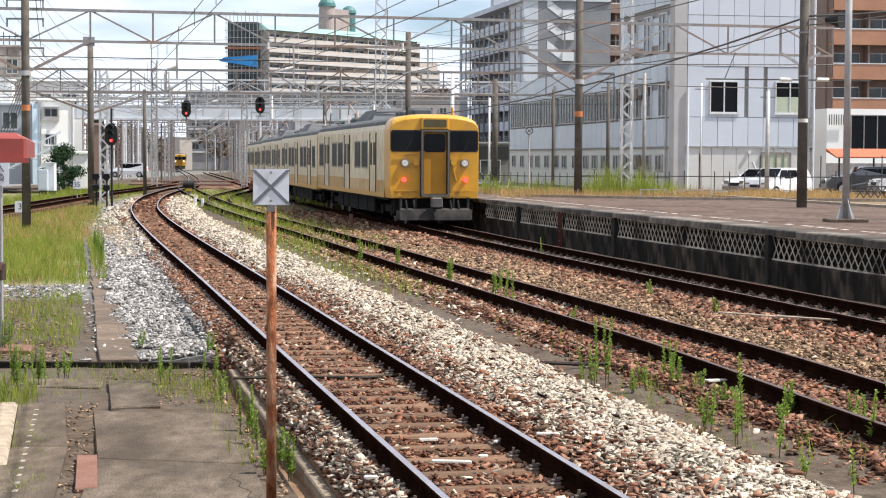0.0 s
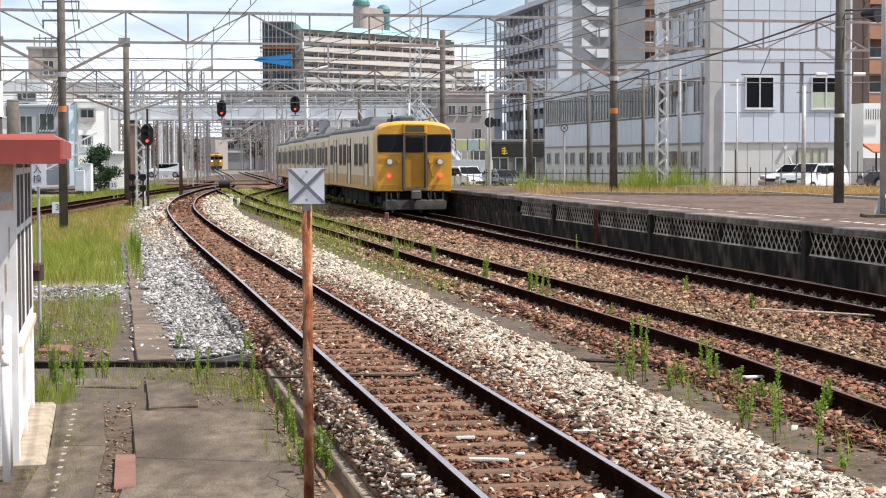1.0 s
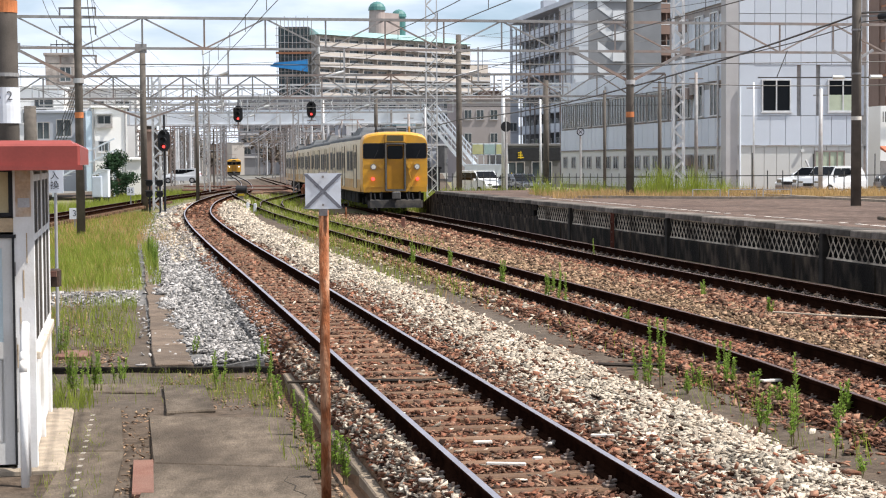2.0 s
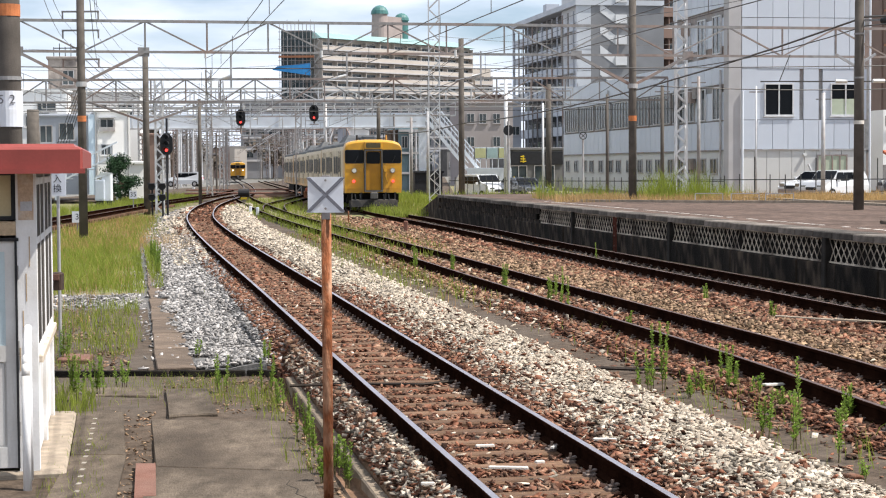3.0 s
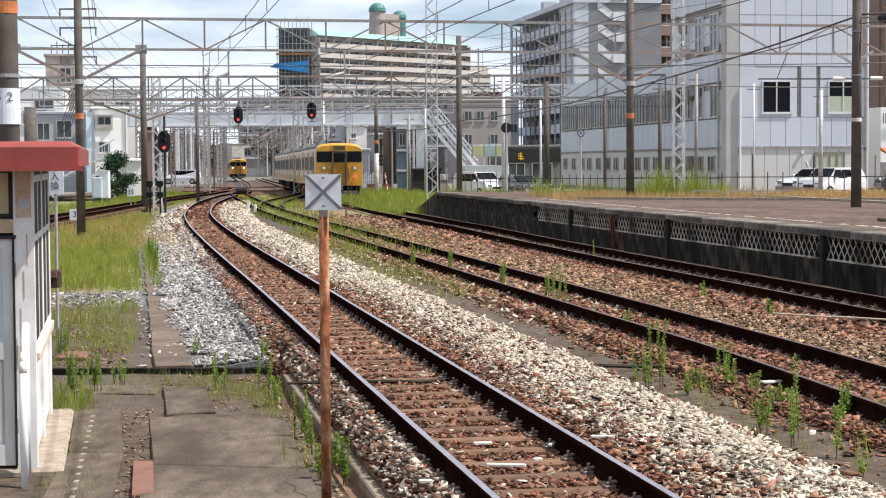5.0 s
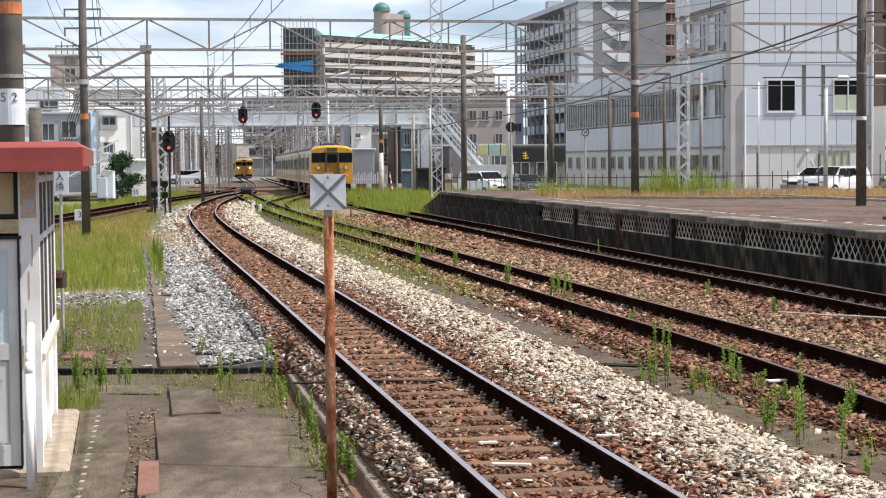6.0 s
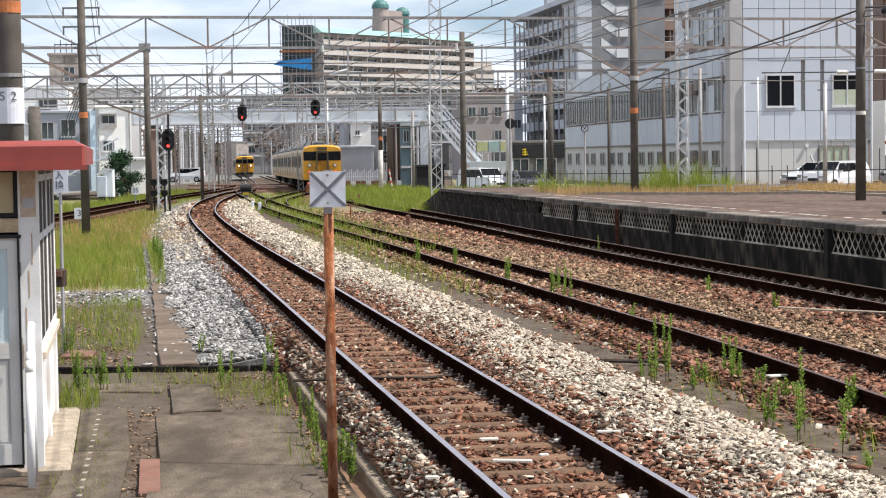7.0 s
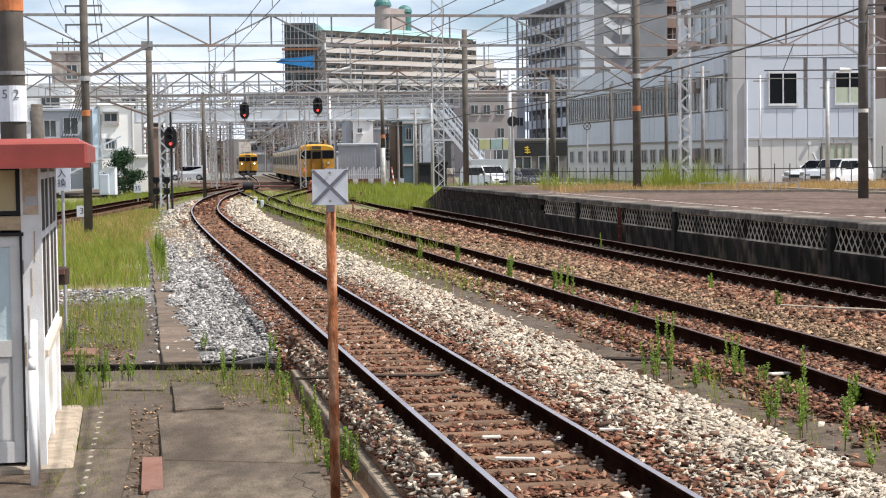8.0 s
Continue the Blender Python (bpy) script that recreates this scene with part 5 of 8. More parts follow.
def build_poles():
    concrete_pole("platform_pole", 11.54, 49.0, PL_Z, 8.0, 0.145, "tall dark concrete pole standing on the platform", [(2.35, WHITE_MARK)])
    lp = empty("platform_lamp", pose(9.75, 37.4, PL_Z), "grey steel lamp post on square base plate", "lamp post")
    part("shaft", Shape().rod((0, 0, 0.03), (0, 0, 7.5), 0.075, 0.07, 14), STEEL, lp, "", True)
    part("base_plate", Shape().box(-0.42, -0.3, 0.0, 0.42, 0.3, 0.07, 0.015), CONC, lp)
    for k in range(4):
        a = k * math.pi / 2 + 0.4
        c, s_ = math.cos(a), math.sin(a)
        part("gusset", Shape().hull([(0.05 * c, 0.05 * s_, 0.07), (0.24 * c, 0.24 * s_, 0.07), (0.24 * c + 0.012 * s_, 0.24 * s_ - 0.012 * c, 0.07)],
                                    [(0.05 * c, 0.05 * s_, 0.5), (0.075 * c, 0.075 * s_, 0.48), (0.075 * c + 0.012 * s_, 0.075 * s_ - 0.012 * c, 0.48)]), STEEL, lp)
    lo = empty("loudspeaker", pose(12.15, 48.6, 6.05), "dark horn loudspeaker bracketed to a pole", "loudspeaker")
    part("horn", Shape().rod((-0.05, 0.2, -0.02), (0.3, -0.15, -0.05), 0.08, 0.24, 16), BLACK, lo)
    part("bracket", Shape().beam((-0.6, 0.38, 0.0), (0, 0.2, 0.0), 0.05), STEEL_DARK, lo)
    for x, y, z, h, r, m_ in ((5.8, 100, 0.2, 5.4, 0.07, STEEL_PALE), (6.85, 112, 0.2, 7.0, 0.2, POLE_CONC), (10.5, 84, 0.45, 5.4, 0.1, POLE_CONC), (7.9, 84, 0.45, 5.0, 0.08, POLE_CONC),
                          (12.8, 88, 0.45, 6.0, 0.1, STEEL_DARK), (18.1, 84, 0.45, 5.0, 0.11, STEEL), (3.9, 105, 0.2, 7.0, 0.13, STEEL_PALE), (-9.6, 150, 0, 7.5, 0.14, STEEL),
                          (-2.0, 125, -0.1, 5.6, 0.12, STEEL_DARK), (-0.9, 135, 0, 6.3, 0.13, STEEL), (-24.2, 106, 0, 5.6, 0.45, POLE_CONC), (16.0, 90, 0.45, 5.6, 0.05, STEEL_PALE)):
        p = empty("utility_pole", pose(x, y, z), "slim weathered pole with small fittings", "pole", "poles")
        part("shaft", Shape().rod((0, 0, -0.4), (0, 0, h), r, r * 0.8, 12), m_, p, "", True)
        part("arm", Shape().beam((-0.35, 0, h - 0.3), (0.35, 0, h - 0.3), 0.06), STEEL_DARK, p)
    wp = empty("banded_pole", pose(-4.4, 128, -0.35), "concrete pole with worn white lower half and orange band", "pole", "poles")
    part("shaft", Shape().rod((0, 0, 3.2), (0, 0, 7.4), 0.15, 0.13, 14), POLE_CONC, wp, "", True)
    part("white_sleeve", Shape().rod((0, 0, -0.3), (0, 0, 3.2), 0.17, 0.16, 14), mat("sleeve_white", (0.55, 0.53, 0.5), 0.2, 4, 0.8, 0, 0.1, 40, (0.25, 0.22, 0.19), 0.6, 2.5), wp, "chipped white paint", True)
    part("band", Shape().rod((0, 0, 3.9), (0, 0, 4.15), 0.155, 0.155, 14), ORANGE, wp)
    # round sign on a thin post beyond the platform
    s = empty("round_sign", pose(7.08, 88, 0.45), "small round white sign with cross on post", "sign")
    part("post", Shape().rod((0, 0, -0.1), (0, 0, 2.95), 0.05, 0.05, 8), STEEL, s)
    pl = part("plate", Shape().disc((0, -0.07, 3.11), (0, 1, 0), 0.17, 0.02, 20), SIGN_WHITE, s)
    ring = Shape()
    for i in range(20):
        a, b = 2 * math.pi * i / 20, 2 * math.pi * (i + 1) / 20
        ring.beam((0.17 * math.cos(a), -0.085, 3.11 + 0.17 * math.sin(a)), (0.17 * math.cos(b), -0.085, 3.11 + 0.17 * math.sin(b)), 0.03, 0.04)
    part("rim", ring, BLACK, pl)
    for k in (-1, 1):
        part("cross_bar", Shape().beam((-0.08 * k, -0.085, 3.03), (0.08 * k, -0.085, 3.19), 0.012, 0.03), BLACK, pl)
    # far signal seen from behind
    s = empty("rear_signal", pose(3.4, 88, 0.3), "black round signal back on a steel post", "signal")
    part("post", Shape().rod((0, 0, -0.3), (0, 0, 4.0), 0.07, 0.07, 8), STEEL, s)
    part("back_plate", Shape().disc((0, 0, 3.55), (0, 1, 0), 0.26, 0.12, 20), BLACK, s)
    # ring-topped marker and short white posts between the tracks
    m = empty("ring_marker", pose(-3.72, 72, -0.22), "low iron marker post with ring head", "marker")
    part("post", Shape().rod((0, 0, 0), (0, 0, 0.55), 0.03, 0.03, 8), RUST, m)
    r = Shape()
    for i in range(14):
        a, b = 2 * math.pi * i / 14, 2 * math.pi * (i + 1) / 14
        r.beam((0.11 * math.cos(a), 0, 0.66 + 0.11 * math.sin(a)), (0.11 * math.cos(b), 0, 0.66 + 0.11 * math.sin(b)), 0.03, 0.03)
    part("ring", r, BLACK, m)
    for x, y, h, c in ((-1.21, 62.2, 0.43, CONC_RED), (-8.84, 86, 0.4, SIGN_WHITE), (-9.4, 88, 0.4, SIGN_WHITE), (-4.6, 98, 0.5, CONC_RED)):
        q = empty("marker_post", pose(x, y, -0.22), "short concrete marker post beside the rails", "marker", "marker posts")
        part("body", Shape().box(-0.07, -0.07, 0, 0.07, 0.07, h, 0.02), c, q)
    q = empty("striped_pole", pose(-3.45, 124, -0.1), "thin red and white striped leaning pole", "pole")
    for i in range(8):
        part("stripe", Shape().rod((0.03 * -i, 0, 0.2 * i), (0.03 * -(i + 1), 0, 0.2 * (i + 1)), 0.05, 0.05, 8), mat("stripe_red", (0.45, 0.1, 0.06), 0.1, 5, 0.6) if i % 2 else SIGN_WHITE, q)



build_poles()


def signal_head(name, x, y, z, mast_to, label):
    s = empty(name, pose(x, y, z), label, "signal", "track signals")
    ring = []
    for i in range(24):
        a = 2 * math.pi * i / 24
        ring.append((0.32 * math.cos(a), (0.2 if math.sin(a) > 0 else -0.24) + 0.32 * math.sin(a)))
    part("back_board", Shape().hull([(a, -0.04, b) for a, b in ring], [(a, 0.0, b) for a, b in ring]), BLACK, s)
    for k, zz in enumerate((0.32, 0.0, -0.32)):
        lamp = part("lens", Shape().disc((0, -0.05, zz), (0, 1, 0), 0.075, 0.03, 16), LAMP_RED if k == 2 else GLASS, s)
        h = Shape()
        for i in range(7):
            a, b = math.pi * i / 7, math.pi * (i + 1) / 7
            p0, p1 = (0.15 * math.cos(a), 0.15 * math.sin(a) + zz), (0.15 * math.cos(b), 0.15 * math.sin(b) + zz)
            h.hull([(p0[0], -0.05, p0[1]), (p1[0], -0.05, p1[1]), (p1[0], -0.05, p1[1] + 0.012), (p0[0], -0.05, p0[1] + 0.012)],
                   [(p0[0], -0.36, p0[1]), (p1[0], -0.36, p1[1]), (p1[0], -0.36, p1[1] + 0.012), (p0[0], -0.36, p0[1] + 0.012)])
        part("hood", h, BLACK, lamp)
    part("lamp_case", Shape().box(-0.17, 0.0, -0.55, 0.17, 0.22, 0.55, 0.04), BLACK, s)
    part("mast", Shape().rod((0, 0.14, mast_to[0]), (0, 0.14, mast_to[1]), 0.06, 0.055, 10), BLACK if mast_to[0] < -2 else STEEL_DARK, s)
    part("ladder_rung", Shape().beam((-0.3, 0.2, -0.75), (0.3, 0.2, -0.75), 0.05), STEEL_DARK, s)
    return s


signal_head("track_signal", -13.82, 90, 3.31, (-3.6, 1.3), "black signal head showing red on a slim mast")
signal_head("track_signal", -13.35, 119.5, 5.43, (-1.1, 1.9), "black hanging signal head showing red on the gantry")
signal_head("track_signal", -8.43, 119.5, 5.7, (-0.7, 0.9), "black hanging signal head showing red on the gantry")


def build_dwarf_signals():
    for x, y in ((-14.62, 90.3), (-13.98, 89.6)):
        s = empty("dwarf_signal", pose(x, y, -0.35), "low black shunting signal with two hooded lamps", "signal", "low signals")
        part("post", Shape().rod((0, 0, 0), (0, 0, 1.5), 0.05, 0.05, 8), BLACK, s)
        for z in (0.95, 1.5):
            part("lamp_head", Shape().rod((0, -0.18, z), (0, 0.14, z + 0.02), 0.18, 0.15, 14), BLACK, s)
            part("hood", Shape().box(-0.18, -0.4, z + 0.12, 0.18, -0.1, z + 0.18, 0.02), BLACK, s)


build_dwarf_signals()


def wire(name, pts, r=0.012, sag=0.0, label="", group="overhead wires"):
    """One continuous wire through the points, sagging between them."""
    path = [Vector(pts[0])]
    for a, b in zip(pts[:-1], pts[1:]):
        a, b = Vector(a), Vector(b)
        n = 8 if sag else 1
        path += [a.lerp(b, i / n) - Vector((0, 0, sag * 4 * i / n * (1 - i / n))) for i in range(1, n + 1)]
    s = Shape()
    for i, c in enumerate(path):
        d = (path[min(i + 1, len(path) - 1)] - path[max(i - 1, 0)]).normalized()
        sd = d.cross(Vector((0, 0, 1))).normalized() * r
        up = sd.normalized().cross(d) * r
        s.v += [tuple(c + sd), tuple(c + up), tuple(c - sd), tuple(c - up)]
    for i in range(len(path) - 1):
        for k in range(4):
            s.f.append((4 * i + k, 4 * i + (k + 1) % 4, 4 * i + 4 + (k + 1) % 4, 4 * i + 4 + k))
            s.m.append(0)
    return tagged(part(name, s, WIRE if group == "overhead wires" else RUBBER), label or "thin dark overhead wire strung between gantries", "wire", group)


def build_wires():
    spans = [6, 24, 63.5, 100.5, 120, 141, 168, 192, 222, 262, 310, 370]
    for line, last in ((T1, 12), (T2, 5), (T3, 11), (T5, 6)):
        ys = [y for y in spans[:last] if y >= line.y[0] or line is not T5]
        wire("contact_wire", [line.point(y, 0, 5.15) for y in ys], 0.011)
        wire("messenger_wire", [line.point(y, 0, 6.0) for y in ys], 0.011, 0.45)
        s = Shape()
        for a, b in zip(ys[:-1], ys[1:]):
            n = max(3, int((b - a) / 5))
            for i in range(1, n):
                u = i / n
                y = a + (b - a) * u
                s.rod(line.point(y, 0, 5.15), line.point(y, 0, 6.0 - 0.45 * 4 * u * (1 - u)), 0.008, 0.008, 4)
        tagged(part("dropper_wires", s, WIRE), "thin droppers between contact wire and messenger wire", "wire", "overhead wires", "stuff")
        # registration arms at the gantries
        for y in ys:
            if 40 < y < 130:
                p = line.point(y, 0, 0)
                a = empty("registration_arm", pose(p.x, y, 0), "steel arm with insulator holding the overhead wire", "wire fitting", "wire fittings")
                part("drop_tube", Shape().beam((0.9, 0, 4.95), (0.9, 0, 6.2), 0.06), STEEL, a)
                part("arm", Shape().beam((0.9, 0, 5.35), (0.0, 0, 5.17), 0.045), STEEL_PALE, a)
                part("insulator", Shape().rod((0.88, 0, 5.36), (0.6, 0, 5.3), 0.06, 0.05, 8), INSUL, a)
                part("hanger", Shape().rod((0, 0, 6.0), (0, 0, 6.25), 0.04, 0.04, 6), INSUL, a)
    # feeders along the poles, side wires and the thick black cable
    for dx, z in ((-0.62, 7.3), (0.62, 7.3), (-0.62, 6.65), (0.62, 6.65), (0.6, 5.65), (0, 8.6)):
        wire("feeder_wire", [(-5.4 + dx, 24, z + 0.3), (-12.45 + dx, 62, z), (-16.25 + dx, 98.6, z + 0.2), (-18.7 + dx, 141, z), (-21.0 + dx, 192, z)], 0.008, 0.5)
    for dx, z in ((-0.4, 8.2), (0.4, 8.9), (0.0, 7.6)):
        wire("feeder_wire", [(14.5 + dx, 30, z), (7.15 + dx, 66, z), (1.15 + dx, 94, z - 0.2), (-3 + dx, 141, z)], 0.009, 0.5)
    wire("power_cable", [(16.5, 30, 6.7), (11.7, 49.0, 6.15), (1.15, 94.0, 4.35), (-6.5, 150.0, 5.3)], 0.03, 0.5, "thick black cable sagging between poles")
    wire("power_cable", [(15.0, 30, 6.3), (11.7, 49.0, 5.9), (7.15, 66.0, 5.6), (5.95, 100.0, 5.0)], 0.016, 0.3, "black cable strung along platform poles")
    for z0, x1, z1 in ((9.2, -34, 10.4), (8.4, -34, 8.9), (8.0, 22, 9.2), (9.4, 24, 10.6), (7.8, 26, 8.0)):
        wire("span_wire", [(-0.3, 100.2, z0), (x1, 118, z1)], 0.011, 0.6)
    for x0, x1, z, y in ((-30, 14, 5.4, 100.6), (-30, 14, 6.4, 120.8), (8, 18, 5.05, 66.4), (-16, 17, 5.75, 63.4)):
        wire("span_wire", [(x0, y, z), (x1, y + 1, z - 0.1)], 0.018, 0.1)
    for i in range(5):
        wire("span_wire", [(-12.45, 62, 5.0 + 0.35 * i), (-16.25, 98.6, 6.2 - 0.1 * i)], 0.013, 0.3)
        wire("span_wire", [(-12.4, 62.1, 5.4 - 0.2 * i), (-13.4 + 0.1 * i, 62.4, 3.0)], 0.014)
    # black end fitting, long insulated bar and Y hanger by the platform
    q = empty("wire_bracket", pose(15.0, 66.6, 0), "horizontal steel pull-off bar with white insulators and Y hanger", "wire fitting")
    part("bar", Shape().beam((-3.0, 0, 5.2), (3.4, 0.6, 5.2), 0.05), WIRE, q)
    for x in (-0.2, 1.2):
        part("insulator", Shape().rod((x, 0, 5.2), (x + 0.45, 0.05, 5.2), 0.075, 0.075, 8), INSUL, q)
    for sx in (-1, 1):
        part("hanger", Shape().beam((0.55 + 0.75 * sx, 0, 6.2), (0.55, 0, 5.75), 0.09), STEEL, q)
    part("hanger_stem", Shape().beam((0.55, 0, 5.75), (0.55, 0, 5.25), 0.12), STEEL, q)
    part("stay", Shape().rod((-1.9, 0, 6.2), (-2.3, 0, 5.2), 0.018, 0.018, 6), WIRE, q)


build_wires()


# ---- trackside boxes ----
def build_trackside():
    c = empty("relay_cabinet", pose(-24.2, 128, -0.25), "pale grey metal relay cabinet with a lower front box", "cabinet")
    part("body", Shape().box(-0.1, -0.3, 0.0, 0.56, 0.5, 1.98, 0.03), PAINT_WHITE, c)
    part("front_box", Shape().box(-0.54, -0.62, 0.02, 0.14, -0.3, 1.5, 0.03), mat("cabinet_blue_grey", (0.5, 0.55, 0.62), 0.06, 2, 0.5), c)
    part("door", Shape().box(-0.48, -0.645, 0.1, 0.08, -0.62, 1.42, 0.01), mat("cabinet_blue_grey", (0.5, 0.55, 0.62)), c)
    part("hood", Shape().hull([(-0.62, -0.5, 1.62), (-0.55, -0.5, 1.55), (-0.55, 0.5, 1.55), (-0.62, 0.5, 1.62)], [(-0.1, -0.5, 2.02), (0.6, -0.36, 1.98), (0.6, 0.54, 1.98), (-0.1, 0.5, 2.02)]), PAINT_WHITE, c)
    part("base", Shape().box(-0.5, -0.5, -0.5, 0.7, 0.4, 0.0), BLACK, c)
    for x, y, z, t in ((-16.4, 95, 0.68, "35"), (-14.3, 70, 0.2, "3")):
        s = empty("distance_marker", pose(x, y, -0.5), "small white number board on short post", "marker", "number boards")
        part("post", Shape().rod((0, 0.02, 0), (0, 0.02, z + 0.4), 0.03, 0.03, 8), STEEL_DARK, s)
        pl = part("plate", Shape().box(-0.2, -0.03, z + 0.28, 0.2, 0.0, z + 0.72), SIGN_WHITE, s)
        tag_text("number", t, 0.34, pose(0, -0.033, z + 0.5, 90), mat("ink_black", (0.03, 0.03, 0.035)), pl)
    # switch machine and lever by the junction
    s = empty("switch_stand", pose(-12.8, 116, -0.2), "dark switch stand with yellow lamp plate", "switch")
    part("head", Shape().rod((-0.35, 0, 0.62), (0.35, 0, 0.62), 0.26, 0.26, 14), BLACK, s)
    part("leg", Shape().box(-0.12, -0.1, 0, 0.12, 0.1, 0.6), STEEL_DARK, s)
    part("plate", Shape().box(-0.2, -0.14, 0.2, 0.2, -0.1, 0.34), SHOP_YELLOW, s)
    s = empty("switch_machine", pose(-9.3, 128, -0.15), "low rusty switch machine between tracks", "switch")
    part("case", Shape().box(-0.5, -0.4, 0, 0.5, 0.4, 0.55, 0.08), RUST, s)
    part("lid", Shape().box(-0.4, -0.42, 0.5, 0.3, 0.3, 0.75, 0.08), AWNING, s)
    # loose pale boards and rubble in the ballast
    rng = random.Random(21)
    for x, y, ln, a in ((3.52, 18.2, 0.5, 28), (0.5, 13.25, 0.3, 3), (0.35, 14.3, 0.16, 20), (-0.1, 12.6, 0.1, 10), (0.75, 13.5, 0.08, 30), (1.35, 14.6, 0.2, 8), (0.9, 14.2, 0.09, 70), (5.5, 26.0, 1.2, -25), (6.3, 25.4, 1.3, -20)):
        b = tagged(part("loose_board", Shape().box(-ln / 2, -0.018 - 0.02 * (ln > 0.4), 0, ln / 2, 0.018 + 0.02 * (ln > 0.4), 0.02, 0.006), WHITE_MARK if y < 20 else CONC_PALE),
                   "loose pale board lying in the ballast", "board", "loose boards")
        b.matrix_basis = pose(x, y, -0.13 if y < 20 else -0.14, 0, 2, a)
    for pts, r in (([(-1.6, 18.7, -0.17), (-0.9, 18.55, -0.135), (-0.2, 18.6, -0.15), (0.4, 18.9, -0.13), (0.9, 19.1, -0.12)], 0.016),
                   ([(1.2, 19.5, -0.14), (1.7, 19.9, -0.135), (2.2, 20.2, -0.19), (2.9, 20.4, -0.2)], 0.02)):
        wire("ground_cable", pts, r, 0.0, "black rubber cable laid across the ballast", "ground cables")
    p = edge(27.0, 1.42)
    q = empty("red_marker", pose(p.x, p.y, -0.3), "red painted marker board against the platform wall", "marker")
    part("board", Shape().box(-0.06, -0.03, 0.2, 0.06, 0.03, 0.95, 0.01), mat("red_paint", (0.35, 0.03, 0.03), 0.15, 4, 0.6), q)
    part("post", Shape().box(-0.03, 0.03, 0, 0.03, 0.07, 0.9), STEEL_DARK, q)
    p = edge(47.5, 1.5)
    q = empty("wall_ladder", pose(p.x, p.y, -0.25), "short rusty ladder fixed to the platform wall", "ladder")
    for dy in (-0.25, 0.25):
        part("stile", Shape().beam((0, dy, 0), (0, dy, 0.98), 0.05), mat("ladder_rust", (0.09, 0.03, 0.02), 0.2, 6, 0.9), q)
    for k in range(3):
        part("rung", Shape().beam((0, -0.25, 0.2 + 0.27 * k), (0, 0.25, 0.2 + 0.27 * k), 0.035), mat("ladder_rust", (0.09, 0.03, 0.02)), q)


build_trackside()


# ---- buildings ----
def house(name, A, B, z0, label, category="building", group="buildings"):
    """An Empty at A whose x runs towards B and whose y runs into the house."""
    a, b = Vector(A), Vector(B)
    return empty(name, pose(A[0], A[1], z0, 0, 0, math.degrees(math.atan2(b.y - a.y, b.x - a.x))), label, category, group), (b - a).length


def window(parent, x0, x1, z0, z1, y=0.0, frame_mat=None, glass=None, bars=1, blind=None):
    fm = frame_mat or STEEL_PALE
    w = 0.07
    s = Shape()
    cuts = [x0 + w] + [x0 + (x1 - x0) * (i + 1) / (bars + 1) + sg * w / 2 for i in range(bars) for sg in (-1, 1)] + [x1 - w]
    xs, zs = [x0] + cuts + [x1], [z0, z0 + w, z1 - w, z1]
    nx = len(xs)
    for yy in (y - 0.05, y + 0.04):
        s.v += [(xx, yy, zz) for zz in zs for xx in xs]
    solid = lambda i, j: not (j == 1 and i % 2 == 1) and 0 <= i < nx - 1 and 0 <= j < 3
    for j in range(3):
        for i in range(nx - 1):
            if not solid(i, j):
                continue
            q = [j * nx + i, j * nx + i + 1, (j + 1) * nx + i + 1, (j + 1) * nx + i]
            k = 4 * nx
            s.f += [tuple(q), tuple(c + k for c in reversed(q))]
            for e, (di, dj) in enumerate(((0, -1), (1, 0), (0, 1), (-1, 0))):
                if not solid(i + di, j + dj):
                    a, b = q[e], q[(e + 1) % 4]
                    s.f.append((a, a + k, b + k, b))
    s.m = [0] * len(s.f)
    wd = part("window", s, fm, parent)
    for i in range(bars + 1):
        a, b = x0 + (x1 - x0) * i / (bars + 1), x0 + (x1 - x0) * (i + 1) / (bars + 1)
        part("pane", Shape().box(a + w / 2, y - 0.01, z0 + w, b - w / 2, y + 0.01, z1 - w), glass or GLASS_BLUE, wd)
    if blind:
        part("blind", Shape().box(x0 + w, y - 0.02, z0 + w, x1 - w, y - 0.011, z0 + (z1 - z0) * 0.52), blind, wd)
    return wd


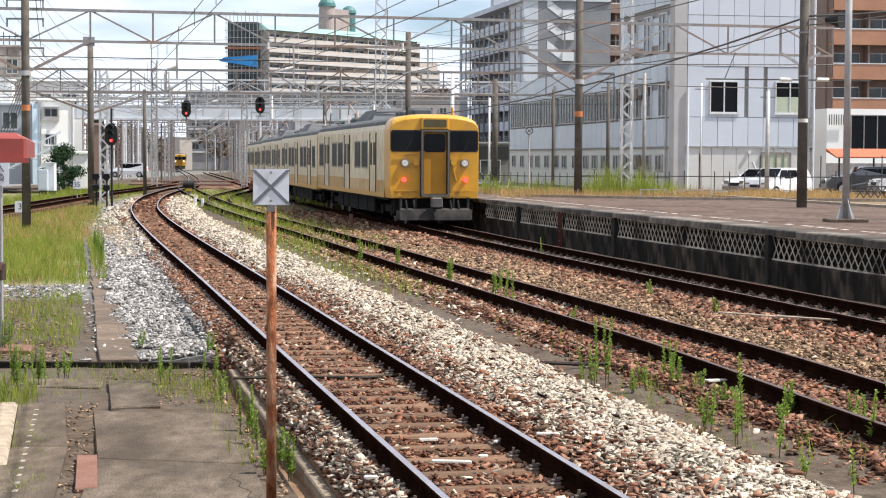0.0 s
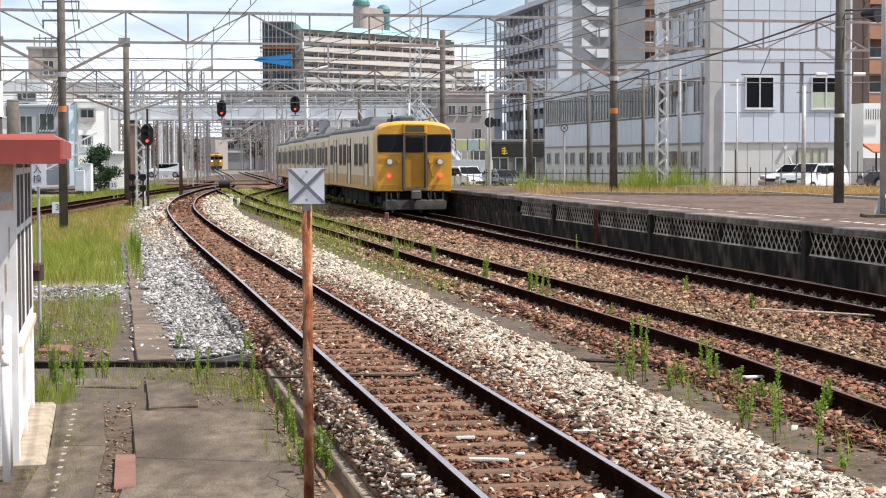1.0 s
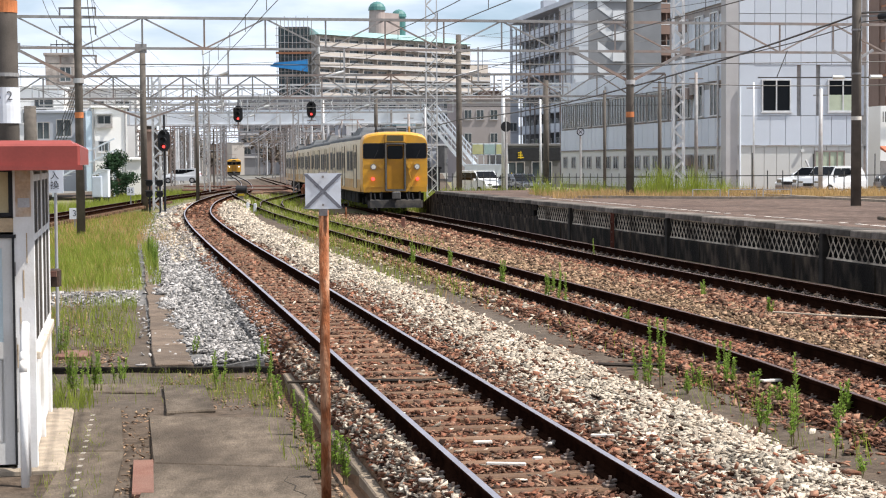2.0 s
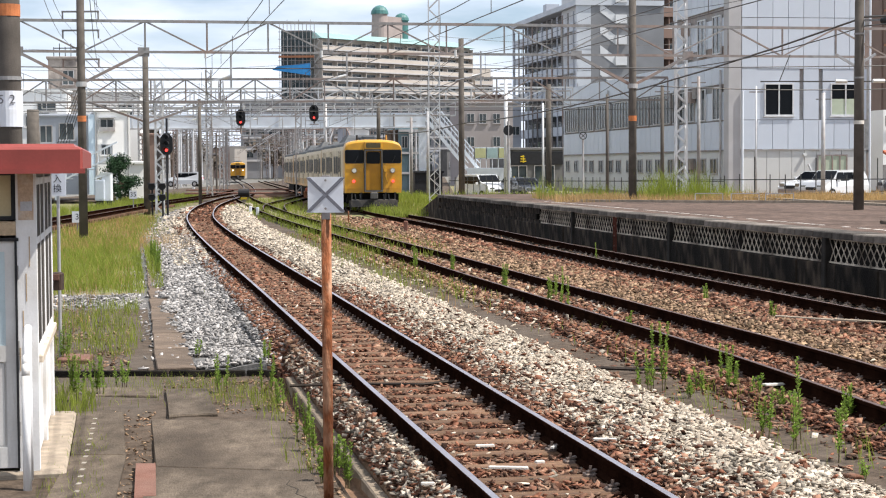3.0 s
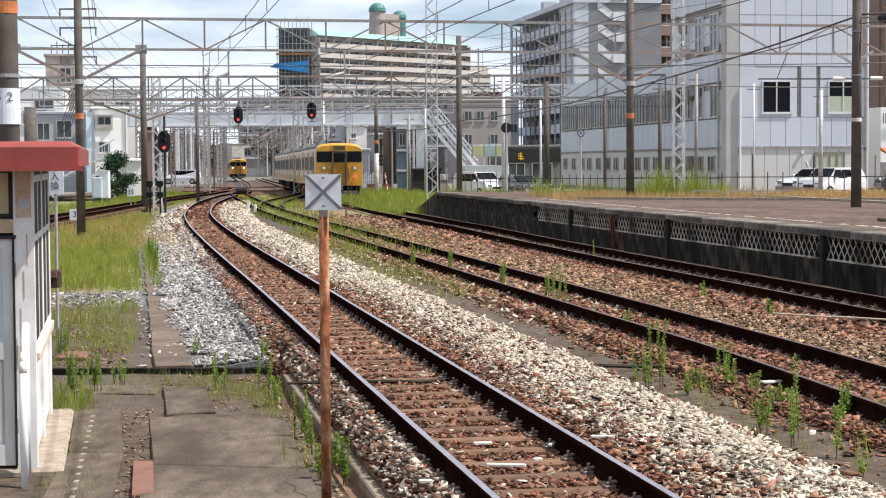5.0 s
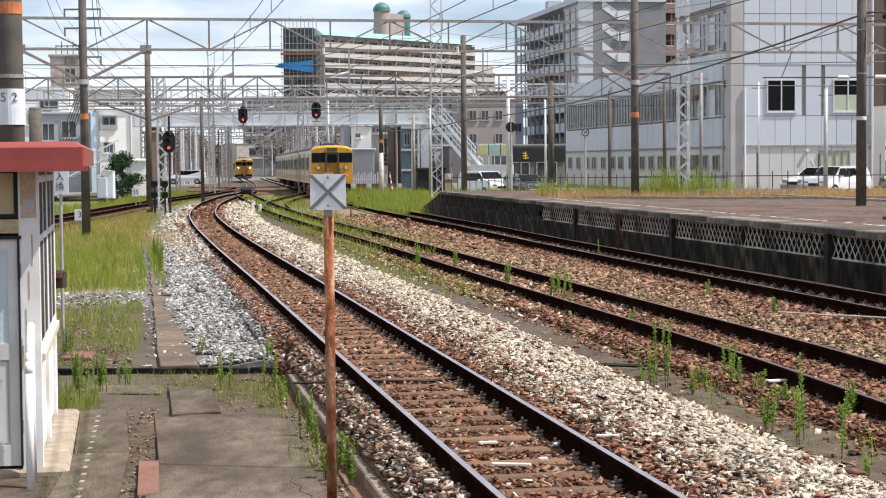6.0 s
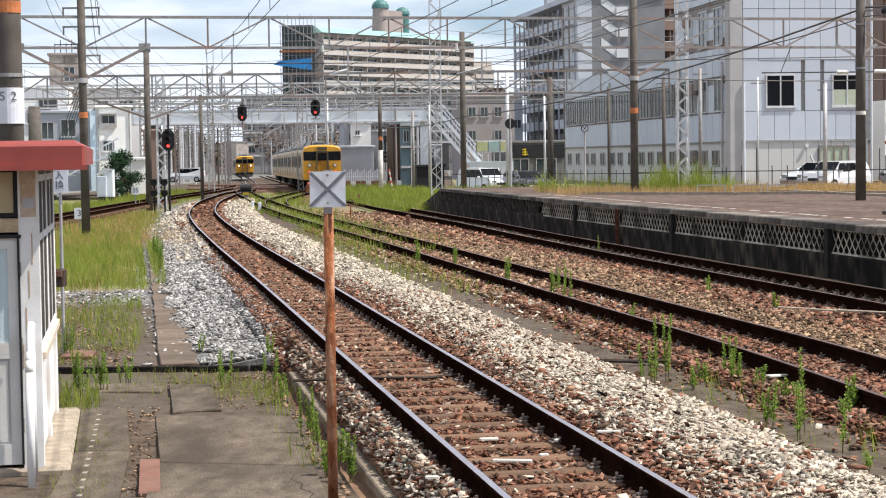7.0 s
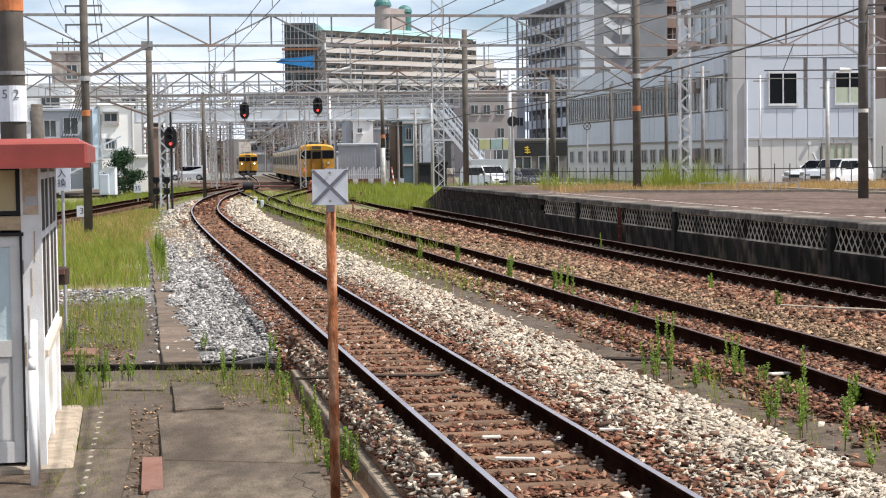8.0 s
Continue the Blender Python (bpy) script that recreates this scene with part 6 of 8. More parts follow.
def build_grey_building():
    """The large clad building beyond the platform: front face and long side."""
    fr, L = house("office_building", (16.0, 95.0), (23.2, 96.1), 0.4, "large grey-clad office building with dark windows", "building")
    part("core", Shape().box(0.1, 0.05, -0.3, L, 11.5, 13.5), STEEL_DARK, fr)
    wins = [(1.35, 2.98, 4.28, 6.02), (5.05, 6.75, 4.28, 6.02)]
    low_row = part("panel", Shape().box(0.013, -0.06, 0.015, 0.847, 0.1, 1.555), PANEL, fr)
    low_row.matrix_basis = pose(0.1, 0, 2.5)
    tall = None
    for r, z in enumerate((2.5, 4.07, 6.79, 9.51, 12.23)):
        for i in range(8):
            x = 0.1 + 0.86 * i
            if r == 0:
                if i:
                    twin(low_row, pose(x, 0, z), fr)
            elif r == 1 and any(a - 0.6 < x + 0.43 < b + 0.2 for a, b, *_ in wins):
                continue
            elif tall is None:
                tall = part("tall_panel", Shape().box(0.013, -0.06, 0.015, 0.847, 0.1, 2.705), PANEL, fr)
                tall.matrix_basis = pose(x, 0, z)
            else:
                twin(tall, pose(x, 0, z), fr)
    for a, b, z0, z1 in wins:
        part("window_reveal", Shape().box(a - 0.42, -0.04, 4.085, b + 0.34, 0.12, 6.775), PANEL, fr)
        window(fr, a, b, z0, z1, -0.06, STEEL_PALE, GLASS, 1, CURTAIN if a > 4 else None)
        part("sill", Shape().box(a - 0.05, -0.13, z0 - 0.06, b + 0.05, -0.02, z0), STEEL_PALE, fr)
    lowp = part("lower_panel", Shape().box(0.012, -0.05, 0, 0.688, 0.1, 2.44), PANEL_LOW, fr)
    lowp.matrix_basis = pose(0.1, 0, 0.0)
    for i in range(1, 10):
        twin(lowp, pose(0.1 + 0.7 * i, 0, 0.0), fr)
    window(fr, 4.3, 6.0, 1.1, 2.2, -0.09, STEEL_DARK, CURTAIN, 3)
    part("drip_edge", Shape().box(0.0, -0.12, 2.44, L, 0.05, 2.5), STEEL, fr)
    for x in (0.02, 7.15):
        part("drain_pipe", Shape().rod((x + 0.1, -0.14, 0), (x + 0.1, -0.14, 13.0 if x > 1 else 5.6), 0.06, 0.06, 8), PAINT_WHITE, fr)
    part("corner_pier", Shape().box(-0.62, -0.05, -0.3, 0.08, 0.8, 13.5), PIER, fr, "bare concrete corner pier")
    part("wall_lamp", Shape().disc((3.6, -0.12, 2.2), (0, 1, 0), 0.1, 0.16, 10), INSUL, fr)
    part("flue", Shape().rod((4.3, -0.2, 0.6), (3.75, -0.22, 1.7), 0.06, 0.06, 8), STEEL_PALE, fr)
    # long side
    sd, L = house("office_wing", (9.55, 137.0), (15.45, 95.4), 0.4, "long grey-clad office wing with ribbon windows", "building")
    part("core", Shape().box(0.0, 0.06, -0.3, L - 11, 9.0, 6.9), STEEL_DARK, sd)
    part("tall_core", Shape().box(L - 11, 0.06, -0.3, L, 6.0, 13.5), STEEL_DARK, sd)
    pa = part("panel", Shape().box(0.025, -0.03, 0.0, 1.275, 0.12, 1.52), PANEL, sd)
    pa.matrix_basis = pose(0, 0, 2.5)
    n = int(L / 1.3)
    for i in range(1, n):
        twin(pa, pose(1.3 * i, 0, 2.5), sd)
    for i in range(n):
        twin(pa, pose(1.3 * i, 0, 6.05 if 1.3 * i >= L - 11.5 else 5.98), sd)
        if 1.3 * i > L - 11.3:
            twin(pa, pose(1.3 * i, 0, 10.2), sd)
            twin(pa, pose(1.3 * i, 0, 11.8), sd)
    lo = part("lower_panel", Shape().box(0.0, -0.01, 0.0, 2.59, 0.12, 2.42), PANEL_LOW, sd)
    for i in range(1, int(L / 2.6)):
        twin(lo, pose(2.6 * i, 0, 0), sd)
    part("drip_edge", Shape().box(0, -0.1, 2.42, L, 0.03, 2.5), STEEL_DARK, sd)
    x = 0.5
    while x < L - 9:
        window(sd, x, x + 4.6, 4.12, 5.92, 0.0, STEEL, None, 5)
        x += 5.1
    for x in (L - 8.6, L - 5.6, L - 2.7):
        window(sd, x, x + 1.5, 4.12, 5.92, -0.02, STEEL_PALE, None, 1)
        window(sd, x, x + 1.5, 7.7, 9.8, -0.02, STEEL_PALE, None, 1)
    for i in range(8):
        twin(pa, pose(L - 10.4 + 1.3 * i, 0.05, 8.1), sd)
        twin(pa, pose(L - 10.4 + 1.3 * i, 0.05, 4.1), sd)
    x = 1.0
    while x < L - 1:
        window(sd, x, x + 1.3, 1.15, 2.05, -0.03, STEEL, None, 1)
        x += 2.9 if int(x) % 2 else 2.2
    for x in (L - 9.4, L - 1.0, 15.0, 22.0):
        part("drain_pipe", Shape().rod((x, -0.12, 0), (x, -0.12, 6.8), 0.06, 0.06, 8), STEEL, sd)
    for x, z in ((L - 6.3, 5.5), (L - 7.5, 9.4), (L - 6.3, 1.7), (L - 5.2, 5.7)):
        part("wall_fan", Shape().box(x - 0.35, -0.4, z - 0.3, x + 0.35, -0.03, z + 0.35, 0.05), STEEL_DARK, sd)


build_grey_building()


def balcony_floors(b, x0, x1, n, z_first, storey, bay, slab_mat, wall_mat, depth=1.3):
    """Balcony floors: slab, parapet, partition fins and dark openings with panes."""
    for k in range(n):
        z = z_first + storey * k
        bal = part("balcony", Shape().box(x0, -depth, z - 0.18, x1, 0.0, z), slab_mat, b)
        part("parapet", Shape().box(x0, -depth, z, x1, -depth + 0.12, z + 1.1), slab_mat, bal)
        if depth == 1.5:
            part("slab_edge", Shape().box(x0, -depth - 0.06, z - 0.2, x1, -depth, z + 0.16), PIER, bal)
        part("handrail", Shape().box(x0, -depth - 0.03, z + 1.1, x1, -depth + 0.15, z + 1.2), STEEL_PALE, bal)
        m = max(1, round((x1 - x0) / bay))
        w = (x1 - x0) / m
        for i in range(m + 1):
            part("fin", Shape().box(x0 + w * i - 0.07, -depth + 0.12, z, x0 + w * i + 0.07, 0.0, z + storey - 0.2), wall_mat, bal)
        for i in range(m):
            window(b, x0 + w * i + w * 0.12, x0 + w * i + w * 0.88, z + 0.08, z + 2.1, -0.02, STEEL, GLASS_BLUE, 1)


def build_apartments():
    # beige slab block with a teal roof edge, scaffolded at one end
    b, L = house("apartment_block", (-33.9, 500.0), (9.4, 549.0), -1.0, "long beige apartment block with balconies and teal roof", "apartment block")
    part("wall", Shape().box(0, 0, 0, L, 14, 39.0), FLAT_BEIGE, b)
    balcony_floors(b, 0.2, L - 0.2, 13, 1.6, 2.85, 6.0, FLAT_BEIGE, FLAT_BEIGE, 1.5)
    part("roof", Shape().hull([(-0.3, -1.8, 38.9), (L + 0.3, -1.8, 38.9), (L + 0.3, 14, 38.9), (-0.3, 14, 38.9)], [(1.0, 2.2, 40.7), (L - 4.5, 2.2, 40.7), (L - 4.5, 12, 40.7), (1.0, 12, 40.7)]), TEAL, b)
    brick = mat("roof_tower_render", (0.33, 0.27, 0.25), 0.1, 0.4, 0.85, 0, 0.05, 10, (0.26, 0.21, 0.19), 0.4, 0.3)
    tw = part("roof_tower", Shape().rod((31.5, 6, 40.0), (31.5, 6, 47.8), 2.6, 2.3, 20).box(31.5, 4.5, 40.0, 40.0, 9, 47.2), brick, b, "brownish roof tower with dark teal domes")
    teal = mat("teal_dome", (0.06, 0.16, 0.15), 0.1, 0.5, 0.5)
    for x, r, z in ((31.5, 2.65, 47.8), (41.0, 2.3, 46.4)):
        rings = [[(x + r * math.cos(q) * math.cos(h * 0.39), 6 + r * math.sin(q) * math.cos(h * 0.39), z + r * math.sin(h * 0.39))
                  for q in (2 * math.pi * j / 16 for j in range(16))] for h in (0, 1, 2, 3, 3.9)]
        part("dome", loft(rings, [0] * 16), teal, tw, "dark teal dome")
    part("tank", Shape().rod((41.0, 6, 40.0), (41.0, 6, 46.4), 2.0, 2.0, 16), teal, tw)
    sc = empty("scaffold", pose(-44.6, 498.5, -1.0), "tower of scaffolding wrapped in dark netting", "scaffold")
    part("netting", Shape().box(0.4, 0.4, 0, 9.0, 14, 41.0), NET, sc)
    for i in range(10):
        part("standard", Shape().rod((i * 1.08, 0, 0), (i * 1.08, 0, 43.0 + 0.5 * (i % 3)), 0.09, 0.09, 6), STEEL_DARK if i % 2 else STEEL, sc)
    for k in range(21):
        part("ledger", Shape().beam((-0.4, -0.05, 0.6 + k * 2.0), (9.9, -0.05, 0.6 + k * 2.0), 0.12), STEEL_DARK if k % 3 else STEEL, sc)
    for k in range(20):
        part("brace", Shape().beam((9.7 + (k % 2) * 1.5, 0, k * 2.0), (9.7 + ((k + 1) % 2) * 1.5, 0, k * 2.0 + 2.0), 0.16), STEEL, sc)
    part("deck_band", Shape().box(-0.3, -0.4, 33.4, 9.6, 0.0, 34.0), mat("rusty_deck", (0.3, 0.14, 0.08), 0.2, 0.6, 0.8), sc)
    part("blue_sheet", Shape().hull([(-2.0, -0.8, 30.0), (8.6, -0.5, 28.4), (8.6, -0.4, 28.4), (-2.0, -0.7, 30.0)], [(-0.6, -0.8, 31.0), (8.6, -0.5, 31.9), (8.6, -0.4, 31.9), (-0.6, -0.7, 31.0)]), BLUE_SHEET, sc, "blue tarpaulin")
    w2, L = house("apartment_wing", (10.0, 552.0), (16.0, 556.0), -1.0, "lower beige wing of the apartment block", "apartment block")
    part("wall", Shape().box(0, 0, 0, L, 12, 33.0), FLAT_BEIGE, w2)
    balcony_floors(w2, 0.2, L - 0.2, 10, 2.4, 2.85, 3.4, FLAT_BEIGE, FLAT_BEIGE, 1.5)
    lw, L = house("apartment_annex", (-52.0, 470.0), (8.0, 482.0), -1.0, "low dark grey block with rows of windows", "apartment block")
    part("wall", Shape().box(0, 0, 0, L, 6, 20.5), mat("annex_grey", (0.22, 0.22, 0.23), 0.1, 0.3, 0.85), lw)
    part("roof_edge", Shape().box(-0.3, -0.5, 20.2, L + 0.3, 6, 20.9), PIER, lw)
    for k in range(5):
        part("ledge", Shape().box(0, -0.5, 4.4 + 3.0 * k, L, 0, 4.9 + 3.0 * k), PIER, lw)
        for i in range(20):
            window(lw, 0.8 + 3.0 * i, 2.8 + 3.0 * i, 5.4 + 3 * k, 7.1 + 3 * k, -0.03, STEEL)
    # grey block whose access-balcony side recedes
    g, L = house("apartment_block", (12.0, 285.0), (19.0, 243.0), -0.5, "grey apartment block with rows of access balconies", "apartment block")
    part("wall", Shape().box(0.0, 1.7, 0, L, 12.0, 24.6), mat("balcony_back_wall", (0.21, 0.215, 0.225), 0.1, 0.4, 0.85), g)
    bright = mat("balcony_parapet", (0.50, 0.53, 0.57), 0.06, 0.5, 0.8, 0, 0.05, 10, (0.38, 0.39, 0.42), 0.4, 0.2)
    for k in range(8):
        z = 1.1 + 2.85 * k
        ba = part("access_balcony", Shape().box(0, -0.2, z, L, 1.7, z + 0.2), bright, g)
        part("parapet", Shape().box(0, -0.25, z - 0.1, L, -0.1, z + 1.2), bright, ba)
        for i in range(10):
            part("flat_door", Shape().box(1.4 + 4.2 * i, 1.62, z + 0.2, 2.3 + 4.2 * i, 1.7, z + 2.2), RECESS if (i + k) % 3 else CURTAIN, ba)
            window(g, 2.7 + 4.2 * i, 4.0 + 4.2 * i, z + 1.0, z + 2.1, 1.66, STEEL_PALE, GLASS_BLUE, 1)
    part("roof_slab", Shape().box(-0.3, -0.5, 24.3, L + 0.2, 12, 25.0), bright, g)
    part("end_wall", Shape().box(L - 0.5, -0.3, 0, L, 1.7, 24.3).box(0, -0.3, 0, 0.35, -0.05, 24.3), bright, g)
    for i in range(13):
        x = L * (i + 0.5) / 13
        part("rain_pipe", Shape().box(x, -0.42, 0, x + 0.26, -0.26, 23.6), STEEL_DARK if i % 3 else FLAT_GREY, g)
    part("roof_tank", Shape().box(12.0, 2, 25.0, 14.2, 4, 27.0), FLAT_GREY, g)
    f, L = house("stair_block", (19.2, 243.0), (25.9, 244.1), -0.5, "pale stair block with zigzag open flights", "apartment block")
    pale = mat("stair_render", (0.60, 0.61, 0.62), 0.06, 0.5, 0.8, 0, 0.05, 10, (0.46, 0.46, 0.46), 0.4, 0.2)
    part("wall", Shape().box(0, 0.2, 0, 2.9, 11, 31), pale, f)
    part("back_wall", Shape().box(2.9, 2.6, 0, L, 11, 31), FLAT_GREY, f)
    for k in range(11):
        z = 0.6 + 2.85 * k
        fl = part("stair_flight", Shape().hull([(2.8, 0.0, z), (2.8, 0.3, z), (4.9, 0.3, z - 1.5), (4.9, 0.0, z - 1.5)], [(2.8, 0.0, z + 1.2), (2.8, 0.3, z + 1.2), (4.9, 0.3, z - 0.3), (4.9, 0.0, z - 0.3)]), pale, f)
        part("landing", Shape().box(4.9, -0.3, z - 1.55, 6.5, 2.2, z - 0.35), pale, fl)
        part("opening", Shape().box(1.7, 0.12, z + 0.75, 2.75, 0.22, z + 2.1), BLACK, f)
    br, L = house("apartment_block", (26.6, 247.0), (34.0, 250.5), -0.5, "brown tiled apartment block with balconies", "apartment block")
    part("wall", Shape().box(0, 0, 0, L, 10, 30), FLAT_BROWN, br)
    balcony_floors(br, 0.3, L - 0.3, 9, 2.6, 2.95, 3.0, FLAT_BROWN, FLAT_BROWN, 1.4)
    bb, L = house("apartment_block", (37.2, 150.0), (47.0, 151.0), 0.0, "brick-coloured apartment block with white rails and balconies", "apartment block")
    part("wall", Shape().box(0, 0, 0, L, 10, 22), FLAT_BROWN, bb)
    balcony_floors(bb, 0.2, L - 0.2, 5, 6.3, 2.9, 3.0, mat("brick_tile", (0.42, 0.22, 0.14), 0.1, 0.5, 0.8), FLAT_BROWN, 1.3)
    sh, L = house("shop_house", (29.9, 120.0), (36.5, 121.0), 0.3, "white shop house with dark glazed front", "house")
    part("wall", Shape().box(0, 0, 0, L, 6, 5.4), FLAT_WHITE, sh)
    window(sh, 1.7, 4.6, 2.6, 5.0, -0.03, STEEL_DARK, GLASS, 2)
    for i in range(9):
        part("balcony_rail", Shape().rod((0.1 + i * 0.17, -0.2, 4.3), (0.1 + i * 0.17, -0.2, 5.0), 0.03, 0.03, 6), BLACK, sh)
    part("base_band", Shape().box(0, -0.05, 0, L, 0.02, 1.7), STEEL_DARK, sh)
    aw = empty("stall", pose(24.0, 92.0, 0.4), "roadside stall with faded orange awning", "stall")
    part("awning", Shape().hull([(-0.8, -1, 1.9), (3.4, -1, 1.9), (3.4, 1.2, 2.25), (-0.8, 1.2, 2.25)], [(-0.8, -1, 1.97), (3.4, -1, 1.97), (3.4, 1.2, 2.4), (-0.8, 1.2, 2.4)]), AWNING, aw)
    for x in (-0.6, 1.2, 3.2):
        part("post", Shape().rod((x, -0.8, 0), (x, -0.8, 1.95), 0.05, 0.05, 8), BLACK, aw)
    part("counter", Shape().box(-0.6, 0.3, 0, 3.2, 1.1, 1.0, 0.03), STEEL_DARK, aw)


build_apartments()


def plain_house(name, A, B, z0, depth, h, material, label, wins, group="buildings"):
    b, L = house(name, A, B, z0, label, "house", group)
    part("wall", Shape().box(0, 0, 0, L, depth, h), material, b)
    part("roof", Shape().box(-0.15, -0.15, h, L + 0.15, depth + 0.15, h + 0.2, 0.05), material, b)
    for x0, x1, w0, w1 in wins:
        window(b, x0, x1, w0, w1, -0.03, STEEL, GLASS_BLUE)
        part("sill", Shape().box(x0 - 0.1, -0.15, w0 - 0.08, x1 + 0.1, 0, w0), material, b)
    return b


def build_left_houses():
    plain_house("house", (-40, 150), (-31.6, 151), 0.0, 9, 8.6, FLAT_WHITE, "white flat-roofed house with strip windows", [(2, 4, 5.6, 6.8), (5, 7, 5.6, 6.8), (2, 4, 2.6, 3.8), (6, 7.6, 6.9, 7.7)])
    plain_house("house", (-32.6, 141), (-27.6, 141.8), 0.0, 8, 6.2, FLAT_GREY, "grey-walled house with two dark windows", [(0.9, 1.9, 4.1, 5.5), (2.4, 3.6, 4.3, 5.7)])
    b = plain_house("house", (-27.1, 140), (-24.45, 140.6), 0.0, 8, 6.5, FLAT_WHITE, "white two-storey house with two square windows", [(0.4, 1.45, 5.1, 5.95), (0.45, 1.35, 3.1, 3.95)])
    part("side_strip", Shape().box(-0.5, -0.02, 0, -0.02, 0.5, 6.3), mat("pale_blue_wall", (0.55, 0.66, 0.74), 0.06, 1, 0.7), b, "pale blue wall strip")
    part("window_guard", Shape().box(0.3, -0.35, 4.95, 1.55, -0.3, 5.3).box(0.3, -0.35, 5.3, 0.36, -0.05, 5.9).box(1.49, -0.35, 5.3, 1.55, -0.05, 5.9), STEEL, b)
    plain_house("house", (-32.5, 160), (-27.0, 160.6), 0.0, 8, 8.8, FLAT_WHITE, "white house with wide flat roof behind", [(1.6, 2.6, 6.8, 7.8), (3.6, 5.0, 6.8, 7.8)])
    plain_house("house", (-34.0, 155), (-31.6, 155.4), 0.0, 5, 11.6, mat("tower_render", (0.24, 0.21, 0.19), 0.3, 1.2, 0.9, 0, 0.1, 10, (0.4, 0.36, 0.32), 0.6, 0.8), "brown rooftop stair tower with antenna frames", [(1.2, 2.2, 9.3, 10.6)])
    part("air_unit", Shape().box(1.75, -0.4, 2.55, 2.35, 0, 3.1, 0.03), STEEL_PALE, b)
    for x in (0.12, 2.55):
        part("drain_pipe", Shape().rod((x, -0.07, 0), (x, -0.07, 6.4), 0.05, 0.05, 8), STEEL, b)
    part("window_hood", Shape().box(0.3, -0.35, 6.02, 1.55, 0, 6.1), STEEL_PALE, b)
    plain_house("house", (-24.3, 145), (-23.1, 145.2), 0.0, 3, 4.7, FLAT_BROWN, "narrow dark brown stair block beside a white house", [])
    a = empty("rooftop_frames", pose(-33.8, 156.5, 11.8), "dark metal frames on a rooftop", "frame")
    for i in range(6):
        part("post", Shape().beam((i * 0.5, 0, 0), (i * 0.5, 0, 0.9 + 0.3 * (i % 2)), 0.06), BLACK, a)
    part("rail", Shape().beam((0, 0, 0.8), (2.5, 0, 0.8), 0.08), BLACK, a)
    plain_house("house", (-23.4, 134), (-22.3, 134.2), -0.2, 5, 2.6, FLAT_WHITE, "low white shed beside the dark tree", [])
    st = empty("outside_stair", pose(-30.0, 138.0, 0.0), "white outside stair with railings", "stair")
    part("leg", Shape().beam((4.9, 0.5, -0.4), (4.9, 0.5, 3.2), 0.2), PAINT_WHITE, st)
    part("leg", Shape().beam((0.1, 0.5, -0.4), (0.1, 0.5, 0.9), 0.2), PAINT_WHITE, st)
    for dz in (0.0, 0.9):
        part("stringer", Shape().beam((0, 0, 0.8 + dz), (5.0, 0, 3.2 + dz), 0.1, 0.12), PAINT_WHITE, st)
    for i in range(10):
        part("baluster", Shape().beam((0.5 * i, 0, 0.8 + 0.24 * i), (0.5 * i, 0, 1.7 + 0.24 * i), 0.05), PAINT_WHITE, st)
        part("tread", Shape().box(0.5 * i, 0.05, 0.75 + 0.24 * i, 0.5 * i + 0.45, 1.0, 0.8 + 0.24 * i), STEEL_PALE, st)
    # buildings beyond the footbridge
    plain_house("house", (-9.9, 180), (-8.1, 180.2), -0.6, 8, 6.6, FLAT_GREY, "grey house front behind the level crossing", [(0.5, 1.2, 4.6, 5.6)])
    plain_house("house", (-8.75, 176), (-7.0, 176.2), -0.6, 4, 6.4, FLAT_WHITE, "bright white house front behind the level crossing", [(0.2, 0.7, 5.2, 5.7)])
    wall = plain_house("hoarding", (-10.1, 170), (-6.5, 170.3), -0.6, 0.3, 3.95, mat("hoarding_grey", (0.36, 0.39, 0.43), 0.08, 0.8, 0.6, 0, 0.05, 10, (0.28, 0.29, 0.31), 0.4, 0.5), "tall grey hoarding beyond the level crossing", [])
    for i in range(13):
        part("rib", Shape().box(0.1 + 0.28 * i, -0.05, 0.3, 0.14 + 0.28 * i, 0.0, 3.9), PIER, wall)
    pk = empty("picket_fence", pose(-10.1, 166, -0.35), "low white picket fence before the hoarding", "fence")
    for i in range(22):
        part("picket", Shape().box(0.2 * i, 0, 0.1, 0.2 * i + 0.1, 0.04, 1.35 + 0.15 * (i % 3)), PAINT_WHITE, pk)
    part("rail", Shape().box(0, 0.04, 0.9, 4.3, 0.08, 1.0), PAINT_WHITE, pk)
    t = plain_house("house", (-3.9, 172), (-1.3, 172.4), -0.6, 8, 6.2, mat("blue_green_wall", (0.16, 0.23, 0.25), 0.15, 0.8, 0.7), "blue-green two-storey house with dark openings", [(0.2, 0.8, 4.4, 5.6), (1.1, 1.9, 4.4, 5.6), (1.1, 1.9, 2.2, 3.4)])
    for z in (1.9, 3.85, 6.0):
        part("ledge", Shape().box(-0.1, -0.3, z, 2.5, 0.0, z + 0.22), PIER, t)
    for x in (0.9, 1.55, 2.1):
        part("column", Shape().box(x, -0.28, 0, x + 0.14, -0.14, 6.0), STEEL_PALE, t)
    plain_house("house", (-4.7, 173), (-3.95, 173.1), -0.6, 6, 6.0, BARK, "dark brown timber house front", [])
    plain_house("shed", (-2.1, 150), (0.2, 150.3), -0.4, 2, 1.9, BLACK, "low black shed behind the grass", [])
    plain_house("house", (-6.5, 182), (-4.6, 182.3), -0.6, 6, 5.6, PIER, "pale grey house with a dark upper window", [(0.5, 1.3, 3.6, 4.6)])
    # red and white boards of the level crossing
    cr = empty("crossing_fence", pose(-9.6, 160, -0.35), "low red and white boards along the level crossing", "crossing")
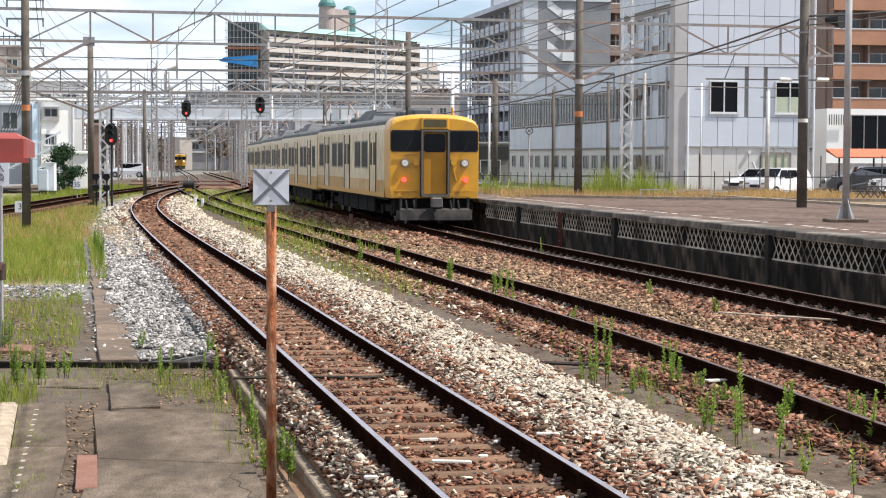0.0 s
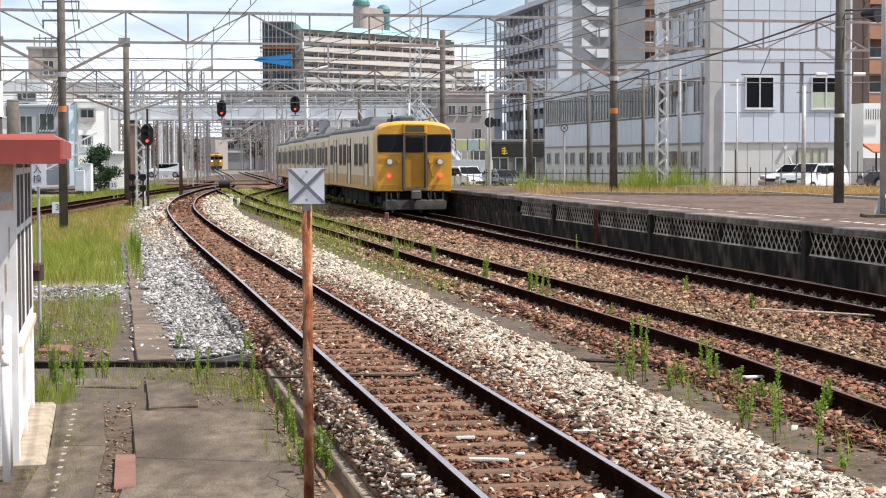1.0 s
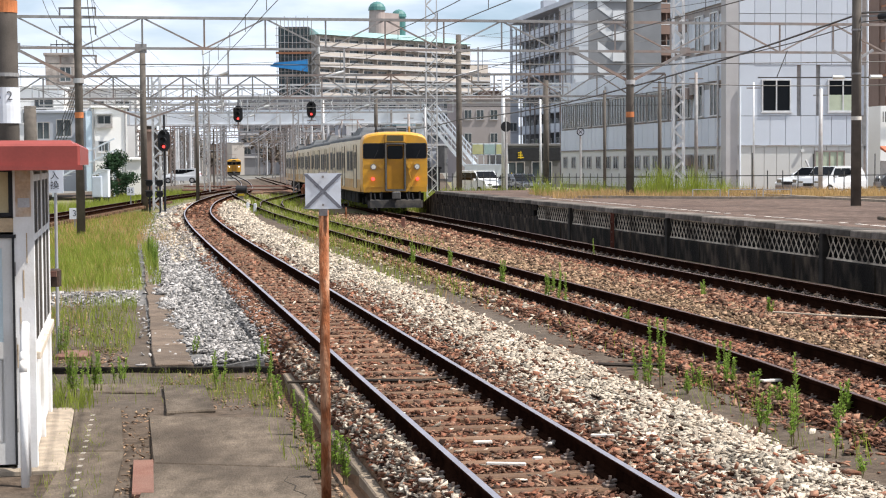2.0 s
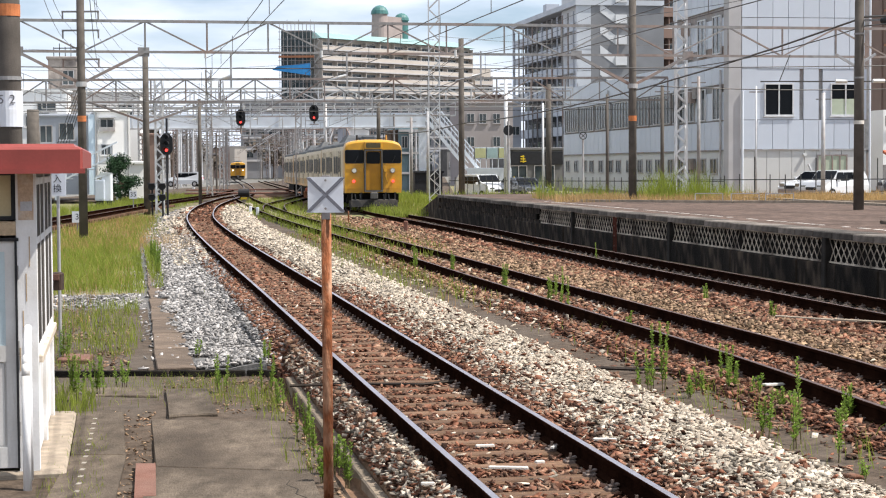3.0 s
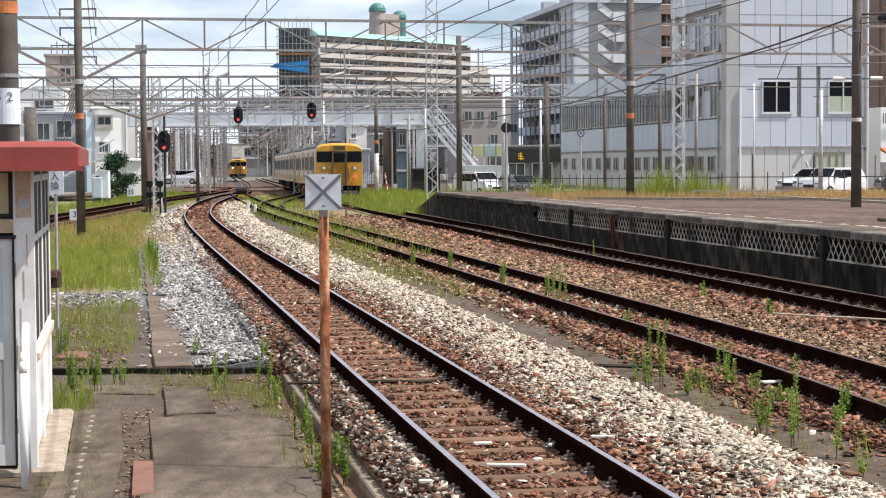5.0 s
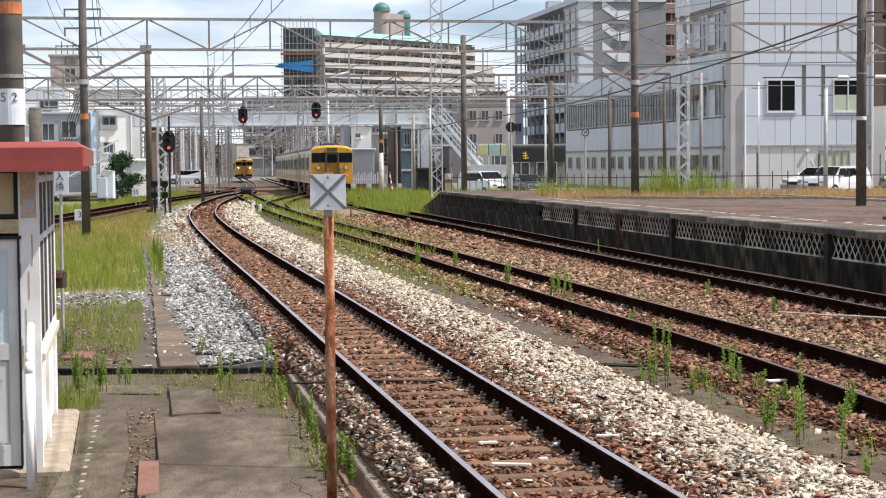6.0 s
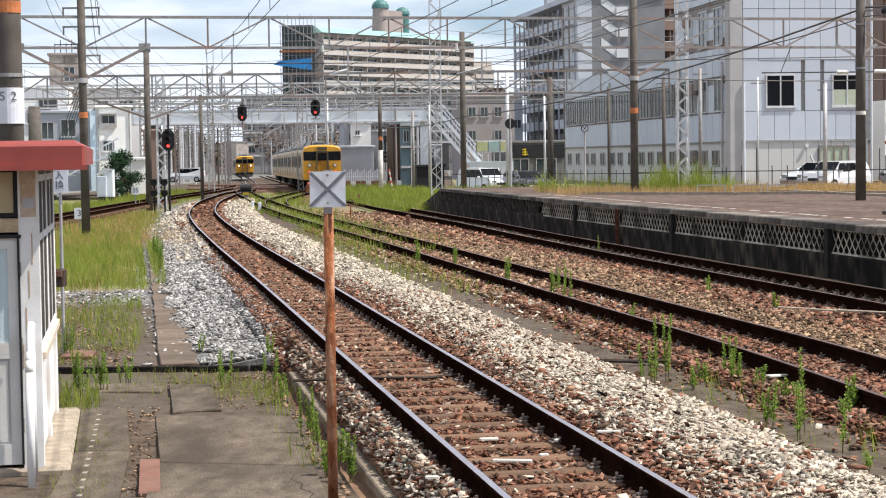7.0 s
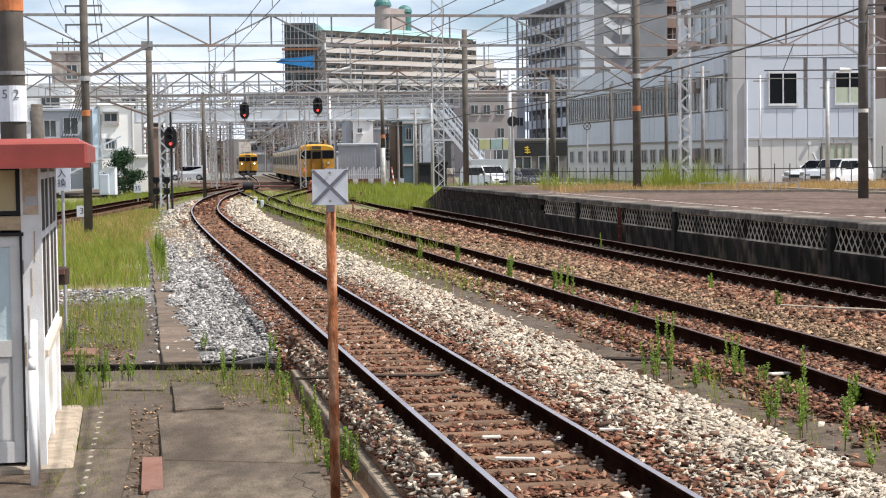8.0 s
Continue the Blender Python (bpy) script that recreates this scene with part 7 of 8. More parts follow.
    for i in range(13):
        part("board", Shape().box(0.46 * i, 0, 0.15, 0.46 * i + 0.42, 0.08, 0.62), CONC_RED if i % 3 else PAINT_WHITE, cr)
        part("leg", Shape().box(0.46 * i + 0.18, 0.02, -0.1, 0.46 * i + 0.24, 0.06, 0.15), STEEL_DARK, cr)
    # tension weights hanging by a mast
    tw = empty("tension_weights", pose(-4.75, 150, 0), "dark string of tension weights beside a steel mast", "weights")
    part("mast", Shape().rod((0.9, 0, -0.6), (0.9, 0, 6.5), 0.1, 0.08, 10), STEEL_DARK, tw)
    part("rope", Shape().rod((0, 0, 1.2), (0, 0, 5.4), 0.03, 0.03, 6), BLACK, tw)
    for z in (1.9, 2.25, 2.6, 3.6, 3.9):
        part("weight", Shape().rod((0, 0, z), (0, 0, z + 0.28), 0.15, 0.15, 10), BLACK, tw)
    part("arm", Shape().beam((0, 0, 5.4), (0.9, 0, 5.4), 0.08), STEEL_DARK, tw)
    d = plain_house("shop", (5.6, 150), (10.4, 151), -0.1, 6, 3.5, RECESS, "dark shop front with yellow sign marks", [(0.3, 1.8, 0.3, 2.2), (2.4, 4.2, 0.3, 2.2)])
    for x, z in ((1.2, 2.7), (0.4, 0.9)):
        for q in range(3):
            part("sign_bar", Shape().box(x, -0.14, z - 0.2 + 0.2 * q, x + 0.5 - 0.08 * q, -0.1, z - 0.12 + 0.2 * q), SHOP_YELLOW, d)
        part("sign_bar", Shape().box(x + 0.2, -0.14, z - 0.28, x + 0.28, -0.1, z + 0.36), SHOP_YELLOW, d)
    part("shop_fascia", Shape().box(-0.1, -0.1, 2.25, 4.9, 0, 3.3), BLACK, d)
    rng = random.Random(6)
    for i in range(26):
        x = -46 + i * 1.75 + rng.uniform(-0.5, 0.5)
        y = rng.uniform(240, 300)
        if -40 < x < -34.5:
            continue
        if -44 < x < -20:
            y = rng.uniform(640, 760)
        h = rng.uniform(3.0, 6.0) * (y / 260) * (0.55 if y > 600 else 1.0)
        k = y / 260.0
        plain_house("house", (x * k, y), (x * k + rng.uniform(1.4, 2.6) * k, y + 1), -0.5, 8, h * 0.75, rng.choice([FLAT_BEIGE, FLAT_GREY, FLAT_BROWN, FLAT_GREY, RECESS]),
                    "distant town house beyond the tracks", [(0.5, 1.6, h * 0.25, h * 0.25 + 1.3), (0.5, 1.6, h * 0.5, h * 0.5 + 1.3)], "distant houses")
    for i in range(2):
        x = 7.9 + i * 2.1
        plain_house("house", (x, 262), (x + 2.0, 262.4), -0.5, 8, rng.uniform(10, 13), rng.choice([FLAT_BEIGE, FLAT_BROWN, FLAT_GREY]), "distant town house beyond the tracks",
                    [(0.6, 1.8, 7, 8.3)], "distant houses")
    for i in range(46):
        x = -66 + i * 1.7 + rng.uniform(-0.5, 0.5)
        y = rng.uniform(455, 620)
        k = y / 500.0
        plain_house("house", (x * k, y), (x * k + rng.uniform(2.0, 4.0) * k, y + 1), -1.0, 8, rng.uniform(5.0, 10.5) * k, rng.choice([FLAT_BEIGE, FLAT_GREY, PIER, FLAT_BROWN, RECESS]),
                    "distant town house beyond the tracks", [(0.6, 1.8, 2.6, 4.0)], "distant houses")
    plain_house("house", (2.5, 230), (9.5, 231), -0.5, 8, 10.6, mat("dusty_render", (0.31, 0.28, 0.275), 0.08, 0.3, 0.85, 0, 0.05, 10, (0.25, 0.22, 0.21), 0.4, 0.2), "beige block of flats in the distance", [(1, 2, 8, 9.3), (2.6, 3.6, 8, 9.3), (4.4, 5.4, 8, 9.3), (1, 2, 5, 6.3), (4.4, 5.4, 5, 6.3)])


build_left_houses()


def build_footbridge():
    f = empty("footbridge", pose(0, 150, 0), "white steel footbridge over the tracks with stairs", "footbridge")
    part("deck_girder", Shape().box(-31, 0, 5.4, -1.2, 2.2, 6.55, 0.05), PAINT_WHITE, f)
    part("lower_flange", Shape().box(-31, -0.12, 5.3, -1.2, 0.05, 5.42), STEEL_PALE, f)
    for x in np.arange(-30.5, -1.0, 1.55):
        part("rail_post", Shape().beam((float(x), 0, 6.5), (float(x), 0, 7.5), 0.08), STEEL_PALE, f)
    for z in (6.8, 7.15, 7.5):
        part("handrail", Shape().beam((-31, 0, z), (-1.2, 0, z), 0.07), STEEL_PALE, f)
    for x in np.arange(-29, -1.5, 3.1):
        part("stiffener", Shape().beam((float(x), -0.05, 5.42), (float(x), -0.05, 6.5), 0.06), STEEL_PALE, f)
    for x in (-24.3, -1.4):
        part("pier", Shape().box(x - 0.4, 0.3, -0.3, x + 0.4, 1.8, 5.4), PAINT_WHITE if x > -5 else POLE_CONC, f)
    for k, (x0, y0) in enumerate(((-1.2, 0.0), (-0.2, 2.0))):
        for dz, w in ((0.0, 0.28), (0.62, 0.09), (1.05, 0.11)):
            part("stringer", Shape().beam((x0, y0, 6.1 + dz), (x0 + 3.6, y0, 1.7 + dz), 0.12, w), PAINT_WHITE, f)
        for i in range(12):
            u = i / 12
            part("baluster", Shape().beam((x0 + 3.6 * u, y0, 6.1 - 4.4 * u), (x0 + 3.6 * u, y0, 7.15 - 4.4 * u), 0.05), PAINT_WHITE, f)
            part("tread", Shape().box(x0 + 3.6 * u, y0, 6.05 - 4.4 * u, x0 + 3.6 * u + 0.3, y0 + 1.8, 6.1 - 4.4 * u), STEEL, f)
    land = part("landing", Shape().box(2.3, -0.5, 0.3, 6.0, 2.0, 1.9, 0.03), PAINT_WHITE, f)
    for i, c in enumerate((mat("pane_olive", (0.50, 0.50, 0.26), 0.08, 2, 0.4), mat("pane_teal", (0.34, 0.46, 0.45), 0.08, 2, 0.4), mat("pane_olive", (0.5, 0.5, 0.26)))):
        part("screen_pane", Shape().box(2.95 + i * 1.0, -0.6, 2.75, 3.85 + i * 1.0, -0.56, 3.55), c, land)
        part("screen_frame", Shape().box(2.88 + i * 1.0, -0.58, 2.65, 3.92 + i * 1.0, -0.52, 3.65), PAINT_WHITE, land)
    for i in range(7):
        part("screen_post", Shape().beam((2.9 + i * 0.5, -0.55, 1.8), (2.9 + i * 0.5, -0.55, 3.6), 0.06), PAINT_WHITE, land)


build_footbridge()


# ---- cars, fences ----
def build_car_at(m, paint, van, label):
    """A parked car seen from the side; x is its length."""
    c = empty("car", m, label, "car", "parked cars")
    if van:
        prof = [(-2.1, 0.3), (2.1, 0.3), (2.15, 0.7), (2.0, 0.98), (1.1, 1.12), (0.55, 1.62), (-1.7, 1.66), (-2.05, 1.3), (-2.15, 0.8)]
    else:
        prof = [(-2.1, 0.28), (2.1, 0.28), (2.15, 0.62), (1.9, 0.86), (0.95, 0.98), (0.3, 1.42), (-1.1, 1.45), (-1.8, 1.05), (-2.12, 0.95)]
    s = Shape()
    inset = lambda x, z: (x, 0.1 if z > 1.0 else 0.0)
    s.hull([(x, -0.84 + inset(x, z)[1], z) for x, z in prof], [(x, 0.84 - inset(x, z)[1], z) for x, z in prof])
    part("body", s, paint, c)
    top = prof[5][1]
    xs = ((-1.6, -0.75), (-0.68, 0.12), (0.2, 0.75)) if van else ((-1.15, -0.45), (-0.38, 0.45))
    for x0, x1 in xs:
        for sy in (-1, 1):
            part("side_window", Shape().hull([(x0, sy * 0.76, 1.05), (x1 + 0.15, sy * 0.76, 1.05), (x1, sy * 0.755, top - 0.1), (x0, sy * 0.755, top - 0.1)],
                                             [(x0, sy * 0.775, 1.05), (x1 + 0.15, sy * 0.775, 1.05), (x1, sy * 0.765, top - 0.1), (x0, sy * 0.765, top - 0.1)]), GLASS, c)
    for (xa, za), (xb, zb), nm in ((prof[4], prof[5], "windscreen"), (prof[7], prof[6], "rear_window")):
        o = 0.03 if xa > 0 else -0.03
        lo, hi = Vector((xa, 0, za)).lerp(Vector((xb, 0, zb)), 0.1), Vector((xa, 0, za)).lerp(Vector((xb, 0, zb)), 0.9)
        part(nm, Shape().hull([(lo.x, -0.7, lo.z), (lo.x, 0.7, lo.z), (hi.x, 0.64, hi.z), (hi.x, -0.64, hi.z)],
                              [(lo.x + o, -0.7, lo.z + 0.03), (lo.x + o, 0.7, lo.z + 0.03), (hi.x + o, 0.64, hi.z + 0.03), (hi.x + o, -0.64, hi.z + 0.03)]), GLASS, c)
    part("grille", Shape().box(2.08, -0.36, 0.56, 2.17, 0.36, 0.72, 0.02), BLACK, c)
    for sy in (-1, 1):
        part("door_mirror", Shape().box(0.72, min(sy * 0.8, sy * 0.98), 1.0, 0.86, max(sy * 0.8, sy * 0.98), 1.14, 0.02), paint, c)
    for x in (-1.35, 1.35):
        for sy in (-1, 1):
            w = part("wheel", Shape().disc((x, sy * 0.78, 0.32), (0, 1, 0), 0.32, 0.2, 20), TYRE, c)
            part("rim", Shape().disc((x, sy * 0.89, 0.32), (0, 1, 0), 0.19, 0.02, 14), STEEL, w)
    for sy in (-0.55, 0.55):
        part("headlight", Shape().box(2.02, sy - 0.16, 0.66, 2.14, sy + 0.16, 0.82), LAMP_CLEAR, c)
        part("tail_light", Shape().box(-2.14, sy - 0.12, 0.8, -2.05, sy + 0.12, 1.1), mat("tail_red", (0.4, 0.03, 0.02)), c)
    part("bumper", Shape().box(1.95, -0.8, 0.3, 2.2, 0.8, 0.55, 0.05), STEEL_DARK, c)


build_car_at(pose(19.4, 87.5, 0.35, 0, 0, 222) @ Matrix.Scale(0.88, 4), CAR_WHITE, True, "white parked van with dark side windows")
build_car_at(pose(19.5, 91.5, 0.3, 0, 0, 215), CAR_WHITE, False, "white parked saloon behind a fence")
build_car_at(pose(24.1, 88.6, 0.45, 0, 0, 178), CAR_DARK, False, "dark parked saloon near the fence")
build_car_at(pose(25.2, 83.5, 0.45, 0, 0, 182), CAR_WHITE, False, "white parked saloon by the stall")
build_car_at(pose(2.7, 114, -0.1, 0, 0, -60), CAR_WHITE, True, "white parked van beyond the platform end")
build_car_at(pose(5.2, 112, -0.1, 0, 0, -66), CAR_DARK, False, "dark parked saloon beyond the platform end")
build_car_at(pose(-28.8, 200, -0.1, 0, 0, 178), CAR_WHITE, True, "white van waiting beyond the level crossing")


def build_fences():
    f = empty("fence", Matrix(), "thin dark metal fence behind the platform", "fence")
    rng = random.Random(12)
    for i in range(29):
        x = 8.4 + i * 0.64
        h = 1.15 + (0.75 if i % 4 == 0 else 0) + rng.uniform(0, 0.12)
        part("picket", Shape().rod((x, 77.0 - (x - 8) * 0.12, 0.3), (x, 77.0 - (x - 8) * 0.12, 0.45 + h), 0.024, 0.024, 6), FENCE, f)
    for z in (0.85, 1.45):
        part("rail", Shape().beam((8.4, 76.95, z), (26.5, 74.8, z), 0.04), FENCE, f)
    g = empty("fence", Matrix(), "low dark fence among the weeds by the wing", "fence")
    for i in range(40):
        x = 0.5 + i * 0.33
        part("picket", Shape().rod((x, 98.0 - x, 0.0), (x, 98.0 - x, 1.5), 0.022, 0.022, 5), FENCE, g)
    part("rail", Shape().beam((0.5, 97.5, 1.3), (13.5, 84.5, 1.3), 0.04), FENCE, g)
    b = empty("low_barrier", pose(17.0, 60.0, PL_Z), "low dark lattice barrier at the platform's back", "fence")
    for i in range(14):
        part("slat", Shape().beam((-1.0 + i * 0.25, 0, 0.05), (-0.75 + i * 0.25, 0, 0.4), 0.03), FENCE, b)
        part("slat", Shape().beam((-0.75 + i * 0.25, 0.02, 0.05), (-1.0 + i * 0.25, 0.02, 0.4), 0.03), FENCE, b)
    part("rail", Shape().beam((-1.0, 0, 0.42), (2.7, 0, 0.42), 0.05), FENCE, b)
    k = tagged(part("rear_edging", Shape().beam((4.9, 61.5, PL_Z + 0.03), (9.6, 58.2, PL_Z + 0.03), 0.16, 0.1).beam((9.6, 58.2, PL_Z + 0.03), (17.0, 56.6, PL_Z + 0.03), 0.16, 0.1), CONC_PALE),
               "pale concrete edging behind the platform paving", "edging", kind="structure")
    rr = [(8.5, 59.2), (9.6, 58.6), (10.7, 58.4)]
    for x, y in rr:
        q = empty("hoop_rail", pose(x, y, PL_Z), "low grey hoop rail on the platform", "rail", "hoop rails")
        part("hoop", Shape().beam((0, 0, 0), (0, 0, 0.3), 0.03).beam((0, 0, 0.3), (0.9, -0.1, 0.3), 0.03).beam((0.9, -0.1, 0.3), (0.9, -0.1, 0), 0.03), STEEL, q)


build_fences()


# ---- plants ----
def blades(name, label, patches, material, seed, lean=0.25):
    """Grass as one object of thin bent blades; patches of (x0, x1, y0, y1, skew, z, blades per square metre, height, width)."""
    rng = np.random.default_rng(seed)
    V = []
    for x0, x1, y0, y1, skew, z, dens, h, w in patches:
        k = int((x1 - x0) * (y1 - y0) * dens)
        x, y = rng.uniform(x0, x1, k), rng.uniform(y0, y1, k)
        cl = np.sin(x * 2.3 + 1.7 * np.sin(y * 0.9)) + np.sin(y * 1.7 + x) + rng.normal(0, 0.7, k)
        keep = cl > -0.35
        x, y, cl = x[keep], y[keep], cl[keep]
        k = len(x)
        xx = x + skew * (y - y0)
        hh = h * rng.uniform(0.45, 1.1, k) * (0.8 + 0.12 * cl)
        a = rng.uniform(0, 2 * np.pi, k)
        ww = w * rng.uniform(0.6, 1.3, k)
        dx, dy = np.cos(a) * ww / 2, np.sin(a) * ww / 2
        bx, by = rng.normal(0, lean, k) * hh, rng.normal(0, lean, k) * hh
        p = lambda sx, u, f: np.stack([xx + sx * dx * f + bx * u * u, y + sx * dy * f + by * u * u, z + hh * u * (1 - 0.12 * u)], 1)
        V.append(np.stack([p(-1, 0, 1), p(1, 0, 1), p(1, 0.55, 0.8), p(-1, 0.55, 0.8), p(0, 1, 0)], 1).reshape(-1, 3))
    v = np.concatenate(V)
    k = len(v) // 5
    base = 5 * np.arange(k)
    loops = np.stack([base, base + 1, base + 2, base + 3, base + 3, base + 2, base + 4], 1).reshape(-1)
    starts = np.stack([7 * np.arange(k), 7 * np.arange(k) + 4], 1).reshape(-1)
    me = bpy.data.meshes.new(name)
    me.vertices.add(len(v))
    me.vertices.foreach_set("co", v.reshape(-1))
    me.loops.add(len(loops))
    me.loops.foreach_set("vertex_index", loops)
    me.polygons.add(2 * k)
    me.polygons.foreach_set("loop_start", starts)
    me.update(calc_edges=True)
    me.materials.append(material)
    return tagged(new(name, me), label, "grass", kind="stuff")


def build_grass():
    S = -0.1765
    blades("grass_green", "bright green grass growing along the tracks",
           [(-9.8, -6.05, 36.5, 63, S, -0.5, 170, 0.5, 0.014), (-12.9, -9.3, 62, 92, S, -0.5, 60, 0.4, 0.018), (-12.5, -9.8, 40, 62, S, -0.5, 70, 0.5, 0.016), (-6.6, -4.3, 25.5, 33.5, S, -0.5, 130, 0.34, 0.010), (-5.6, -3.95, 22.8, 25.5, S, -0.48, 110, 0.26, 0.008),
            (-6.10, -5.84, 37.5, 54, S, -0.42, 200, 0.6, 0.012), (-4.4, -2.0, 19.6, 22.5, S, -0.54, 150, 0.17, 0.006), (-2.4, -1.3, 18.6, 22.4, S, -0.54, 90, 0.2, 0.006), (-4.15, -3.7, 18.9, 20.6, S, -0.54, 300, 0.42, 0.010), (-3.25, -2.7, 14, 20, S, -0.54, 170, 0.14, 0.006), 
            (-20, -12.5, 64, 80, S, -0.5, 18, 0.5, 0.025), (-26, -17.5, 82, 104, 0, -0.4, 26, 0.7, 0.03), (-1.9, 0.3, 44, 62, S, -0.22, 26, 0.4, 0.018),
            (-1.1, 0.6, 32, 50, S, -0.22, 22, 0.36, 0.015), (-3.9, -1.6, 56, 80, S, -0.22, 34, 0.38, 0.018), (-7.9, -4.2, 78, 104, S, -0.22, 26, 0.36, 0.022),
            (-10.8, -6.6, 98, 128, S * 0.7, -0.25, 16, 0.36, 0.028), (-26, -19, 138, 175, -0.1, -0.75, 16, 0.7, 0.04), (-9, -1, 128, 158, -0.1, -0.35, 22, 0.7, 0.035), (-22, -16.5, 104, 136, -0.05, -0.5, 22, 0.6, 0.03), (-2.2, 4.5, 80, 96, S, -0.2, 55, 0.6, 0.025), (-5.5, 2.0, 96, 125, S * 0.6, -0.12, 36, 0.65, 0.03),
            (4.2, 12.5, 68, 78, 0, 0.5, 30, 1.1, 0.022), (7.2, 10.6, 64, 69, 0, 0.75, 45, 1.0, 0.022), (7.7, 8.7, 65, 67, 0, 0.75, 130, 1.6, 0.022), (9.3, 10.1, 65, 67, 0, 0.75, 140, 1.8, 0.022), (5.6, 6.1, 66, 67, 0, 0.75, 120, 1.2, 0.02), (3.6, 5.2, 66, 70, 0, 0.7, 30, 1.2, 0.022), (1.0, 6.0, 80, 92, -0.1, 0.3, 30, 0.8, 0.03),
            (-1.0, -0.72, 13.5, 22.0, S, -0.54, 160, 0.26, 0.007), (2.75, 4.1, 13.2, 19.5, S, -0.24, 34, 0.34, 0.007), (-4.6, -3.2, 34, 52, S, -0.4, 12, 0.25, 0.01), (2.3, 3.4, 19.5, 30, S, -0.23, 9, 0.24, 0.008), (-0.2, 1.2, 30, 60, S, -0.22, 22, 0.3, 0.014), (-2.6, 0.2, 50, 76, S, -0.22, 20, 0.34, 0.018)], GRASS, 11)
    blades("grass_dry", "dry straw-coloured grass behind the platform and by the siding",
           [(4.0, 17.5, 60.5, 70, -0.05, 0.78, 110, 0.42, 0.018), (0.5, 5.0, 78, 90, S, -0.2, 25, 0.4, 0.02), (-20, -13.0, 66, 82, S, -0.5, 40, 0.4, 0.025), (-12.9, -9.2, 60, 92, S, -0.5, 60, 0.35, 0.018), (-12.5, -7.0, 52, 63, S, -0.5, 70, 0.5, 0.014), (-9.8, -6.4, 37, 52, S, -0.5, 30, 0.45, 0.011),
            (0.4, 1.6, 28, 60, S, -0.22, 14, 0.22, 0.01), (3.4, 4.6, 22, 50, S, -0.2, 14, 0.16, 0.009), (-7.5, -5.4, 27, 37, S, -0.5, 28, 0.3, 0.01), (6, 13, 70, 78, 0, 0.45, 20, 0.6, 0.02)], GRASS_DRY, 12)


build_grass()


def build_weed(x, y, z, h, n, seed):
    """One tall weed: stalk and whorls of narrow leaves."""
    rng = random.Random(seed)
    w = empty("tall_weed", pose(x, y, z), "tall green weed with narrow leaves in gravel", "weed", "tall weeds")
    for k in range(n):
        st, lf = Shape(), Shape()
        ox, oy, hh = rng.uniform(-0.07, 0.07) * (n > 1), rng.uniform(-0.05, 0.05), h * rng.uniform(0.7, 1.0)
        tx, ty = ox + rng.uniform(-0.05, 0.05), oy + rng.uniform(-0.05, 0.05)
        st.rod((ox, oy, -0.05), (tx, ty, hh), 0.006, 0.0025, 5)
        m = int(hh / 0.0065)
        for i in range(m):
            u = 0.16 + 0.84 * i / m
            c = Vector((ox + (tx - ox) * u, oy + (ty - oy) * u, hh * u))
            a, ln = rng.uniform(0, 6.28), rng.uniform(0.04, 0.085) * (1.15 - 0.6 * u)
            d = Vector((math.cos(a), math.sin(a), rng.uniform(0.7, 1.9))).normalized()
            sd = d.cross(Vector((0, 0, 1))).normalized() * 0.011
            mid, tip = c + d * ln * 0.55, c + d * ln - Vector((0, 0, 0.012))
            lf.face([c, mid + sd, tip, mid - sd])
        stalk = part("stalk", st, STALK, w)
        part("leaves", lf, WEED, stalk)


def build_weeds():
    rng = random.Random(3)
    for k, (x, y, h, n) in enumerate(((2.11, 18.4, 0.48, 3), (2.29, 18.6, 0.66, 3), (2.5, 18.0, 0.22, 4), (2.74, 18.4, 0.26, 3), (3.03, 18.4, 0.3, 4), (3.22, 18.0, 0.2, 3), (2.94, 14.8, 0.5, 2),
                                      (3.07, 15.1, 0.72, 1), (3.18, 14.1, 0.55, 1), (4.01, 14.5, 0.55, 1), (4.24, 15.7, 0.3, 3), (3.16, 13.2, 0.14, 2), (3.36, 12.5, 0.32, 1), (1.76, 28.6, 0.5, 3),
                                      (1.99, 28.6, 0.55, 3), (3.01, 18.9, 0.4, 3), (3.3, 17.0, 0.22, 4), (3.94, 15.7, 0.2, 5), (2.85, 15.4, 0.34, 4), (3.6, 15.8, 0.16, 4), (-2.62, 21.0, 0.42, 3), (-2.09, 21.0, 0.4, 3),
                                      (-4.2, 20.4, 0.5, 6), (-4.05, 20.9, 0.42, 5), (-1.36, 17.2, 0.42, 4), (-1.2, 16.4, 0.36, 3), (-0.93, 15.4, 0.4, 4), (-0.8, 14.7, 0.36, 3), (-1.75, 19.6, 0.34, 3), (-1.0, 14.9, 0.3, 3),
                                      (-2.3, 22.9, 0.3, 3), (-5.1, 24.1, 0.45, 4), (-3.3, 24.2, 0.26, 2), (-3.9, 21.6, 0.3, 4), (2.6, 24.5, 0.3, 3), (2.0, 31.0, 0.4, 3), (1.2, 33.0, 0.45, 4), (0.2, 37.0, 0.5, 4),
                                      (-0.6, 40, 0.5, 4), (2.3, 33.4, 0.5, 1), (3.7, 42.0, 0.7, 1), (5.2, 27.6, 0.25, 4), (4.6, 31, 0.3, 3),
                                      (-6.75, 42.4, 0.6, 6), (-7.0, 43.8, 0.65, 6), (-7.3, 45.4, 0.65, 6), (-7.65, 47.2, 0.65, 6), (4.3, 14.9, 0.62, 2), (3.75, 16.2, 0.3, 4))):
        build_weed(x, y, ground_z(x - base_x(y), y), h * 1.15, n, k)


build_weeds()


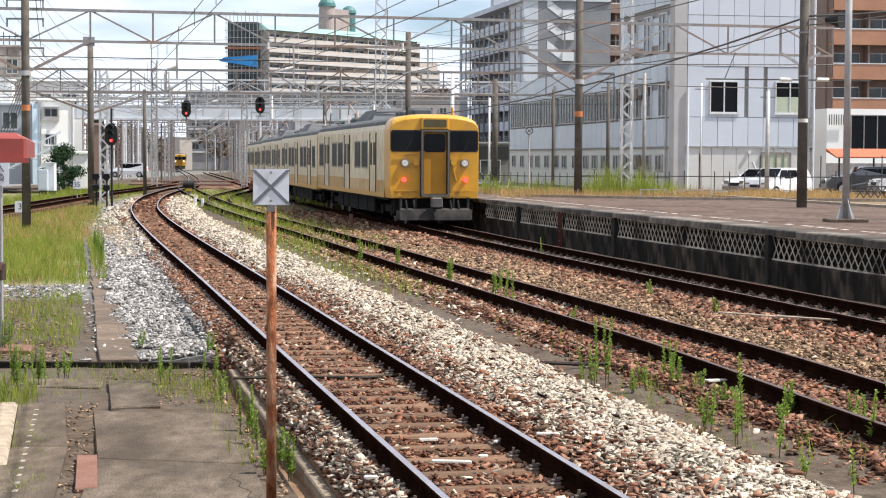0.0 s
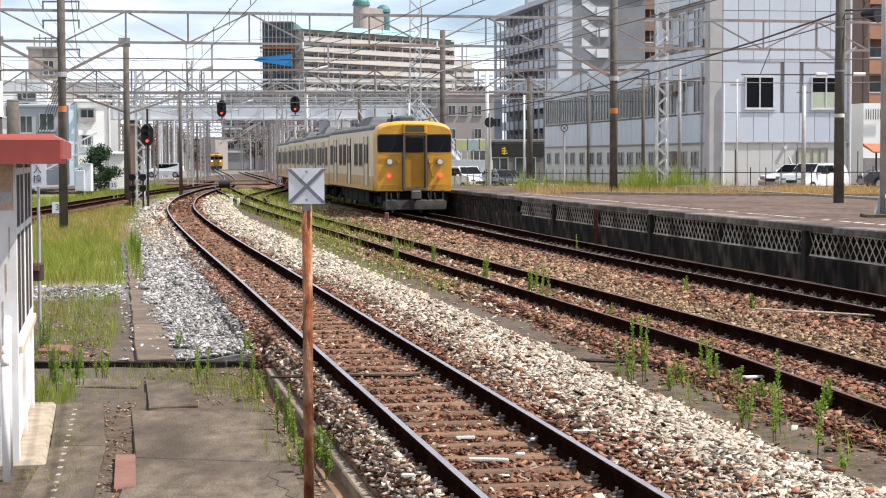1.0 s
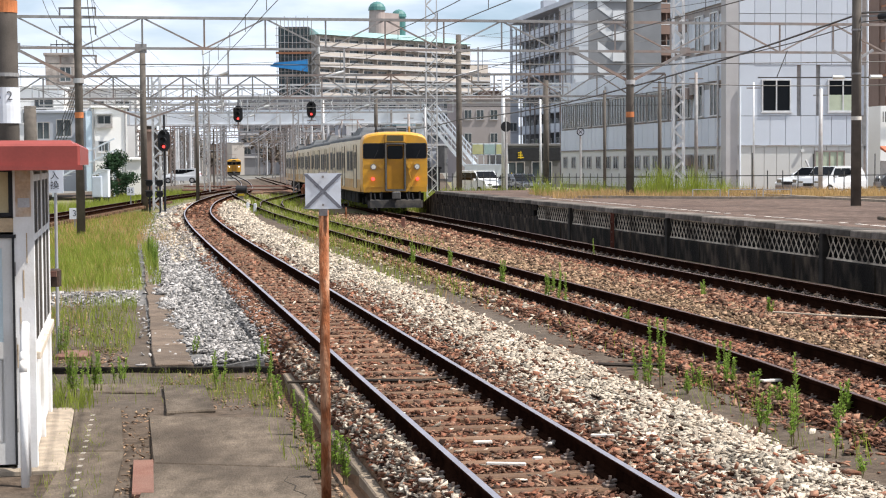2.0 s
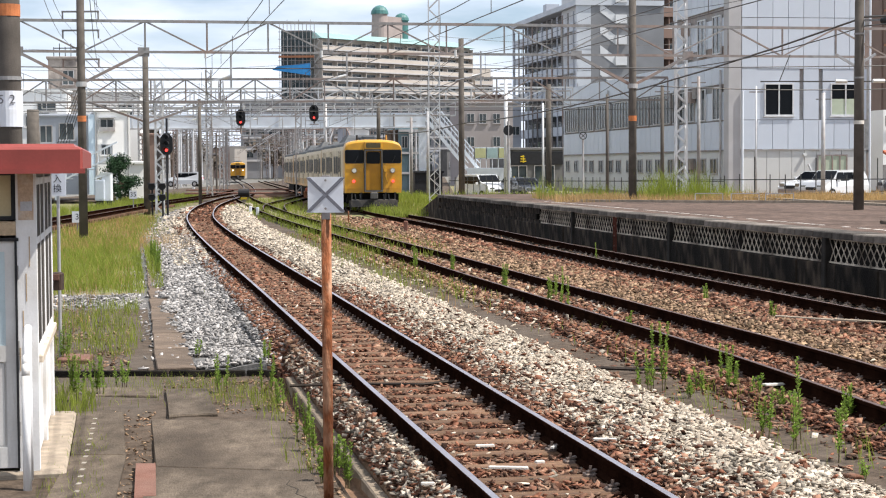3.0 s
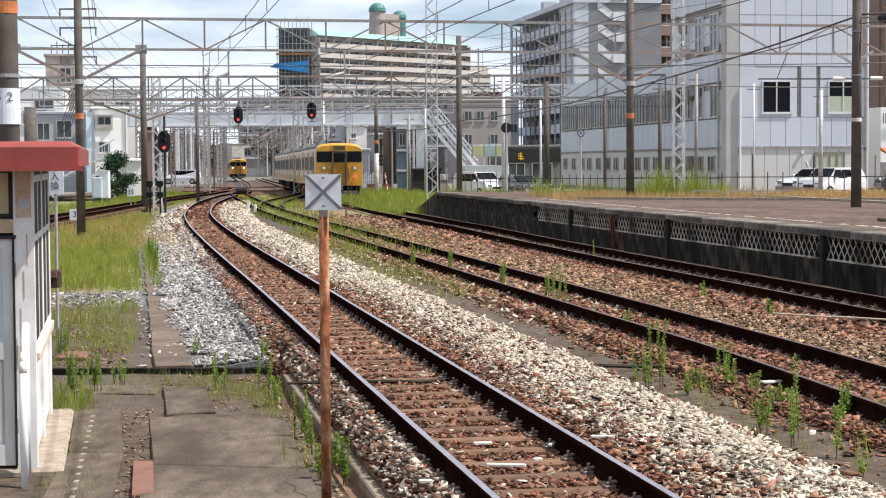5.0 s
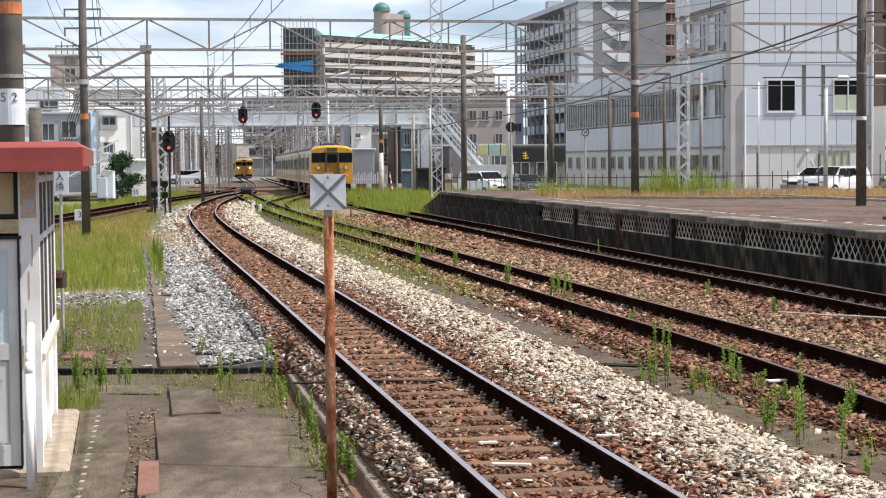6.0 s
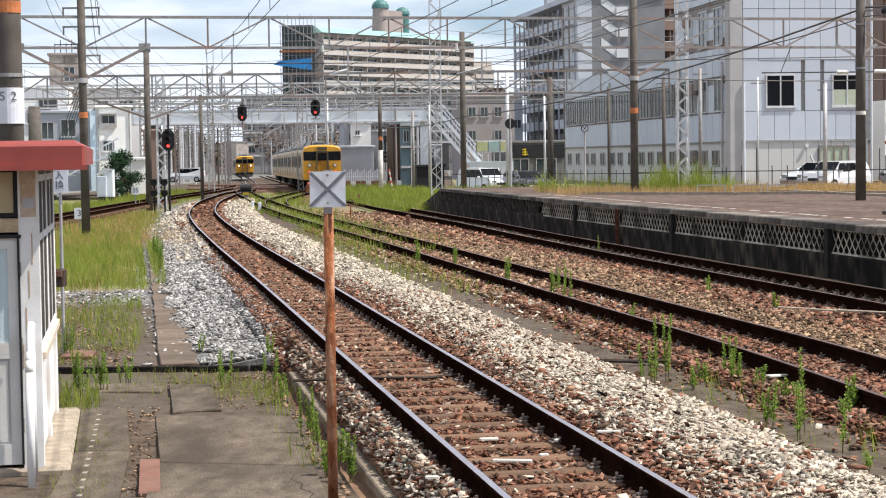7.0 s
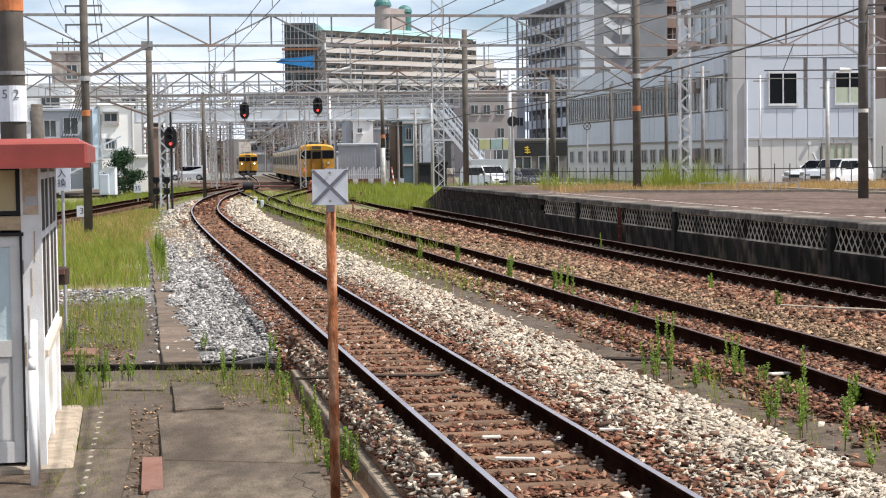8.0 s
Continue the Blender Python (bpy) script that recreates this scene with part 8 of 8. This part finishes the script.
def build_tree(x, y, h, seed):
    """A bushy conical garden tree with an uneven, gappy outline."""
    t = empty("tree", pose(x, y, -0.5), "dense dark green garden tree beside a white wall", "tree")
    rng = random.Random(seed)
    tr = Shape().rod((0, 0, 0), (0.08, 0, h * 0.9), 0.13, 0.02, 8)
    lf = Shape()
    for k in range(34):
        u = rng.uniform(0.12, 0.97)
        a = rng.uniform(0, 6.28)
        r = h * 0.62 * (1.06 - u) ** 0.8 * rng.uniform(0.4, 1.15)
        e = Vector((r * math.cos(a), r * math.sin(a), h * u + 0.12 * r))
        tr.rod((0.05 * u, 0, h * u * 0.85), e, 0.035, 0.008, 5)
        for i in range(190):
            c = Vector((0.05 * u, 0, h * u * 0.85)).lerp(e, rng.uniform(0.35, 1.1)) + Vector((rng.gauss(0, 0.1), rng.gauss(0, 0.1), rng.gauss(0, 0.09))) * h * 0.4
            c.z = max(c.z, 0.25)
            d = Vector((rng.uniform(-1, 1), rng.uniform(-1, 1), rng.uniform(-0.3, 1))).normalized()
            sd = d.orthogonal().normalized() * 0.04
            lf.face([c, c + d * 0.08 + sd, c + d * 0.17, c + d * 0.08 - sd])
    part("trunk", tr, BARK, t)
    part("crown", lf, LEAF_DARK, t)


build_tree(-23.7, 131.5, 3.7, 5)
build_tree(-26.0, 420, 4.5, 6)


def build_distance():
    """Masts and scrubby trees that crowd the far end of the yard."""
    rng = random.Random(31)
    for i in range(60):
        y = rng.uniform(175, 400)
        off = rng.choice([rng.uniform(-14, -3.2), rng.uniform(3.4, 11)])
        x = float(T1.at(y)) + off
        if abs(x - float(T3.at(min(y, 330)))) < 2.4:
            x += 4.8
        h = rng.uniform(5.5, 10.5)
        p = empty("far_mast", pose(x, y, -0.2), "slim distant mast crowding the rail yard", "mast", "far masts")
        r = rng.uniform(0.07, 0.16)
        part("shaft", Shape().rod((0, 0, -0.3), (0, 0, h), r, r * 0.8, 8), rng.choice([STEEL, STEEL_PALE, POLE_CONC, STEEL_DARK]), p)
        for k in range(rng.randint(1, 3)):
            z = h - 0.4 - 0.9 * k
            part("arm", Shape().beam((-rng.uniform(0.3, 1.6), 0, z), (rng.uniform(0.3, 1.6), 0, z), 0.09), STEEL, p)
    for i in range(44):
        y = rng.uniform(400, 600)
        x = float(T1.at(y)) + rng.choice([rng.uniform(-30, -5), rng.uniform(5, 36)])
        h = rng.uniform(6, 13)
        t = empty("far_tree", pose(x, y, -0.5), "hazy brownish tree far beyond the yard", "tree", "far trees")
        tr, lf = Shape().rod((0, 0, 0), (0.2, 0, h * 0.6), 0.3, 0.15, 6), Shape()
        for b in range(7):
            e = Vector((rng.gauss(0, h * 0.2), rng.gauss(0, h * 0.2), h * rng.uniform(0.35, 0.95)))
            tr.rod((0.1, 0, h * 0.3), e, 0.12, 0.04, 5)
            for q in range(26):
                c = e + Vector((rng.gauss(0, 1), rng.gauss(0, 1), rng.gauss(0, 0.8))) * h * 0.1
                d = Vector((rng.uniform(-1, 1), rng.uniform(-1, 1), rng.uniform(-0.4, 1))).normalized()
                sd = d.orthogonal().normalized() * 0.3
                lf.face([c, c + d * 0.5 + sd, c + d * 1.1, c + d * 0.5 - sd])
        part("trunk", tr, BARK, t)
        part("crown", lf, mat("far_leaf", (0.15, 0.125, 0.10), 0.3, 0.5, 0.9, 0, 0, 30, island=0.5), t)


build_distance()


motions()
